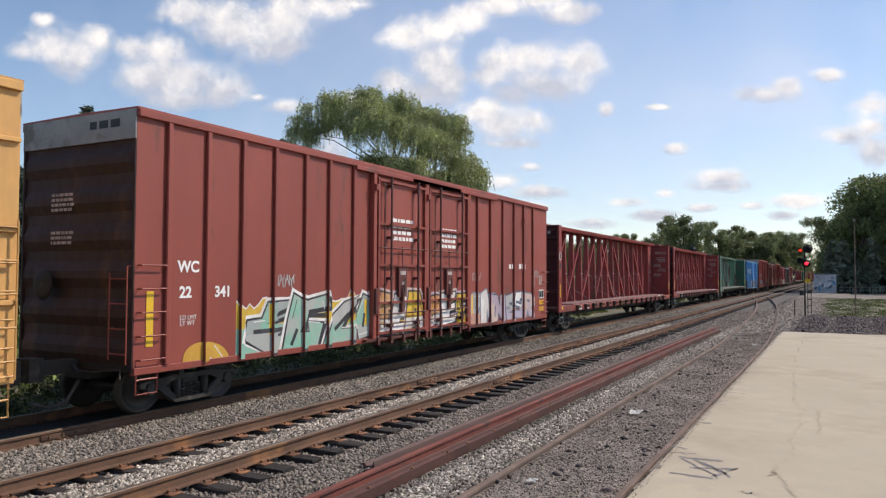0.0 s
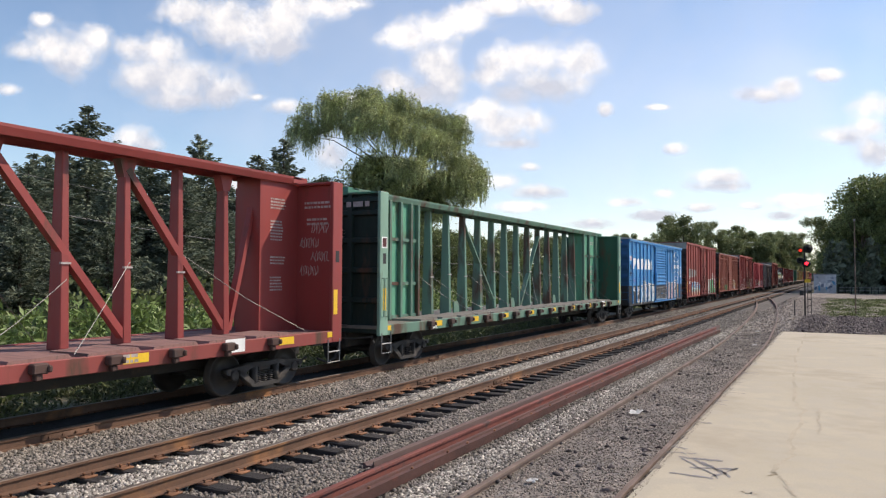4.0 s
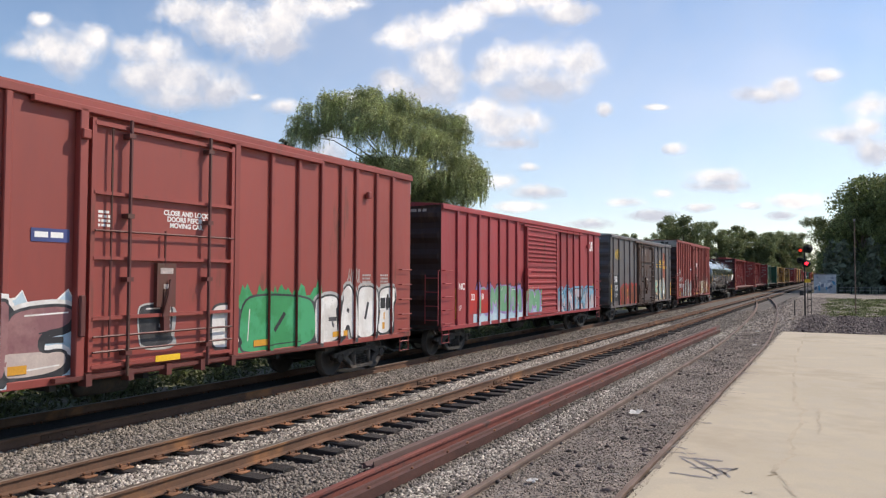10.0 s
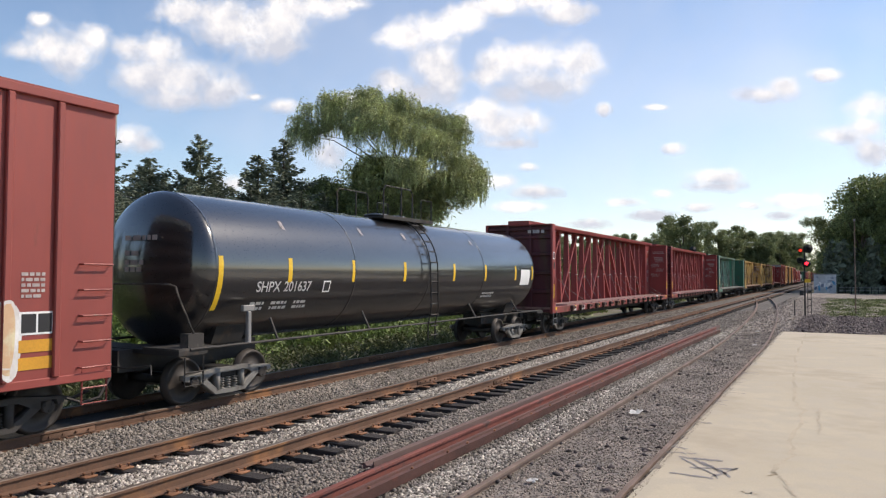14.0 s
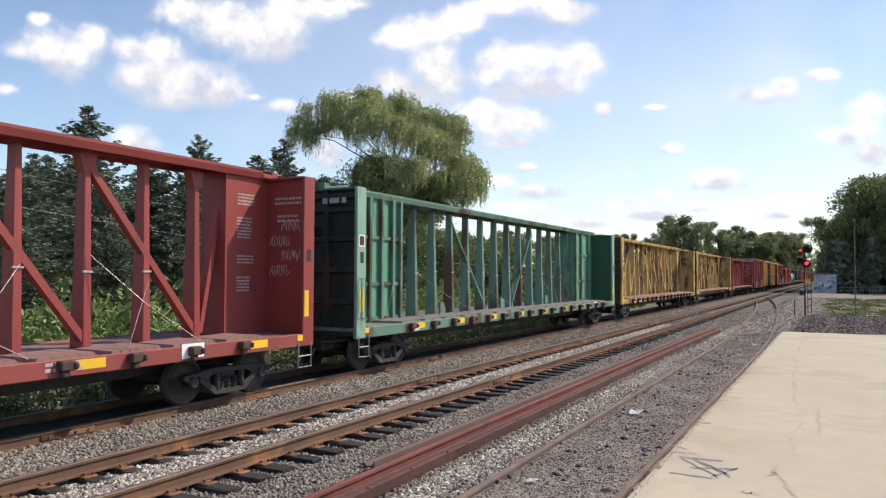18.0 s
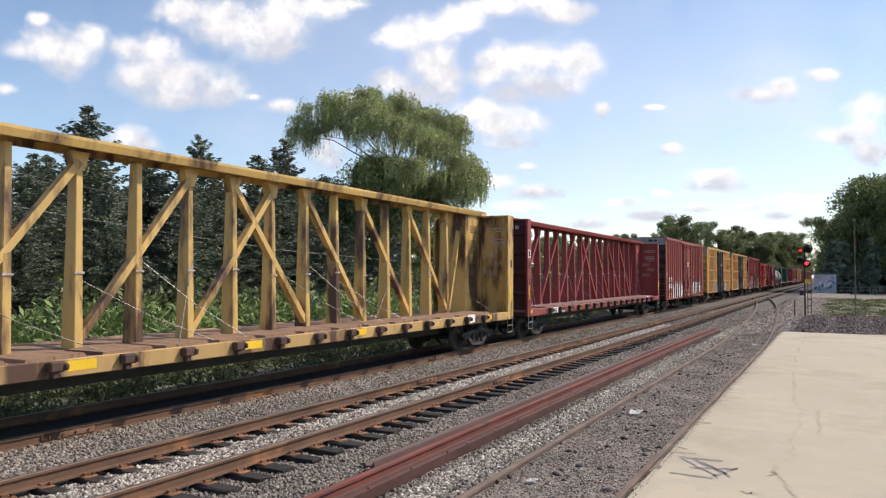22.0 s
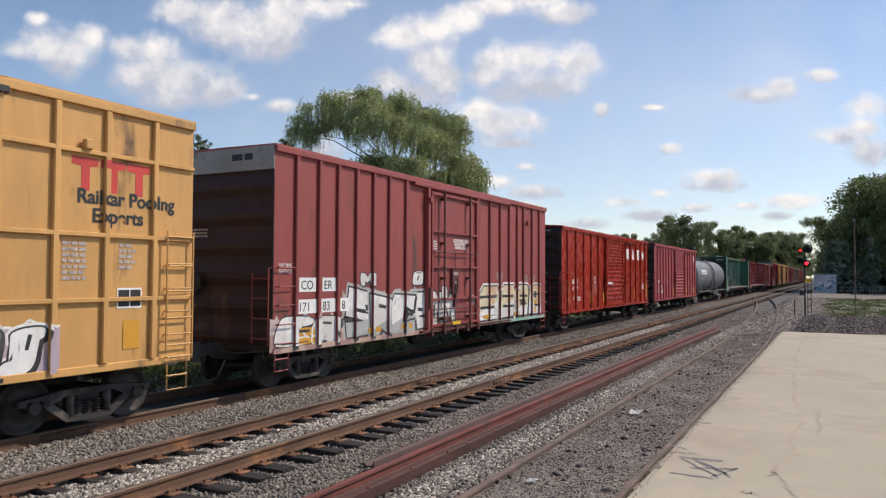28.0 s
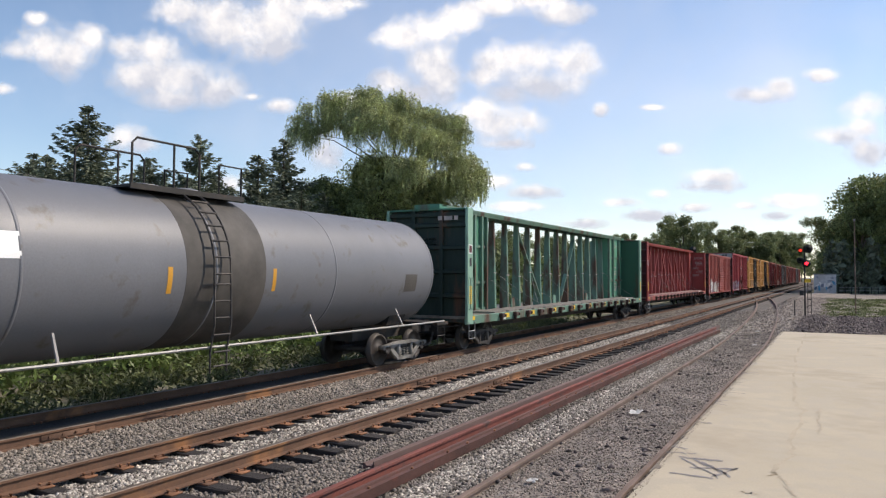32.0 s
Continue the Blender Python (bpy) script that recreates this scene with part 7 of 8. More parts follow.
CLOUDS = (((45, 92, 70, 34), (95, 85, 100, 62), (135, 100, 80, 66), (170, 68, 66, 44), (78, 36, 36, 22)),
          ((232, 84, 74, 44), (292, 88, 92, 70), (262, 136, 110, 62), (322, 140, 130, 80), (388, 165, 96, 52), (330, 176, 150, 36)),
          ((330, 22, 110, 56), (405, 42, 150, 84), (482, 40, 150, 96), (560, 14, 140, 44), (500, 82, 84, 44), (625, 8, 60, 20)),
          ((722, 68, 90, 44), (775, 54, 110, 62), (832, 38, 76, 44), (768, 104, 86, 76), (792, 138, 76, 76), (708, 146, 74, 40), (748, 168, 96, 44)),
          ((885, 106, 84, 54), (950, 102, 110, 54), (1020, 116, 106, 72), (975, 150, 140, 54), (905, 166, 80, 34), (866, 132, 66, 46)),
          ((852, 196, 84, 44), (898, 222, 110, 62), (942, 212, 40, 40), (905, 254, 90, 18)),
          ((890, 12, 110, 34), (1000, 22, 116, 34), (955, 4, 90, 24)),
          ((1390, 154, 50, 34), (1348, 168, 90, 28)),
          ((1470, 133, 64, 22),),
          ((1272, 316, 84, 30), (1275, 330, 112, 20)),
          ((1548, 188, 76, 46), (1496, 242, 100, 32), (1550, 268, 70, 52), (1545, 224, 60, 34)),
          ((1196, 262, 40, 20),), ((940, 296, 40, 16),), ((1072, 195, 26, 22), (1166, 190, 46, 10)),
          ((890, 322, 56, 28), (950, 340, 80, 24)),
          ((1112, 358, 60, 16), (1178, 343, 40, 18), (1158, 382, 90, 18)),
          ((1410, 356, 90, 26), (1385, 382, 50, 14)),
          ((1240, 368, 50, 14), (1330, 364, 46, 14)),
          ((225, 246, 96, 44), (262, 258, 50, 30)),
          ((504, 188, 60, 26), (455, 172, 40, 14)),
          ((415, 328, 66, 34),), ((925, 366, 100, 18), (1040, 396, 90, 18)), ((20, 160, 50, 22),), ((585, 268, 60, 60), (640, 182, 70, 40)))
for k, puffs in enumerate(CLOUDS):
    cloud(1500.0 + 6 * k, CLOUD, "cloud", "", *puffs)
for k, puff in enumerate(((1250, 330, 1250, 420), (1650, 240, 900, 700), (1020, 210, 1100, 480), (900, 40, 1500, 600))):
    cloud(1760.0 + 20 * k, HAZE, "haze", "thin bright haze", puff)

# ---- the train, car by car: y of the leading end at 0 s ----
SPEED = 15.476
TRAIN = []


def at(y):
    return (T1, y, RAIL)


def joined(car, y):
    TRAIN.append((car, y))
    return car


def evenly(*runs):
    return [a + (b - a) * k / (n - 1) for a, b, n in runs for k in range(n)]


COER_POSTS = [0.66, 1.42, 2.1, 2.82, 3.53, 4.24, 5.05, 10.3, 11.13, 11.9, 12.62, 13.2, 14.05, 14.78]


def reporting(car, mark, number, y, z, size=0.28):
    letters(mark, size, WHITE, car, y, z + size * 1.35)
    letters(number, size, WHITE, car, y, z)


def boxed(car, text_, y, z, w, h=0.3, size=0.27):
    """Black figures on a white stencil panel."""
    p = patch(car, y, y + w, z, z + h, WHITE, "stencil_panel")
    letters(text_, size, BLACK_INK, car, y + 0.05, z + 0.05, x=1.488)
    return p


def data_plates(car, L, z=1.25):
    """The black-and-white service panel and small notices near the trailing end."""
    a = L - 1.45
    patch(car, a, a + 0.5, z + 0.28, z + 0.6, WHITE, "service_panel")
    part("service_panel_field", boxes((1.4855, 1.488, a + 0.03, a + 0.24, z + 0.31, z + 0.57), (1.4855, 1.488, a + 0.27, a + 0.47, z + 0.31, z + 0.57)), BLACK_INK, car)
    for y, rows in ((a - 0.75, 6), (a + 0.02, 5)):
        bars(car, y, z + 1.1, rows, 0.34, 0.045, WORN_WHITE)
    for q in (-0.2, 0.04):
        patch(car, a, a + 0.5, z + q, z + q + 0.17, ORANGE, "notice_plate")


def yellow_marks(car, ys, z0=1.15, z1=1.75, w=0.10):
    for y in ys:
        patch(car, y - w / 2, y + w / 2, z0, z1, REFLECT)


def coer(y, pieces, number, L=15.7, paint=None, name_panel=True):
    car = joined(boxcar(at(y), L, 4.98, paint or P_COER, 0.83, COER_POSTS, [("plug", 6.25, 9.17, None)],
                        "faded red steel boxcar with a plug door and graffiti", cap=True, end_ribs=6, peak=0.02, ends=P_ENDSHADE), y)
    if number:
        letters("WORK\nSAFELY", 0.13, WHITE, car, 0.14, 2.52)
        boxed(car, "CO", 0.78, 2.02, 0.56)
        boxed(car, "ER", 1.56, 2.02, 0.5)
        boxed(car, number[:3], 0.70, 1.56, 0.68)
        boxed(car, number[3:5], 1.52, 1.56, 0.52)
        boxed(car, number[5:], 2.22, 1.56, 0.34)
        letters("LD LMT\nLT WT", 0.11, WHITE, car, 0.78, 1.42)
        patch(car, 0.74, 1.34, 0.93, 1.05, ORANGE, "notice_plate")
        patch(car, 0.74, 1.34, 1.09, 1.27, ORANGE, "notice_plate")
    letters("CLOSE AND LOCK\nDOORS BEFORE\nMOVING CAR", 0.115, WHITE, car, 8.12, 3.36, x=1.5415, mid=True, bold=0.004)
    bars(car, 6.42, 3.3, 4, 0.24, 0.04, x=1.5415)
    patch(car, 7.45, 7.95, 0.96, 1.06, REFLECT, x=1.625)
    patch(car, 8.5, 8.85, 1.12, 1.22, RED_INK, "door_sticker", x=1.5415)
    bars(car, 8.9, 1.75, 5, 0.22, 0.035, WORN_WHITE, x=1.5415)
    for y_ in (3.35, 4.85, 9.85, 12.35):
        patch(car, y_, y_ + 0.55, 1.0, 1.12, ORANGE, x=1.492)
    scribble(car, 10.4 + (y % 3), 2.15, 0.5, 0.4, WORN_WHITE, int(y), posts=COER_POSTS)
    bars(car, -1.0, 3.3, 3, 0.7, 0.04, WORN_WHITE, x=-0.05, end=True)
    bars(car, 0.35, 4.72, 1, 0.75, 0.13, BLACK_INK, x=-0.034, end=True)
    data_plates(car, L)
    for args in pieces:
        graffiti(car, *args[:7], COER_POSTS, *args[7:])
    return car


# leading yellow boxcar
def rail_box(y, name_right=True):
    L = 15.85
    posts = evenly((0.9, 5.4, 7)) + [10.6, 11.53, 12.48, 13.32, 14.15, 15.04]
    car = joined(boxcar(at(y), L, 5.0, P_YELLOW, 0.93, posts, [("plug", 6.42, 9.66, P_BLACK)], "yellow steel boxcar with a black plug door and graffiti", cap=True, end_ribs=6, peak=0.02), y)
    for a, b in ((0.0, 6.24), (9.84, L)):
        for z in (1.95, 2.93, 4.16):
            part("side_rail", bevelled(boxes((1.475, 1.54, a, b, z, z + 0.07)), 0.01), P_YELLOW, car)
    letters("CLOSE AND LOCK\nBOTH DOORS BEFORE\nMOVING CAR", 0.15, WHITE, car, 8.0, 3.62, x=1.544)
    bars(car, 6.65, 3.55, 3, 0.25, 0.07, x=1.545)
    patch(car, 6.5, 6.64, 1.25, 1.8, REFLECT, x=1.545)
    patch(car, 9.05, 9.18, 1.25, 1.75, REFLECT, x=1.545)
    part("door_sticker", boxes((1.545, 1.548, 8.15, 8.28, 1.98, 2.12)), RED_INK, car)
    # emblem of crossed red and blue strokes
    bm, bm2 = bmesh.new(), bmesh.new()
    for s in (1, -1):
        for b_, o in ((bm, 0.0), (bm2, 0.14)):
            vs = [b_.verts.new((1.479, 2.32 + q[0] * s * 1.15, 3.64 + q[1] * 0.85)) for q in ((-0.55 + o, 0.6), (-0.38 + o, 0.6), (-0.05, 0.06), (-0.05, -0.06), (-0.38 + o, -0.6), (-0.55 + o, -0.6), (-0.17, 0.0))]
            b_.faces.new(vs if s > 0 else vs[::-1])
    part("emblem", conform(bm, posts), RED_INK, car, "red and blue crossed emblem")
    for v in bm2.verts:
        v.co.x += 0.002
    part("emblem", conform(bm2, posts), NAVY, car)
    letters("next\nload", 0.24, P_BLACK, car, 0.98, 3.72, x=1.481)
    letters("any\nroad", 0.24, P_BLACK, car, 3.2, 3.6, x=1.481)
    letters("FB", 0.26, P_BLACK, car, 1.66, 2.5)
    letters("OX", 0.26, P_BLACK, car, 2.5, 2.5)
    bars(car, 1.7, 2.05, 1, 1.7, 0.24, P_BLACK)
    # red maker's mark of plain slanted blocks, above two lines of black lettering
    bm = bmesh.new()
    for a in (13.57, 14.05, 14.52):
        bm.faces.new([bm.verts.new((1.479, a + u, 3.62 + h)) for u, h in ((0.16, 0.0), (0.30, 0.0), (0.30, 0.36), (0.44, 0.38), (0.44, 0.5), (0.0, 0.5), (0.0, 0.38), (0.16, 0.36))])
    part("maker_mark", conform(bm, posts), RED_INK, car, "red block mark")
    over_posts(letters("Railcar Pooling", 0.30, P_BLACK, car, 14.56, 3.44, x=1.481, mid=True, bold=0.008), posts)
    over_posts(letters("Experts", 0.30, P_BLACK, car, 14.38, 3.16, x=1.481, mid=True, bold=0.008), posts)
    graffiti(car, 10.0, 13.25, 0.98, 1.7, 5, S_WHITE, S_BLACK, posts, int(y), None, "round", 1.479, S_LILAC, S_WHITE)
    part("side_ladder", tubes(0.016, [(1.56, 15.27, 1.05), (1.56, 15.27, 3.1)], [(1.56, 15.82, 0.95), (1.56, 15.82, 3.1)], *[[(1.56, 15.27, q), (1.56, 15.82, q)] for q in (1.2, 1.65, 2.1, 2.55, 3.0)], n=5), P_YELLOW, car, "yellow side ladder")
    graffiti(car, 3.0, 6.2, 1.0, 1.85, 3, S_LILAC, S_SILVER, posts, int(y) + 1, None, "wild")
    patch(car, 14.5, 14.8, 1.2, 1.65, ORANGE, "notice_plate")
    patch(car, 14.38, 14.83, 1.84, 2.16, WHITE, "service_panel")
    part("service_panel_field", boxes((1.4855, 1.488, 14.4, 14.6, 1.87, 2.13), (1.4855, 1.488, 14.62, 14.81, 1.87, 2.13)), BLACK_INK, car)
    bars(car, 14.4, 2.8, 5, 0.3, 0.05, WORN_WHITE)
    bars(car, 13.45, 2.8, 7, 0.4, 0.05, WORN_WHITE)
    return car


rail_box(-9.87)

# sixty-foot red boxcar with double doors
L = 18.92
WC_POSTS = [0.63, 1.5, 2.38, 3.28, 4.23, 5.05, 5.97, 12.64, 13.62, 14.63, 15.6, 16.5, 17.4]
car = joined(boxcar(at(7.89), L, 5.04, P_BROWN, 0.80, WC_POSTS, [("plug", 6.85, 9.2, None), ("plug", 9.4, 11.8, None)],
                    "long red steel boxcar with double plug doors and graffiti", cap=True, peak=0.02, ends=P_ENDSHADE), 7.89)
letters("WC", 0.27, WHITE, car, 0.86, 2.42, bold=0.008)
letters("22", 0.27, WHITE, car, 0.90, 1.98, bold=0.008)
letters("341", 0.27, WHITE, car, 1.70, 1.98, bold=0.008)
letters("LD LMT\nLT WT", 0.11, WHITE, car, 0.92, 1.6)
bars(car, 15.2, 2.62, 1, 0.75, 0.15)
bars(car, 16.1, 2.62, 1, 0.75, 0.17)
bars(car, 7.6, 3.72, 4, 1.0, 0.09, x=1.545)
bars(car, 10.1, 3.62, 4, 1.0, 0.09, x=1.545)
bars(car, 0.35, 4.78, 1, 0.75, 0.13, BLACK_INK, x=-0.034, end=True)
bars(car, -0.6, 3.7, 4, 0.6, 0.05, WORN_WHITE, x=-0.05, end=True)
bars(car, -0.6, 3.05, 3, 0.6, 0.05, WORN_WHITE, x=-0.05, end=True)
yellow_marks(car, (0.3,), 1.2, 2.1, 0.14)
yellow_marks(car, (3.2, 6.5, 12.3, 15.6), 1.2, 1.8)
data_plates(car, L + 0.6)
graffiti(car, 2.45, 6.75, 0.82, 1.92, 4, (S_GREYGREEN, S_MINT, S_SILVER), S_BLACK, WC_POSTS, 101, S_MINT, "wild", 1.479, (S_MINT, S_YELLOW), S_WHITE, own=SHARDS)
graffiti(car, 0.95, 2.0, 0.80, 1.2, 1, S_YELLOW, S_YELLOW, WC_POSTS, 104)
graffiti(car, 6.95, 11.6, 0.9, 1.95, 7, (S_ORANGE, S_WHITE, S_YELLOW, S_LILAC), S_BLACK, [], 102, S_WHITE, "wild", 1.543, None, S_LILAC, S_YELLOW)
graffiti(car, 12.1, 17.3, 0.82, 1.85, 6, (S_SILVER, S_WHITE, S_LILAC), S_NAVY, WC_POSTS, 103, S_PEACH, "wild")


def beam_marks(car, L, mark, number):
    if mark == "IANR":
        patch(car, 2.56, 3.34, 0.9, 1.12, WHITE, "mark_panel", x=1.463)
    letters(mark, 0.25, BLACK_INK if mark == "IANR" else WHITE, car, 2.62 if mark != "TTZX" else 2.26, 0.91, x=1.467, bold=0.008)
    patch(car, 0.03, 0.27, 3.05, 3.33, WHITE, "plate_mark", x=1.471)
    part("plate_mark_field", boxes((1.4745, 1.476, 0.06, 0.24, 3.08, 3.30)), P_REDDARK, car)
    for y in (0.09, L - 0.24):
        part("jacking_slot", bevelled(boxes((1.4705, 1.474, y, y + 0.14, 2.66, 2.92)), 0.001), BLACK_INK, car, "dark slot in the bulkhead post")
    letters(number, 0.25, WHITE, car, 3.74 if mark != "TTZX" else 3.45, 0.91, x=1.466, bold=0.008)
    bars(car, L - 6.0, 1.06, 2, 0.6, 0.05, WORN_WHITE, x=1.466)
    bars(car, -0.9 + 1.3, 4.1, 1, 0.7, 0.13, WORN_WHITE, x=0.02, end=True)
    bars(car, -0.3, 3.5, 3, 0.6, 0.05, WORN_WHITE, x=0.13, end=True)


RED_BEAM = "red steel centre-beam flat car, empty, with open truss"
for y, L, paint, mark, number in ((28.32, 22.75, P_CBRED, "LRS", "710"), (52.63, 22.72, P_CBRED, "IANR", "6797"), (244.22, 22.78, P_CBRED, "LRS", "3710"), (268.5, 22.5, P_CBRED, "LRS", "3722"), (365.34, 22.8, P_CBRED, "IANR", "624"), (539.6, 22.7, P_CBRED, "LRS", "37")):
    car = joined(centrebeam(at(y), L, paint, RED_BEAM, outer=P_REDDARK), y)
    beam_marks(car, L, mark, number)
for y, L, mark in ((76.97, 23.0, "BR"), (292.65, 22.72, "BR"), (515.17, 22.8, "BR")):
    car = joined(centrebeam(at(y), L, P_GREEN, "green weathered centre-beam flat car, empty, with open truss", "green", deck=GREYDECK, trim=P_GREENPALE, outer=P_GREENDARK), y)
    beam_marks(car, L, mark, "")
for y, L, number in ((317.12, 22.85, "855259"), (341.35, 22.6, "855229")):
    car = joined(centrebeam(at(y), L, P_CBYELLOW, "mustard-yellow centre-beam flat car, empty, with open truss", "yellow", deck=TANDECK, outer=P_YELLOWDARK), y)
    beam_marks(car, L, "TTZX", number)

# blue boxcar with a black lower band
BL_POSTS = [0.62, 1.55, 2.48, 3.36, 4.31, 5.29, 10.33, 11.3, 12.3, 13.4, 14.6]
car = joined(boxcar(at(101.8), 15.65, 4.43, P_BLUE, 0.78, BL_POSTS, [("slide", 6.3, 9.55, None)], "blue steel boxcar with black lower band and graffiti", peak=0.13, lower=P_BLACKBAND, roof=P_ROOF, ends=P_BLUESHADE), 101.8)


bm = bmesh.new()
h = 0.62
for y, w, q in ((0.70, 0.88, ((0, 0), (0.5, 0), (0.55, 0.2), (0.95, 0.3), (1, 0.5), (0.88, 0.62), (0, 0.62))), (1.58, 0.88, ((0, 0), (1, 0), (0.82, 0.62), (0.42, 0.62))),
                (2.46, 0.86, ((0, 0), (0.92, 0), (1.05, 0.62), (0.06, 0.62))), (3.56, 0.92, ((0, 0), (1, 0), (0.82, 0.62), (0.42, 0.62))), (4.5, 1.12, ((0, 0), (1, 0), (0.98, 0.62), (0.74, 0.62), (0.52, 0.4), (0.3, 0.62), (0.04, 0.62)))):
    bm.faces.new([bm.verts.new((1.4785, y + a * w, 2.78 + b_)) for a, b_ in q])
bmesh.ops.triangulate(bm, faces=bm.faces[:])
bmesh.ops.recalc_face_normals(bm, faces=bm.faces[:])
part("trade_lettering", conform(bm, BL_POSTS), WHITE, car, "bold white block lettering")
# the globe emblem: curved white lines
runs = []
gy, gz, gr = 13.5, 3.06, 1.02
for k in range(40):
    a, b_ = k * math.tau / 40, (k + 1) * math.tau / 40
    runs.append([(1.4, gy + gr * math.cos(a), gz + gr * math.sin(a)), (1.4, gy + gr * math.cos(b_), gz + gr * math.sin(b_))])
for c0, bow in ((0.78, 0.16), (0.45, 0.12), (-0.45, -0.12), (-0.78, -0.16), (-0.15, 0.0)):
    if bow:
        m = [(gy + gr * math.sqrt(max(0, 1 - c0 ** 2)) * q, gz + gr * c0 - bow * (1 - q * q) * gr) for q in [k / 6 - 1 for k in range(13)]]
        runs += [[(1.4, *u), (1.4, *w)] for u, w in zip(m, m[1:])]
runs += [[(1.4, gy, gz + 0.3), (1.4, gy, gz + gr)], [(1.4, gy, gz - 0.3), (1.4, gy, gz - gr)]]
bm = bmesh.new()
for u, w in runs:
    d = (Vector(w) - Vector(u)).normalized()
    q = Vector((0, -d.z, d.y)) * 0.024
    vs = [bm.verts.new((1.4785, *(Vector(v)[1:]))) for v in (Vector(u) - q, Vector(w) - q + d * 0.01, Vector(w) + q + d * 0.01, Vector(u) + q)]
    bm.faces.new(vs)
for k in range(5):
    a = gy - 0.92 + k * 0.38 + (0.1 if k > 2 else 0)
    bm.faces.new([bm.verts.new((1.4787, a + p_, gz - 0.13 + q_)) for p_, q_ in ((0, 0), (0.3, 0), (0.33, 0.26), (0.03, 0.26))])
bmesh.ops.recalc_face_normals(bm, faces=bm.faces[:])
part("globe_emblem", conform(bm, BL_POSTS), WHITE, car, "white line-drawn globe emblem")
letters("MEC", 0.30, WHITE, car, 0.72, 1.55, bold=0.01)
letters("23210", 0.28, WHITE, car, 1.75, 1.56, bold=0.006)
patch(car, 0.15, 0.55, 3.25, 3.5, WHITE, "flag_sticker")
part("flag_stripe", boxes((1.4855, 1.488, 0.15, 0.55, 3.29, 3.32), (1.4855, 1.488, 0.15, 0.55, 3.36, 3.39), (1.4855, 1.488, 0.3, 0.55, 3.44, 3.47)), RED_INK, car)
graffiti(car, 2.75, 6.2, 0.82, 1.95, 6, (S_ICE, S_WHITE, S_BLUEWHITE, S_WHITE), S_BLACK, BL_POSTS, 111, S_ICE, "wild", 1.479, None, S_WHITE)
scribble(car, 2.85, 0.86, 1.5, 0.4, S_WHITE, 311, r=0.03, posts=BL_POSTS)
scribble(car, 4.4, 0.86, 1.6, 0.4, S_ICE, 312, r=0.03, posts=BL_POSTS)
scribble(car, 0.14, 2.72, 0.36, 0.34, S_BLACK, 313, r=0.014)
scribble(car, 0.16, 2.36, 0.34, 0.34, S_BLACK, 314, r=0.014)
scribble(car, 0.86, 2.0, 0.5, 0.25, S_PURPLE, 315, posts=BL_POSTS)
scribble(car, 1.72, 1.22, 0.55, 0.42, S_WHITE, 316, r=0.018, posts=BL_POSTS)
scribble(car, 1.85, 0.84, 0.6, 0.24, S_WHITE, 317, r=0.02, posts=BL_POSTS)
graffiti(car, 9.75, 13.7, 0.82, 2.0, 7, (S_PEACH, S_LILAC, S_SILVER), S_BLACK, BL_POSTS, 112, S_LILAC, "wild", 1.479, None, S_WHITE)
graffiti(car, 6.5, 9.0, 0.95, 1.7, 3, P_BLACKBAND, S_SILVER, [], 113, None, "wild", 1.588)
yellow_marks(car, (0.72, 13.9, 14.9), 1.2, 1.75)
yellow_marks(car, (0.72,), 1.9, 2.3)
bars(car, 0.2, 4.2, 1, 0.9, 0.1, WORN_WHITE, x=-0.02, end=True)
bars(car, 14.85, 3.0, 6, 0.5, 0.08, S_WHITE)

# red boxcar with a green and white piece
IA_POSTS = [0.66, 1.76, 2.89, 4.06, 5.3, 10.4, 11.55, 12.66, 13.85, 15.1]
car = joined(boxcar(at(119.6), 15.7, 4.98, P_COER, 0.80, IA_POSTS, [("plug", 6.45, 9.4, None)], "faded red boxcar with large green and white graffiti", cap=True, peak=0.02, ends=P_ENDSHADE), 119.6)
tagged_car = car
letters("IATR", 0.28, WHITE, car, 0.93, 2.2, bold=0.006)
letters("20008", 0.26, WHITE, car, 0.86, 1.83, bold=0.004)
patch(car, 0.75, 1.3, 1.15, 1.38, ORANGE, "notice_plate")
graffiti(car, 1.9, 6.05, 0.82, 1.70, 0, S_DUSK, S_MINT, IA_POSTS, 121, None, "wild", 1.479, (S_CORAL, S_SAND, S_SEA, S_BLUE), S_WHITE)
graffiti(car, 1.95, 5.2, 1.36, 1.95, 4, (S_DUSK, S_BLUE), S_WHITE, IA_POSTS, 126, S_SEA, "wild", 1.484)
graffiti(car, 0.9, 4.1, 2.35, 2.95, 4, P_CAP, S_SILVER, IA_POSTS, 122, None, "wild")
graffiti(car, 9.75, 12.15, 0.84, 2.05, 2, S_WHITE, S_BLACK, IA_POSTS, 123, None, "round", 1.479, S_MAGENTA, S_WHITE, S_GREEN, own=WHITE_PAIR)
graffiti(car, 12.0, 15.0, 0.84, 2.1, 2, S_GREEN, S_BLACK, IA_POSTS, 124, None, "round", 1.482, S_MAGENTA, S_WHITE, S_WHITE, own=GREEN_PAIR)
graffiti(car, 14.2, 15.0, 0.84, 1.4, 1, S_ORANGE, S_YELLOW, IA_POSTS, 125)
yellow_marks(car, (0.08, 15.6), 1.1, 2.0, 0.12)
bars(car, 13.2, 2.6, 4, 0.5, 0.08, S_WHITE)
data_plates(car, 15.7)

# russet boxcar with a corrugated door and an upper belt rail
MS_POSTS = [0.63, 1.59, 2.55, 3.51, 4.47, 5.42, 10.55, 11.49, 12.52, 13.4, 14.41, 15.37]
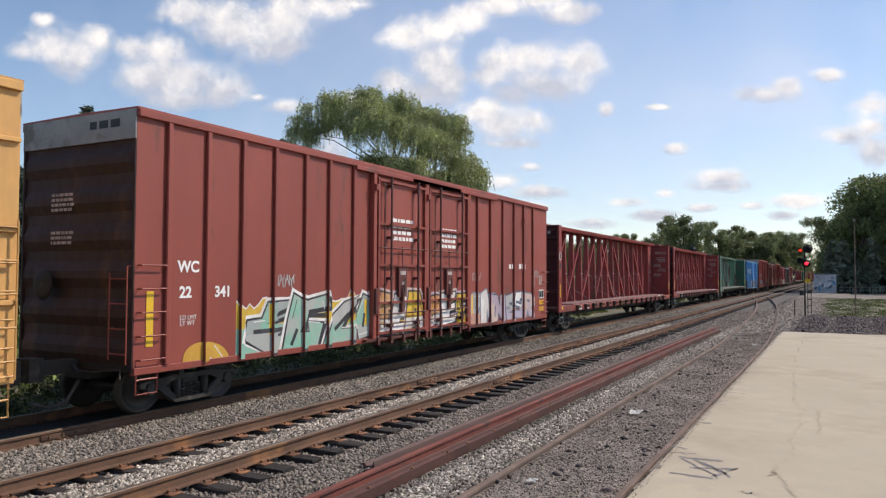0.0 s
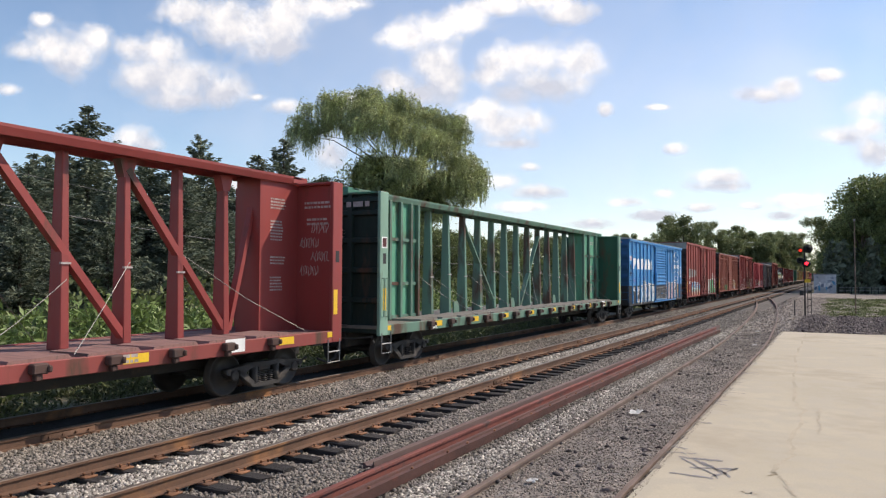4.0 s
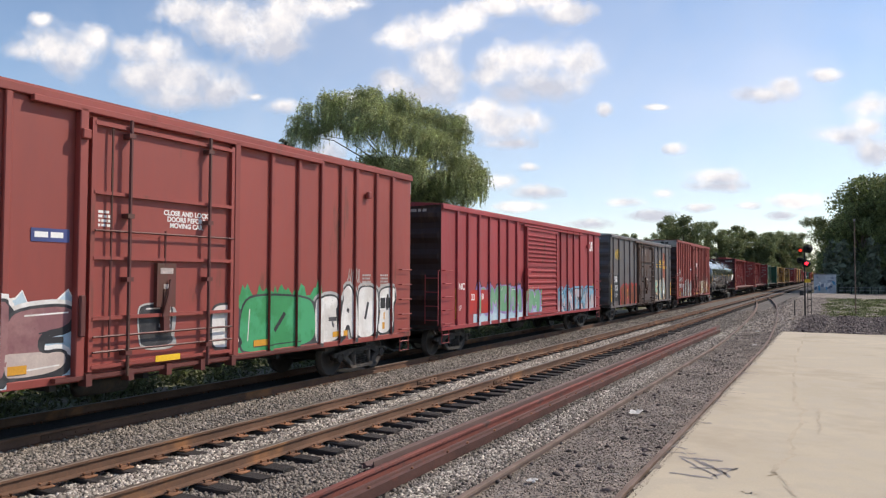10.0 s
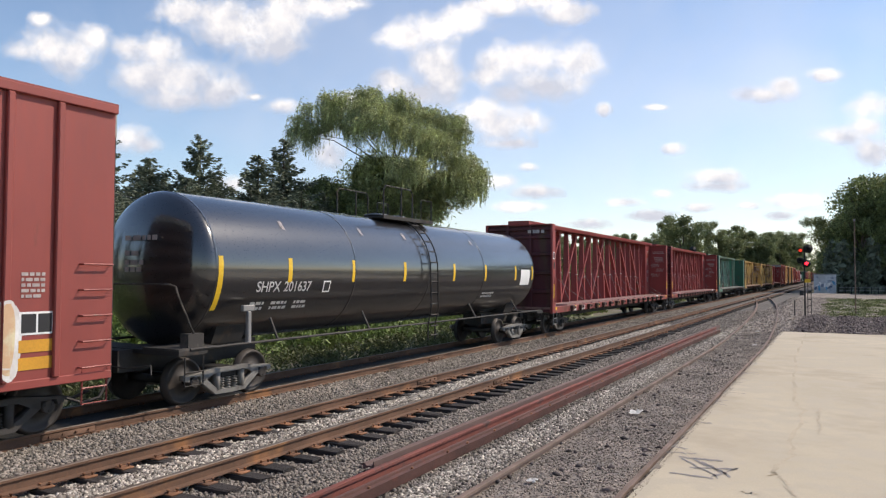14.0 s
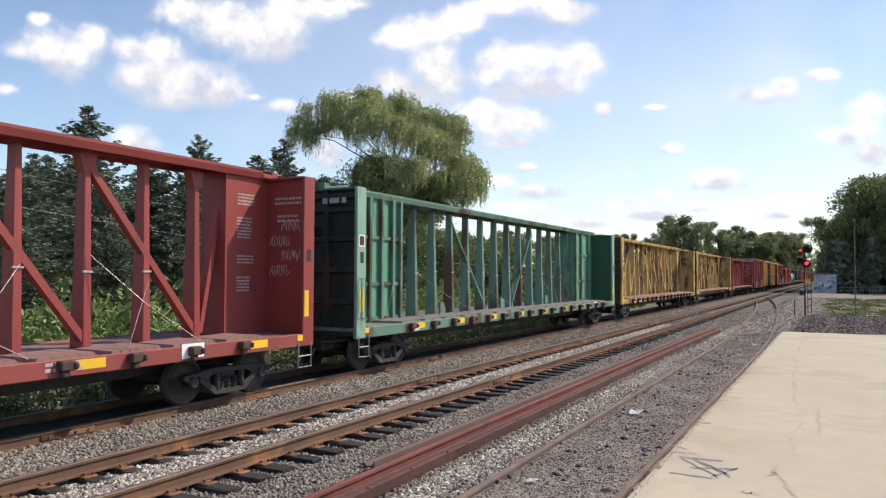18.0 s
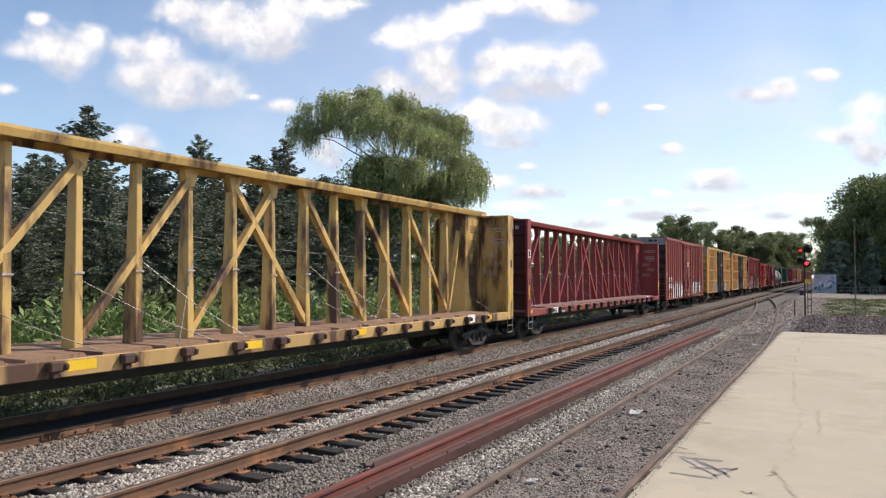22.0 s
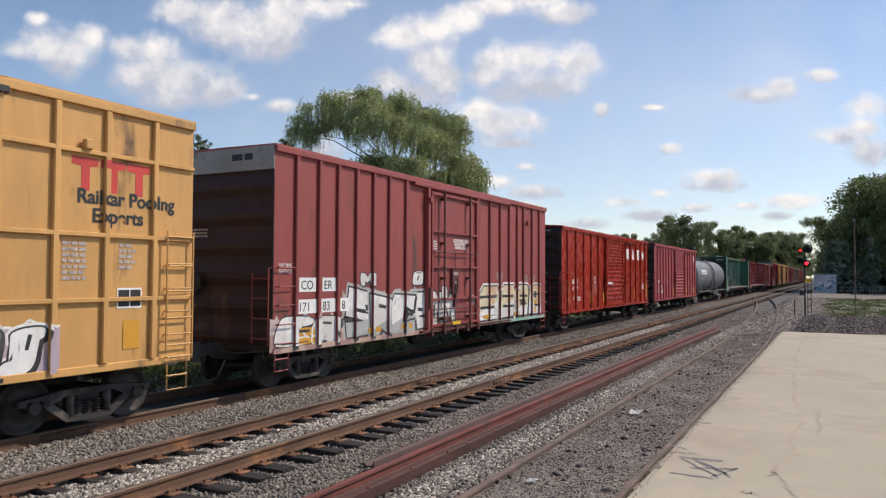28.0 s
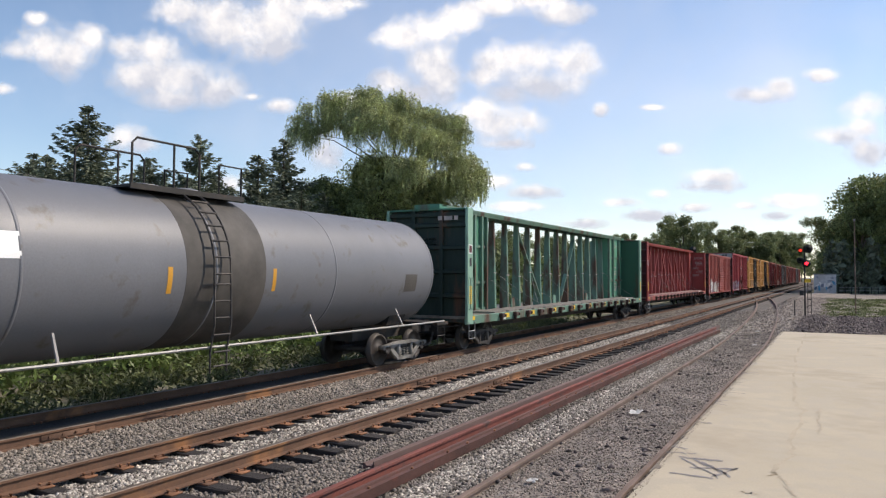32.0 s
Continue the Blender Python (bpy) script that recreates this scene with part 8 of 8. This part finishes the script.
car = joined(boxcar(at(137.63), 15.84, 4.67, P_RUSSET, 0.90, MS_POSTS, [("slide", 6.52, 9.66, None)], "russet boxcar with a corrugated sliding door and a belt rail", peak=0.1, belt=4.14, roof=P_ROOF, ends=P_ENDSHADE), 137.63)
for y, w in ((0.85, "M S"), (2.0, "D R")):
    letters(w, 0.26, WORN_WHITE, car, y, 2.05)
letters("092", 0.26, WORN_WHITE, car, 0.82, 1.65)
letters("094", 0.26, WORN_WHITE, car, 1.95, 1.65)
yellow_marks(car, (0.1,), 1.25, 2.1, 0.14)
yellow_marks(car, (3.0, 5.6, 10.1, 13.2), 1.15, 1.7)
yellow_marks(car, (14.7,), 1.4, 2.1)
graffiti(car, 9.85, 13.1, 1.0, 1.95, 5, S_CREAM, S_ORANGE, MS_POSTS, 131, S_WHITE, "round", 1.479, None, S_WHITE, None, (0, 1, 4, 7, 4))
graffiti(car, 3.6, 5.6, 1.0, 1.6, 3, S_GREEN, S_GREEN, MS_POSTS, 132, None, "wild")
bars(car, 3.6, 2.15, 1, 1.0, 0.2, S_WHITE)

# four red boxcars of one owner
c8 = coer(155.51, [(2.5, 6.0, 0.85, 2.05, 4, (S_MAUVE, S_ROSE, S_MAUVE), S_BLACK, 141, S_BONE, "round", 1.479, S_ICE, S_WHITE), (9.55, 11.75, 0.85, 2.2, 1, S_GREEN, S_BLACK, 142, None, "round", 1.479, S_GREEN, None, None, (7,)), (11.75, 14.9, 0.85, 2.15, 4, S_WHITE, S_BLACK, 143, None, "round", 1.479, None, S_SILVER), (0.7, 2.4, 0.85, 1.5, 2, S_WHITE, S_BLACK, 144, None, "wild")], "171882")
graffiti(c8, 7.2, 7.9, 1.15, 1.95, 1, S_BLACK, S_SILVER, [], 146, None, "round", 1.543)
graffiti(c8, 8.75, 9.35, 1.0, 1.9, 1, S_WHITE, S_BLACK, [], 147, None, "round", 1.543)
patch(c8, 5.42, 6.0, 2.83, 3.02, NAVY, "sticker")
bars(c8, 5.47, 2.89, 1, 0.5, 0.08, WHITE, x=1.486)
c11 = coer(208.45, [(2.1, 5.95, 0.85, 2.0, 3, S_SILVER, S_BLACK, 145, None, "wild", 1.479, None, S_WHITE, None, None, SILVER_SPIKES), (9.9, 14.2, 0.95, 2.1, 6, S_CREAM, S_WHITE, 146, None, "round"), (1.4, 2.6, 0.85, 1.25, 2, S_SILVER, S_BLACK, 147, None, "wild")], "171855")
c19 = coer(390.3, [(2.2, 5.95, 0.85, 1.95, 4, S_WHITE, S_BLACK, 148, None, "round", 1.479, None, S_WHITE, None, None, WHITE_CURVES)], "171877")
c22 = coer(444.49, [(2.5, 6.25, 0.88, 2.0, 4, S_WHITE, S_BLACK, 149, S_SILVER, "wild", 1.479, (S_SAND, S_BONE, S_SAND), S_SILVER), (0.1, 2.3, 0.85, 1.55, 2, S_WHITE, S_BLACK, 150, None, "round", 1.479, (S_SAND, S_LILAC), None, None, (2, 4)), (9.5, 14.9, 0.95, 2.02, 4, S_CREAM, S_BLACK, 151, S_WHITE, "wild", 1.479, None, S_WHITE, None, None, CREAM_BLOCKS)], "171838", 15.5, P_DEEP)
graffiti(c22, 6.35, 7.55, 1.0, 2.05, 2, S_WHITE, S_BLACK, [], 152, S_CREAM, "wild", 1.543)
graffiti(c22, 5.45, 6.0, 2.1, 2.5, 1, S_WHITE, S_BLACK, COER_POSTS, 153, None, "round")
graffiti(c22, 3.0, 3.6, 2.1, 2.45, 1, S_WHITE, S_BLACK, COER_POSTS, 154, None, "round")
part("sill_splash", boxes((1.5005, 1.503, 0.0, 9.6, 0.80, 0.905)), S_SAND, c22, "sprayed sand-coloured sill")
part("sill_splash", boxes((1.5005, 1.503, 9.6, 15.3, 0.80, 0.905)), S_MINT, c22, "sprayed mint-green sill")
graffiti(c19, 10.1, 14.3, 0.95, 2.05, 4, S_WHITE, S_BLACK, COER_POSTS, 155, None, "round", 1.479, None, S_BLACK, None, (3, 7, 6, 4))
part("white_wash", boxes((1.4758, 1.478, 1.9, 6.1, 0.86, 1.25)), S_WHITE, c19, "white sprayed wash")
patch(c19, 10.6, 11.0, 0.98, 1.1, ORANGE, x=1.556)
patch(c19, 12.6, 13.0, 0.98, 1.1, ORANGE, x=1.556)
scribble(c11, 0.78, 2.45, 0.5, 0.5, WHITE, 401, r=0.018, posts=COER_POSTS)
scribble(c11, 2.15, 0.95, 0.35, 0.4, WORN_WHITE, 402, posts=COER_POSTS)
scribble(c11, 9.75, 2.1, 0.4, 0.35, WORN_WHITE, 403, posts=COER_POSTS)
patch(c11, 5.42, 6.0, 2.83, 3.02, NAVY, "sticker")
bars(c11, 5.47, 2.89, 1, 0.5, 0.08, WHITE, x=1.486)
for y0, y1, z0, z1, m_ in ((2.98, 3.33, 1.77, 2.05, S_SILVER), (3.7, 4.06, 1.77, 1.98, S_SILVER), (5.16, 5.86, 1.46, 1.88, S_UMBER)):
    patch(c19, y0, y1, z0, z1, m_, "paint_patch", x=1.479)


def corrugated(y, L, paint, label, mark, number, H=4.43, posts=None):
    posts = posts or evenly((0.74, 5.31, 6), (10.48, 14.9, 5))
    car = joined(boxcar(at(y), L, H, paint, 0.84, posts, [("slide", 6.34, 9.62, None)], label, peak=0.1, ends=P_ENDSHADE), y)
    if mark:
        letters(mark, 0.28, WHITE, car, 0.95, 1.95, bold=0.006)
    if number and number != "3318":
        letters(number[:2], 0.28, WHITE, car, 1.0, 1.58, bold=0.006)
        letters(number[2:], 0.28, WHITE, car, 1.9, 1.58, bold=0.006)
    letters("LD LMT\nLT WT", 0.1, WHITE, car, 0.95 if mark else 1.35, 1.42)
    bars(car, 1.96, 1.42, 2, 0.5, 0.06)
    bars(car, 0.3, 4.2, 1, 0.8, 0.1, WORN_WHITE, x=-0.02, end=True)
    return car, posts


def trade_mark(car, y, z, h):
    """A trade mark of three plain white strokes."""
    bm = bmesh.new()
    t = h * 0.22
    for pts in (((0.1, 0), (0.62, 0), (0.62, t), (0.22, t), (0.22, h - t), (0.55, h - t), (0.55, h), (0.1, h), (0, h * 0.85), (0, h * 0.12)),
                ((0.62, 0), (0.85, 0), (1.05, h), (0.82, h)), ((1.0, 0), (1.2, 0), (1.2, h), (1.0, h))):
        bm.faces.new([bm.verts.new((1.479 + 0.0012 * len(bm.faces), y + a * 0.58, z + b_)) for a, b_ in pts])
    bmesh.ops.triangulate(bm, faces=bm.faces[:])
    bmesh.ops.recalc_face_normals(bm, faces=bm.faces[:])
    part("trade_mark", bm, WHITE, car, "white trade mark")


SN = [0.95, 1.67, 2.44, 3.24, 4.04, 4.76, 5.55, 10.25, 11.1, 11.94, 12.79, 14.05, 14.96]
car, ps = corrugated(172.95, 15.9, P_PINK, "rose-red boxcar with a corrugated sliding door and blue graffiti", "SNC", "3318", 4.41, SN)
trade_mark(car, 14.05, 3.52, 0.44)
graffiti(car, 2.3, 5.95, 0.84, 2.12, 0, S_GRASS, S_PURPLE, ps, 160, None, "round", 1.479, (S_ICE, S_PURPLE), S_BLACK)
graffiti(car, 2.3, 6.0, 1.12, 2.12, 4, S_GRASS, S_PURPLE, ps, 161, None, "round", 1.482, None, None, None, (0, 3, 7, 6), bold=0.035)
graffiti(car, 10.0, 14.7, 0.86, 1.9, 5, S_PINKBLUE, S_BLACK, ps, 162, S_PINKBLUE, "wild", 1.479, (S_PINKBLUE, S_BLUE), S_BLUE)
graffiti(car, 6.45, 7.6, 0.95, 1.95, 1, S_GRASS, S_PURPLE, [], 163, S_ICE, "round", 1.588, (S_ICE, S_GRASS))
yellow_marks(car, (0.93, 14.85), 1.1, 2.0)
part("red_panel", boxes((1.4895, 1.491, 1.74, 2.38, 1.19, 1.93), (1.4895, 1.491, 2.5, 3.18, 1.19, 1.93)), S_RED, car)
for p_ in (letters("33", 0.27, WHITE, car, 1.9, 1.62, x=1.493, bold=0.006), letters("18", 0.27, WHITE, car, 2.55, 1.62, x=1.493, bold=0.006)):
    tagged(p_, "white stencilled figures")

# dark grey boxcar
GR_POSTS = [0.45, 1.55, 2.67, 3.83, 4.87, 10.08, 11.18, 12.3, 13.51, 14.69]
car = joined(boxcar(at(190.86), 15.33, 4.46, P_GREY, 0.80, GR_POSTS, [("plug", 5.73, 9.36, P_GREYDOOR)], "dark grey rusty boxcar with a plug door and graffiti", peak=0.1, roof=P_ROOF), 190.86)
patch(car, 0.55, 1.45, 1.1, 2.45, P_BLACK, "black_panel")
letters("SLR", 0.40, WHITE, car, 0.66, 2.08, x=1.488, bold=0.012, wide=0.9)
letters("115", 0.40, WHITE, car, 0.74, 1.64, x=1.488, bold=0.012, wide=0.9)
letters("LD LMT\nLT WT", 0.12, WHITE, car, 0.82, 1.40, x=1.488)
letters("CLOSE AND LOCK\nDOORS BEFORE\nMOVING CAR", 0.13, WORN_WHITE, car, 6.7, 3.82, x=1.545)
graffiti(car, 1.85, 5.65, 0.86, 1.95, 4, S_UMBER, S_RED, GR_POSTS, 171, None, "round", 1.479, None, None, own=RED_SLABS, bold=0.085)
scribble(car, 0.85, 3.2, 0.7, 0.6, S_YELLOW, 501, r=0.02, posts=GR_POSTS)
scribble(car, 2.1, 1.0, 0.4, 0.7, S_SILVER, 502, posts=GR_POSTS)
graffiti(car, 10.0, 13.4, 0.85, 2.3, 3, S_GREYGREEN, S_CREAM, GR_POSTS, 172, S_BLACK, "round")
part("rust_panel", boxes((1.478, 1.481, 12.25, 13.35, 1.7, 3.9)), P_RUSSET, car, "rusty primer panel")
bm = boxes(*[(1.4785, 1.4815, 10.7, 13.0, z, z + 0.07) for z in (2.95, 3.1)])
part("gold_stripe", bm, S_YELLOW, car)
bars(car, 11.3, 3.22, 1, 1.9, 0.19, S_YELLOW, x=1.484)
bars(car, 12.3, 2.87, 1, 1.7, 0.19, S_YELLOW, x=1.484)
yellow_marks(car, (0.1, 15.2), 1.1, 1.95, 0.12)
yellow_marks(car, (3.3, 5.3, 10.2, 12.1), 1.2, 1.7)
bars(car, 0.2, 4.2, 1, 0.8, 0.12, WORN_WHITE, x=-0.02, end=True)
patch(car, 12.55, 12.95, 1.25, 1.5, WHITE, "service_panel")

# black tank car
car = joined(tankcar(at(225.35), 17.75, P_TANKBLACK, "glossy black tank car with white stencils"), 225.35)
for y in (1.02, 2.95, 5.2, 7.5, 10.3, 12.5, 15.0, 16.6):
    on_tank(car, y, y + 0.12, 1.72 if y < 2 else 2.22, 2.72, REFLECT)
wrapped(letters("SHPX", 0.29, WHITE, car, 2.05, 2.04, bold=0.004))
wrapped(letters("201637", 0.29, WHITE, car, 2.85, 2.04, bold=0.004))
for y, w in ((2.0, 0.4), (2.6, 0.5), (3.3, 0.45), (12.6, 0.9)):
    wrapped(bars(car, y, 1.78, 2, w, 0.06))
on_tank(car, 4.15, 4.4, 2.0, 2.25, WHITE, name="plate_mark")
on_tank(car, 15.55, 16.4, 2.05, 2.6, WHITE, name="placard_board")
on_tank(car, 4.18, 4.37, 2.03, 2.22, BLACK_INK, 1.463, name="plate_field")
for z, w in ((3.0, 0.85), (2.72, 0.45), (2.55, 0.5), (2.42, 0.45)):
    bars(car, -0.3, z, 1, w, 0.09, WORN_WHITE, x=0.415, end=True)
for y, z in ((3.0, 3.3), (5.9, 3.32), (7.9, 3.3), (12.0, 3.3)):
    wrapped(scribble(car, y, z, 0.1, 0.22, WORN_WHITE, int(y * 10), r=0.005))

# yellow boxcars
rail_box(408.56)
rail_box(426.52)

# bright red boxcar
LR = [0.68, 1.81, 2.94, 4.07, 5.22, 10.3, 11.45, 12.65, 13.78, 14.9]
car, ps = corrugated(461.95, 15.68, P_BRIGHT, "bright red boxcar with a corrugated sliding door and white block letters", "", "", 4.43, LR)
for w_, y_, z_ in (("LR", 1.33, 2.04), ("S", 1.98, 2.04), ("49", 1.36, 1.74), ("76", 1.96, 1.74)):
    letters(w_, 0.27, WHITE, car, y_, z_, bold=0.008)
bm = bmesh.new()
for y, q in ((10.68, ((0, 0.1), (0.1, 0), (0.36, 0), (0.46, 0.1), (0.46, 0.46), (0.36, 0.56), (0.1, 0.56), (0, 0.46))), (11.87, ((0, 0), (0.48, 0), (0.32, 0.56), (0.16, 0.56))),
             (13.04, ((0.08, 0), (0.46, 0), (0.54, 0.56), (0, 0.56))), (14.17, ((0.0, 0.28), (0.28, 0), (0.56, 0.28), (0.28, 0.56)))):
    bm.faces.new([bm.verts.new((1.4785, y + a, 3.30 + b_)) for a, b_ in q])
bmesh.ops.triangulate(bm, faces=bm.faces[:])
bmesh.ops.recalc_face_normals(bm, faces=bm.faces[:])
part("trade_lettering", bm, WHITE, car, "bold white block marks")
yellow_marks(car, (0.85, 15.25), 1.17, 2.08, 0.14)
yellow_marks(car, (4.0, 6.15, 12.3), 1.15, 1.65)
patch(car, 4.61, 4.87, 2.06, 2.33, WHITE, "plate_mark")
part("plate_mark_field", boxes((1.4855, 1.488, 4.64, 4.84, 2.09, 2.30)), P_BRIGHT, car)
part("repair_patch", boxes((1.477, 1.479, 4.44, 5.02, 1.55, 2.02)), P_COER, car)
bars(car, 14.2, 1.9, 5, 0.5, 0.04)
patch(car, 6.5, 7.4, 1.98, 2.08, WHITE, "door_stencil", x=1.586)

# rose-red boxcar
car, ps = corrugated(479.6, 15.67, P_PINK, "rose-red boxcar with a corrugated sliding door and a white mark", "SNC", "31751", 4.43)
trade_mark(car, 14.05, 3.52, 0.44)
yellow_marks(car, (0.72,), 1.1, 2.1, 0.12)
yellow_marks(car, (3.5, 6.2, 11.2, 14.3, 14.8), 1.1, 1.7)
patch(car, 3.85, 4.1, 1.95, 2.2, WHITE, "plate_mark")
part("plate_mark_field", boxes((1.4855, 1.488, 3.88, 4.07, 1.98, 2.17)), P_PINK, car)
patch(car, 12.95, 13.3, 1.35, 1.6, WHITE, "service_panel")
part("service_panel_field", boxes((1.4855, 1.488, 12.97, 13.12, 1.38, 1.57), (1.4855, 1.488, 13.14, 13.28, 1.38, 1.57)), BLACK_INK, car)
bars(car, 13.8, 1.65, 6, 0.4, 0.05, WORN_WHITE)

# grey tank car
car = joined(tankcar(at(495.9), 18.0, P_TANKGREY, "grey tank car with a sooty band below its hatch", 1.46, 2.45, (8.3, 10.3)), 495.9)
bm = bmesh.new()
for k in range(6):
    w = 0.43
    q = ((0, 0.09), (w, 0.09), (w, 0.15), (0.13, 0.15), (0.13, 0.29), (w, 0.29), (w, 0.35), (0, 0.35)) if k % 2 else ((0, 0.09), (0.13, 0.09), (0.13, 0.29), (w - 0.11, 0.29), (w - 0.11, 0.09), (w, 0.09), (w, 0.35), (0, 0.35))
    bm.faces.new([bm.verts.new((1.4655 * math.cos(b_ * 1.02), 2.42 + k * 0.51 + a, 2.45 + 1.4655 * math.sin(b_ * 1.02))) for a, b_ in q])
bmesh.ops.triangulate(bm, faces=bm.faces[:])
bmesh.ops.recalc_face_normals(bm, faces=bm.faces[:])
part("trade_lettering", bm, WHITE, car, "white block lettering")
wrapped(bars(car, 2.42, 2.08, 1, 2.0, 0.18, WORN_WHITE), 1.46, 2.45)
for y in (1.1, 4.2, 7.9, 10.5):
    on_tank(car, y, y + 0.1, 2.05, 2.5, ORANGE, 1.46, 2.45)
on_tank(car, 15.6, 16.2, 1.95, 2.4, P_SOOT, 1.46, 2.45, "placard_board")

# scattered tags
for c_, rows in ((TRAIN[1][0], ((12.3, 2.2, 0.6, 0.3, WORN_WHITE), (17.6, 2.3, 0.4, 0.3, WORN_WHITE), (3.4, 2.1, 0.5, 0.3, S_SILVER))), (tagged_car, ((14.7, 2.0, 0.6, 0.35, WHITE), (3.0, 2.6, 0.6, 0.4, WHITE), (14.9, 1.3, 0.4, 0.3, WORN_WHITE)))):
    for j, (y_, z_, w_, h_, m_) in enumerate(rows):
        scribble(c_, y_, z_, w_, h_, m_, j + int(y_ * 10))

# the far end of the train
far_car, ps = corrugated(564.2, 15.7, P_COER, "distant red boxcar with pale graffiti", "SNC", "3100")
graffiti(far_car, 0.5, 6.0, 0.86, 1.9, 5, S_WHITE, S_SILVER, ps, 181)
coer(581.9, [(0.6, 6.0, 0.85, 2.0, 4, S_BLUEWHITE, S_WHITE, 182, None, "wild")], "", 15.7, P_PINK)
rail_box(599.7)
rail_box(617.7)
for k, y in enumerate((635.7, 653.6, 671.5, 689.4, 707.3, 725.2, 743.1, 761.0)):
    coer(y, [(1.0, 6.0, 0.85, 1.9, 3, (S_SILVER, S_WHITE, S_LILAC)[k % 3], S_BLACK, 190 + k, None, "round")] if k < 4 else [], "", 15.7, (P_DEEP, P_COER, P_GREY, P_RUSSET)[k % 4])


def motions():
    walk(backdrop, [(t, pose(*EYE, 0, 0, 0.42 * t / 32.0)) for t in (0.0, 16.0, 32.0)])
    for car, y in TRAIN:
        walk(car, [(t, Matrix.Translation((T1, y - SPEED * t, RAIL))) for t in (0.0, 8.0, 16.0, 24.0, 32.0)])
    spin = SPEED / WHEEL_R / FPS
    for s, sets in WHEELSETS.items():
        rows = [(k / FPS, Matrix.Translation((0, s * 0.88, WHEEL_R)) @ Matrix.Rotation(spin * k, 4, "X")) for k in range(int(32 * FPS) + 1)]
        walk(sets[0], rows)
        act, slot = sets[0].animation_data.action, sets[0].animation_data.action_slot
        for w in sets[1:]:
            w.rotation_mode = "QUATERNION"
            w.animation_data_create().action = act
            w.animation_data.action_slot = slot


motions()
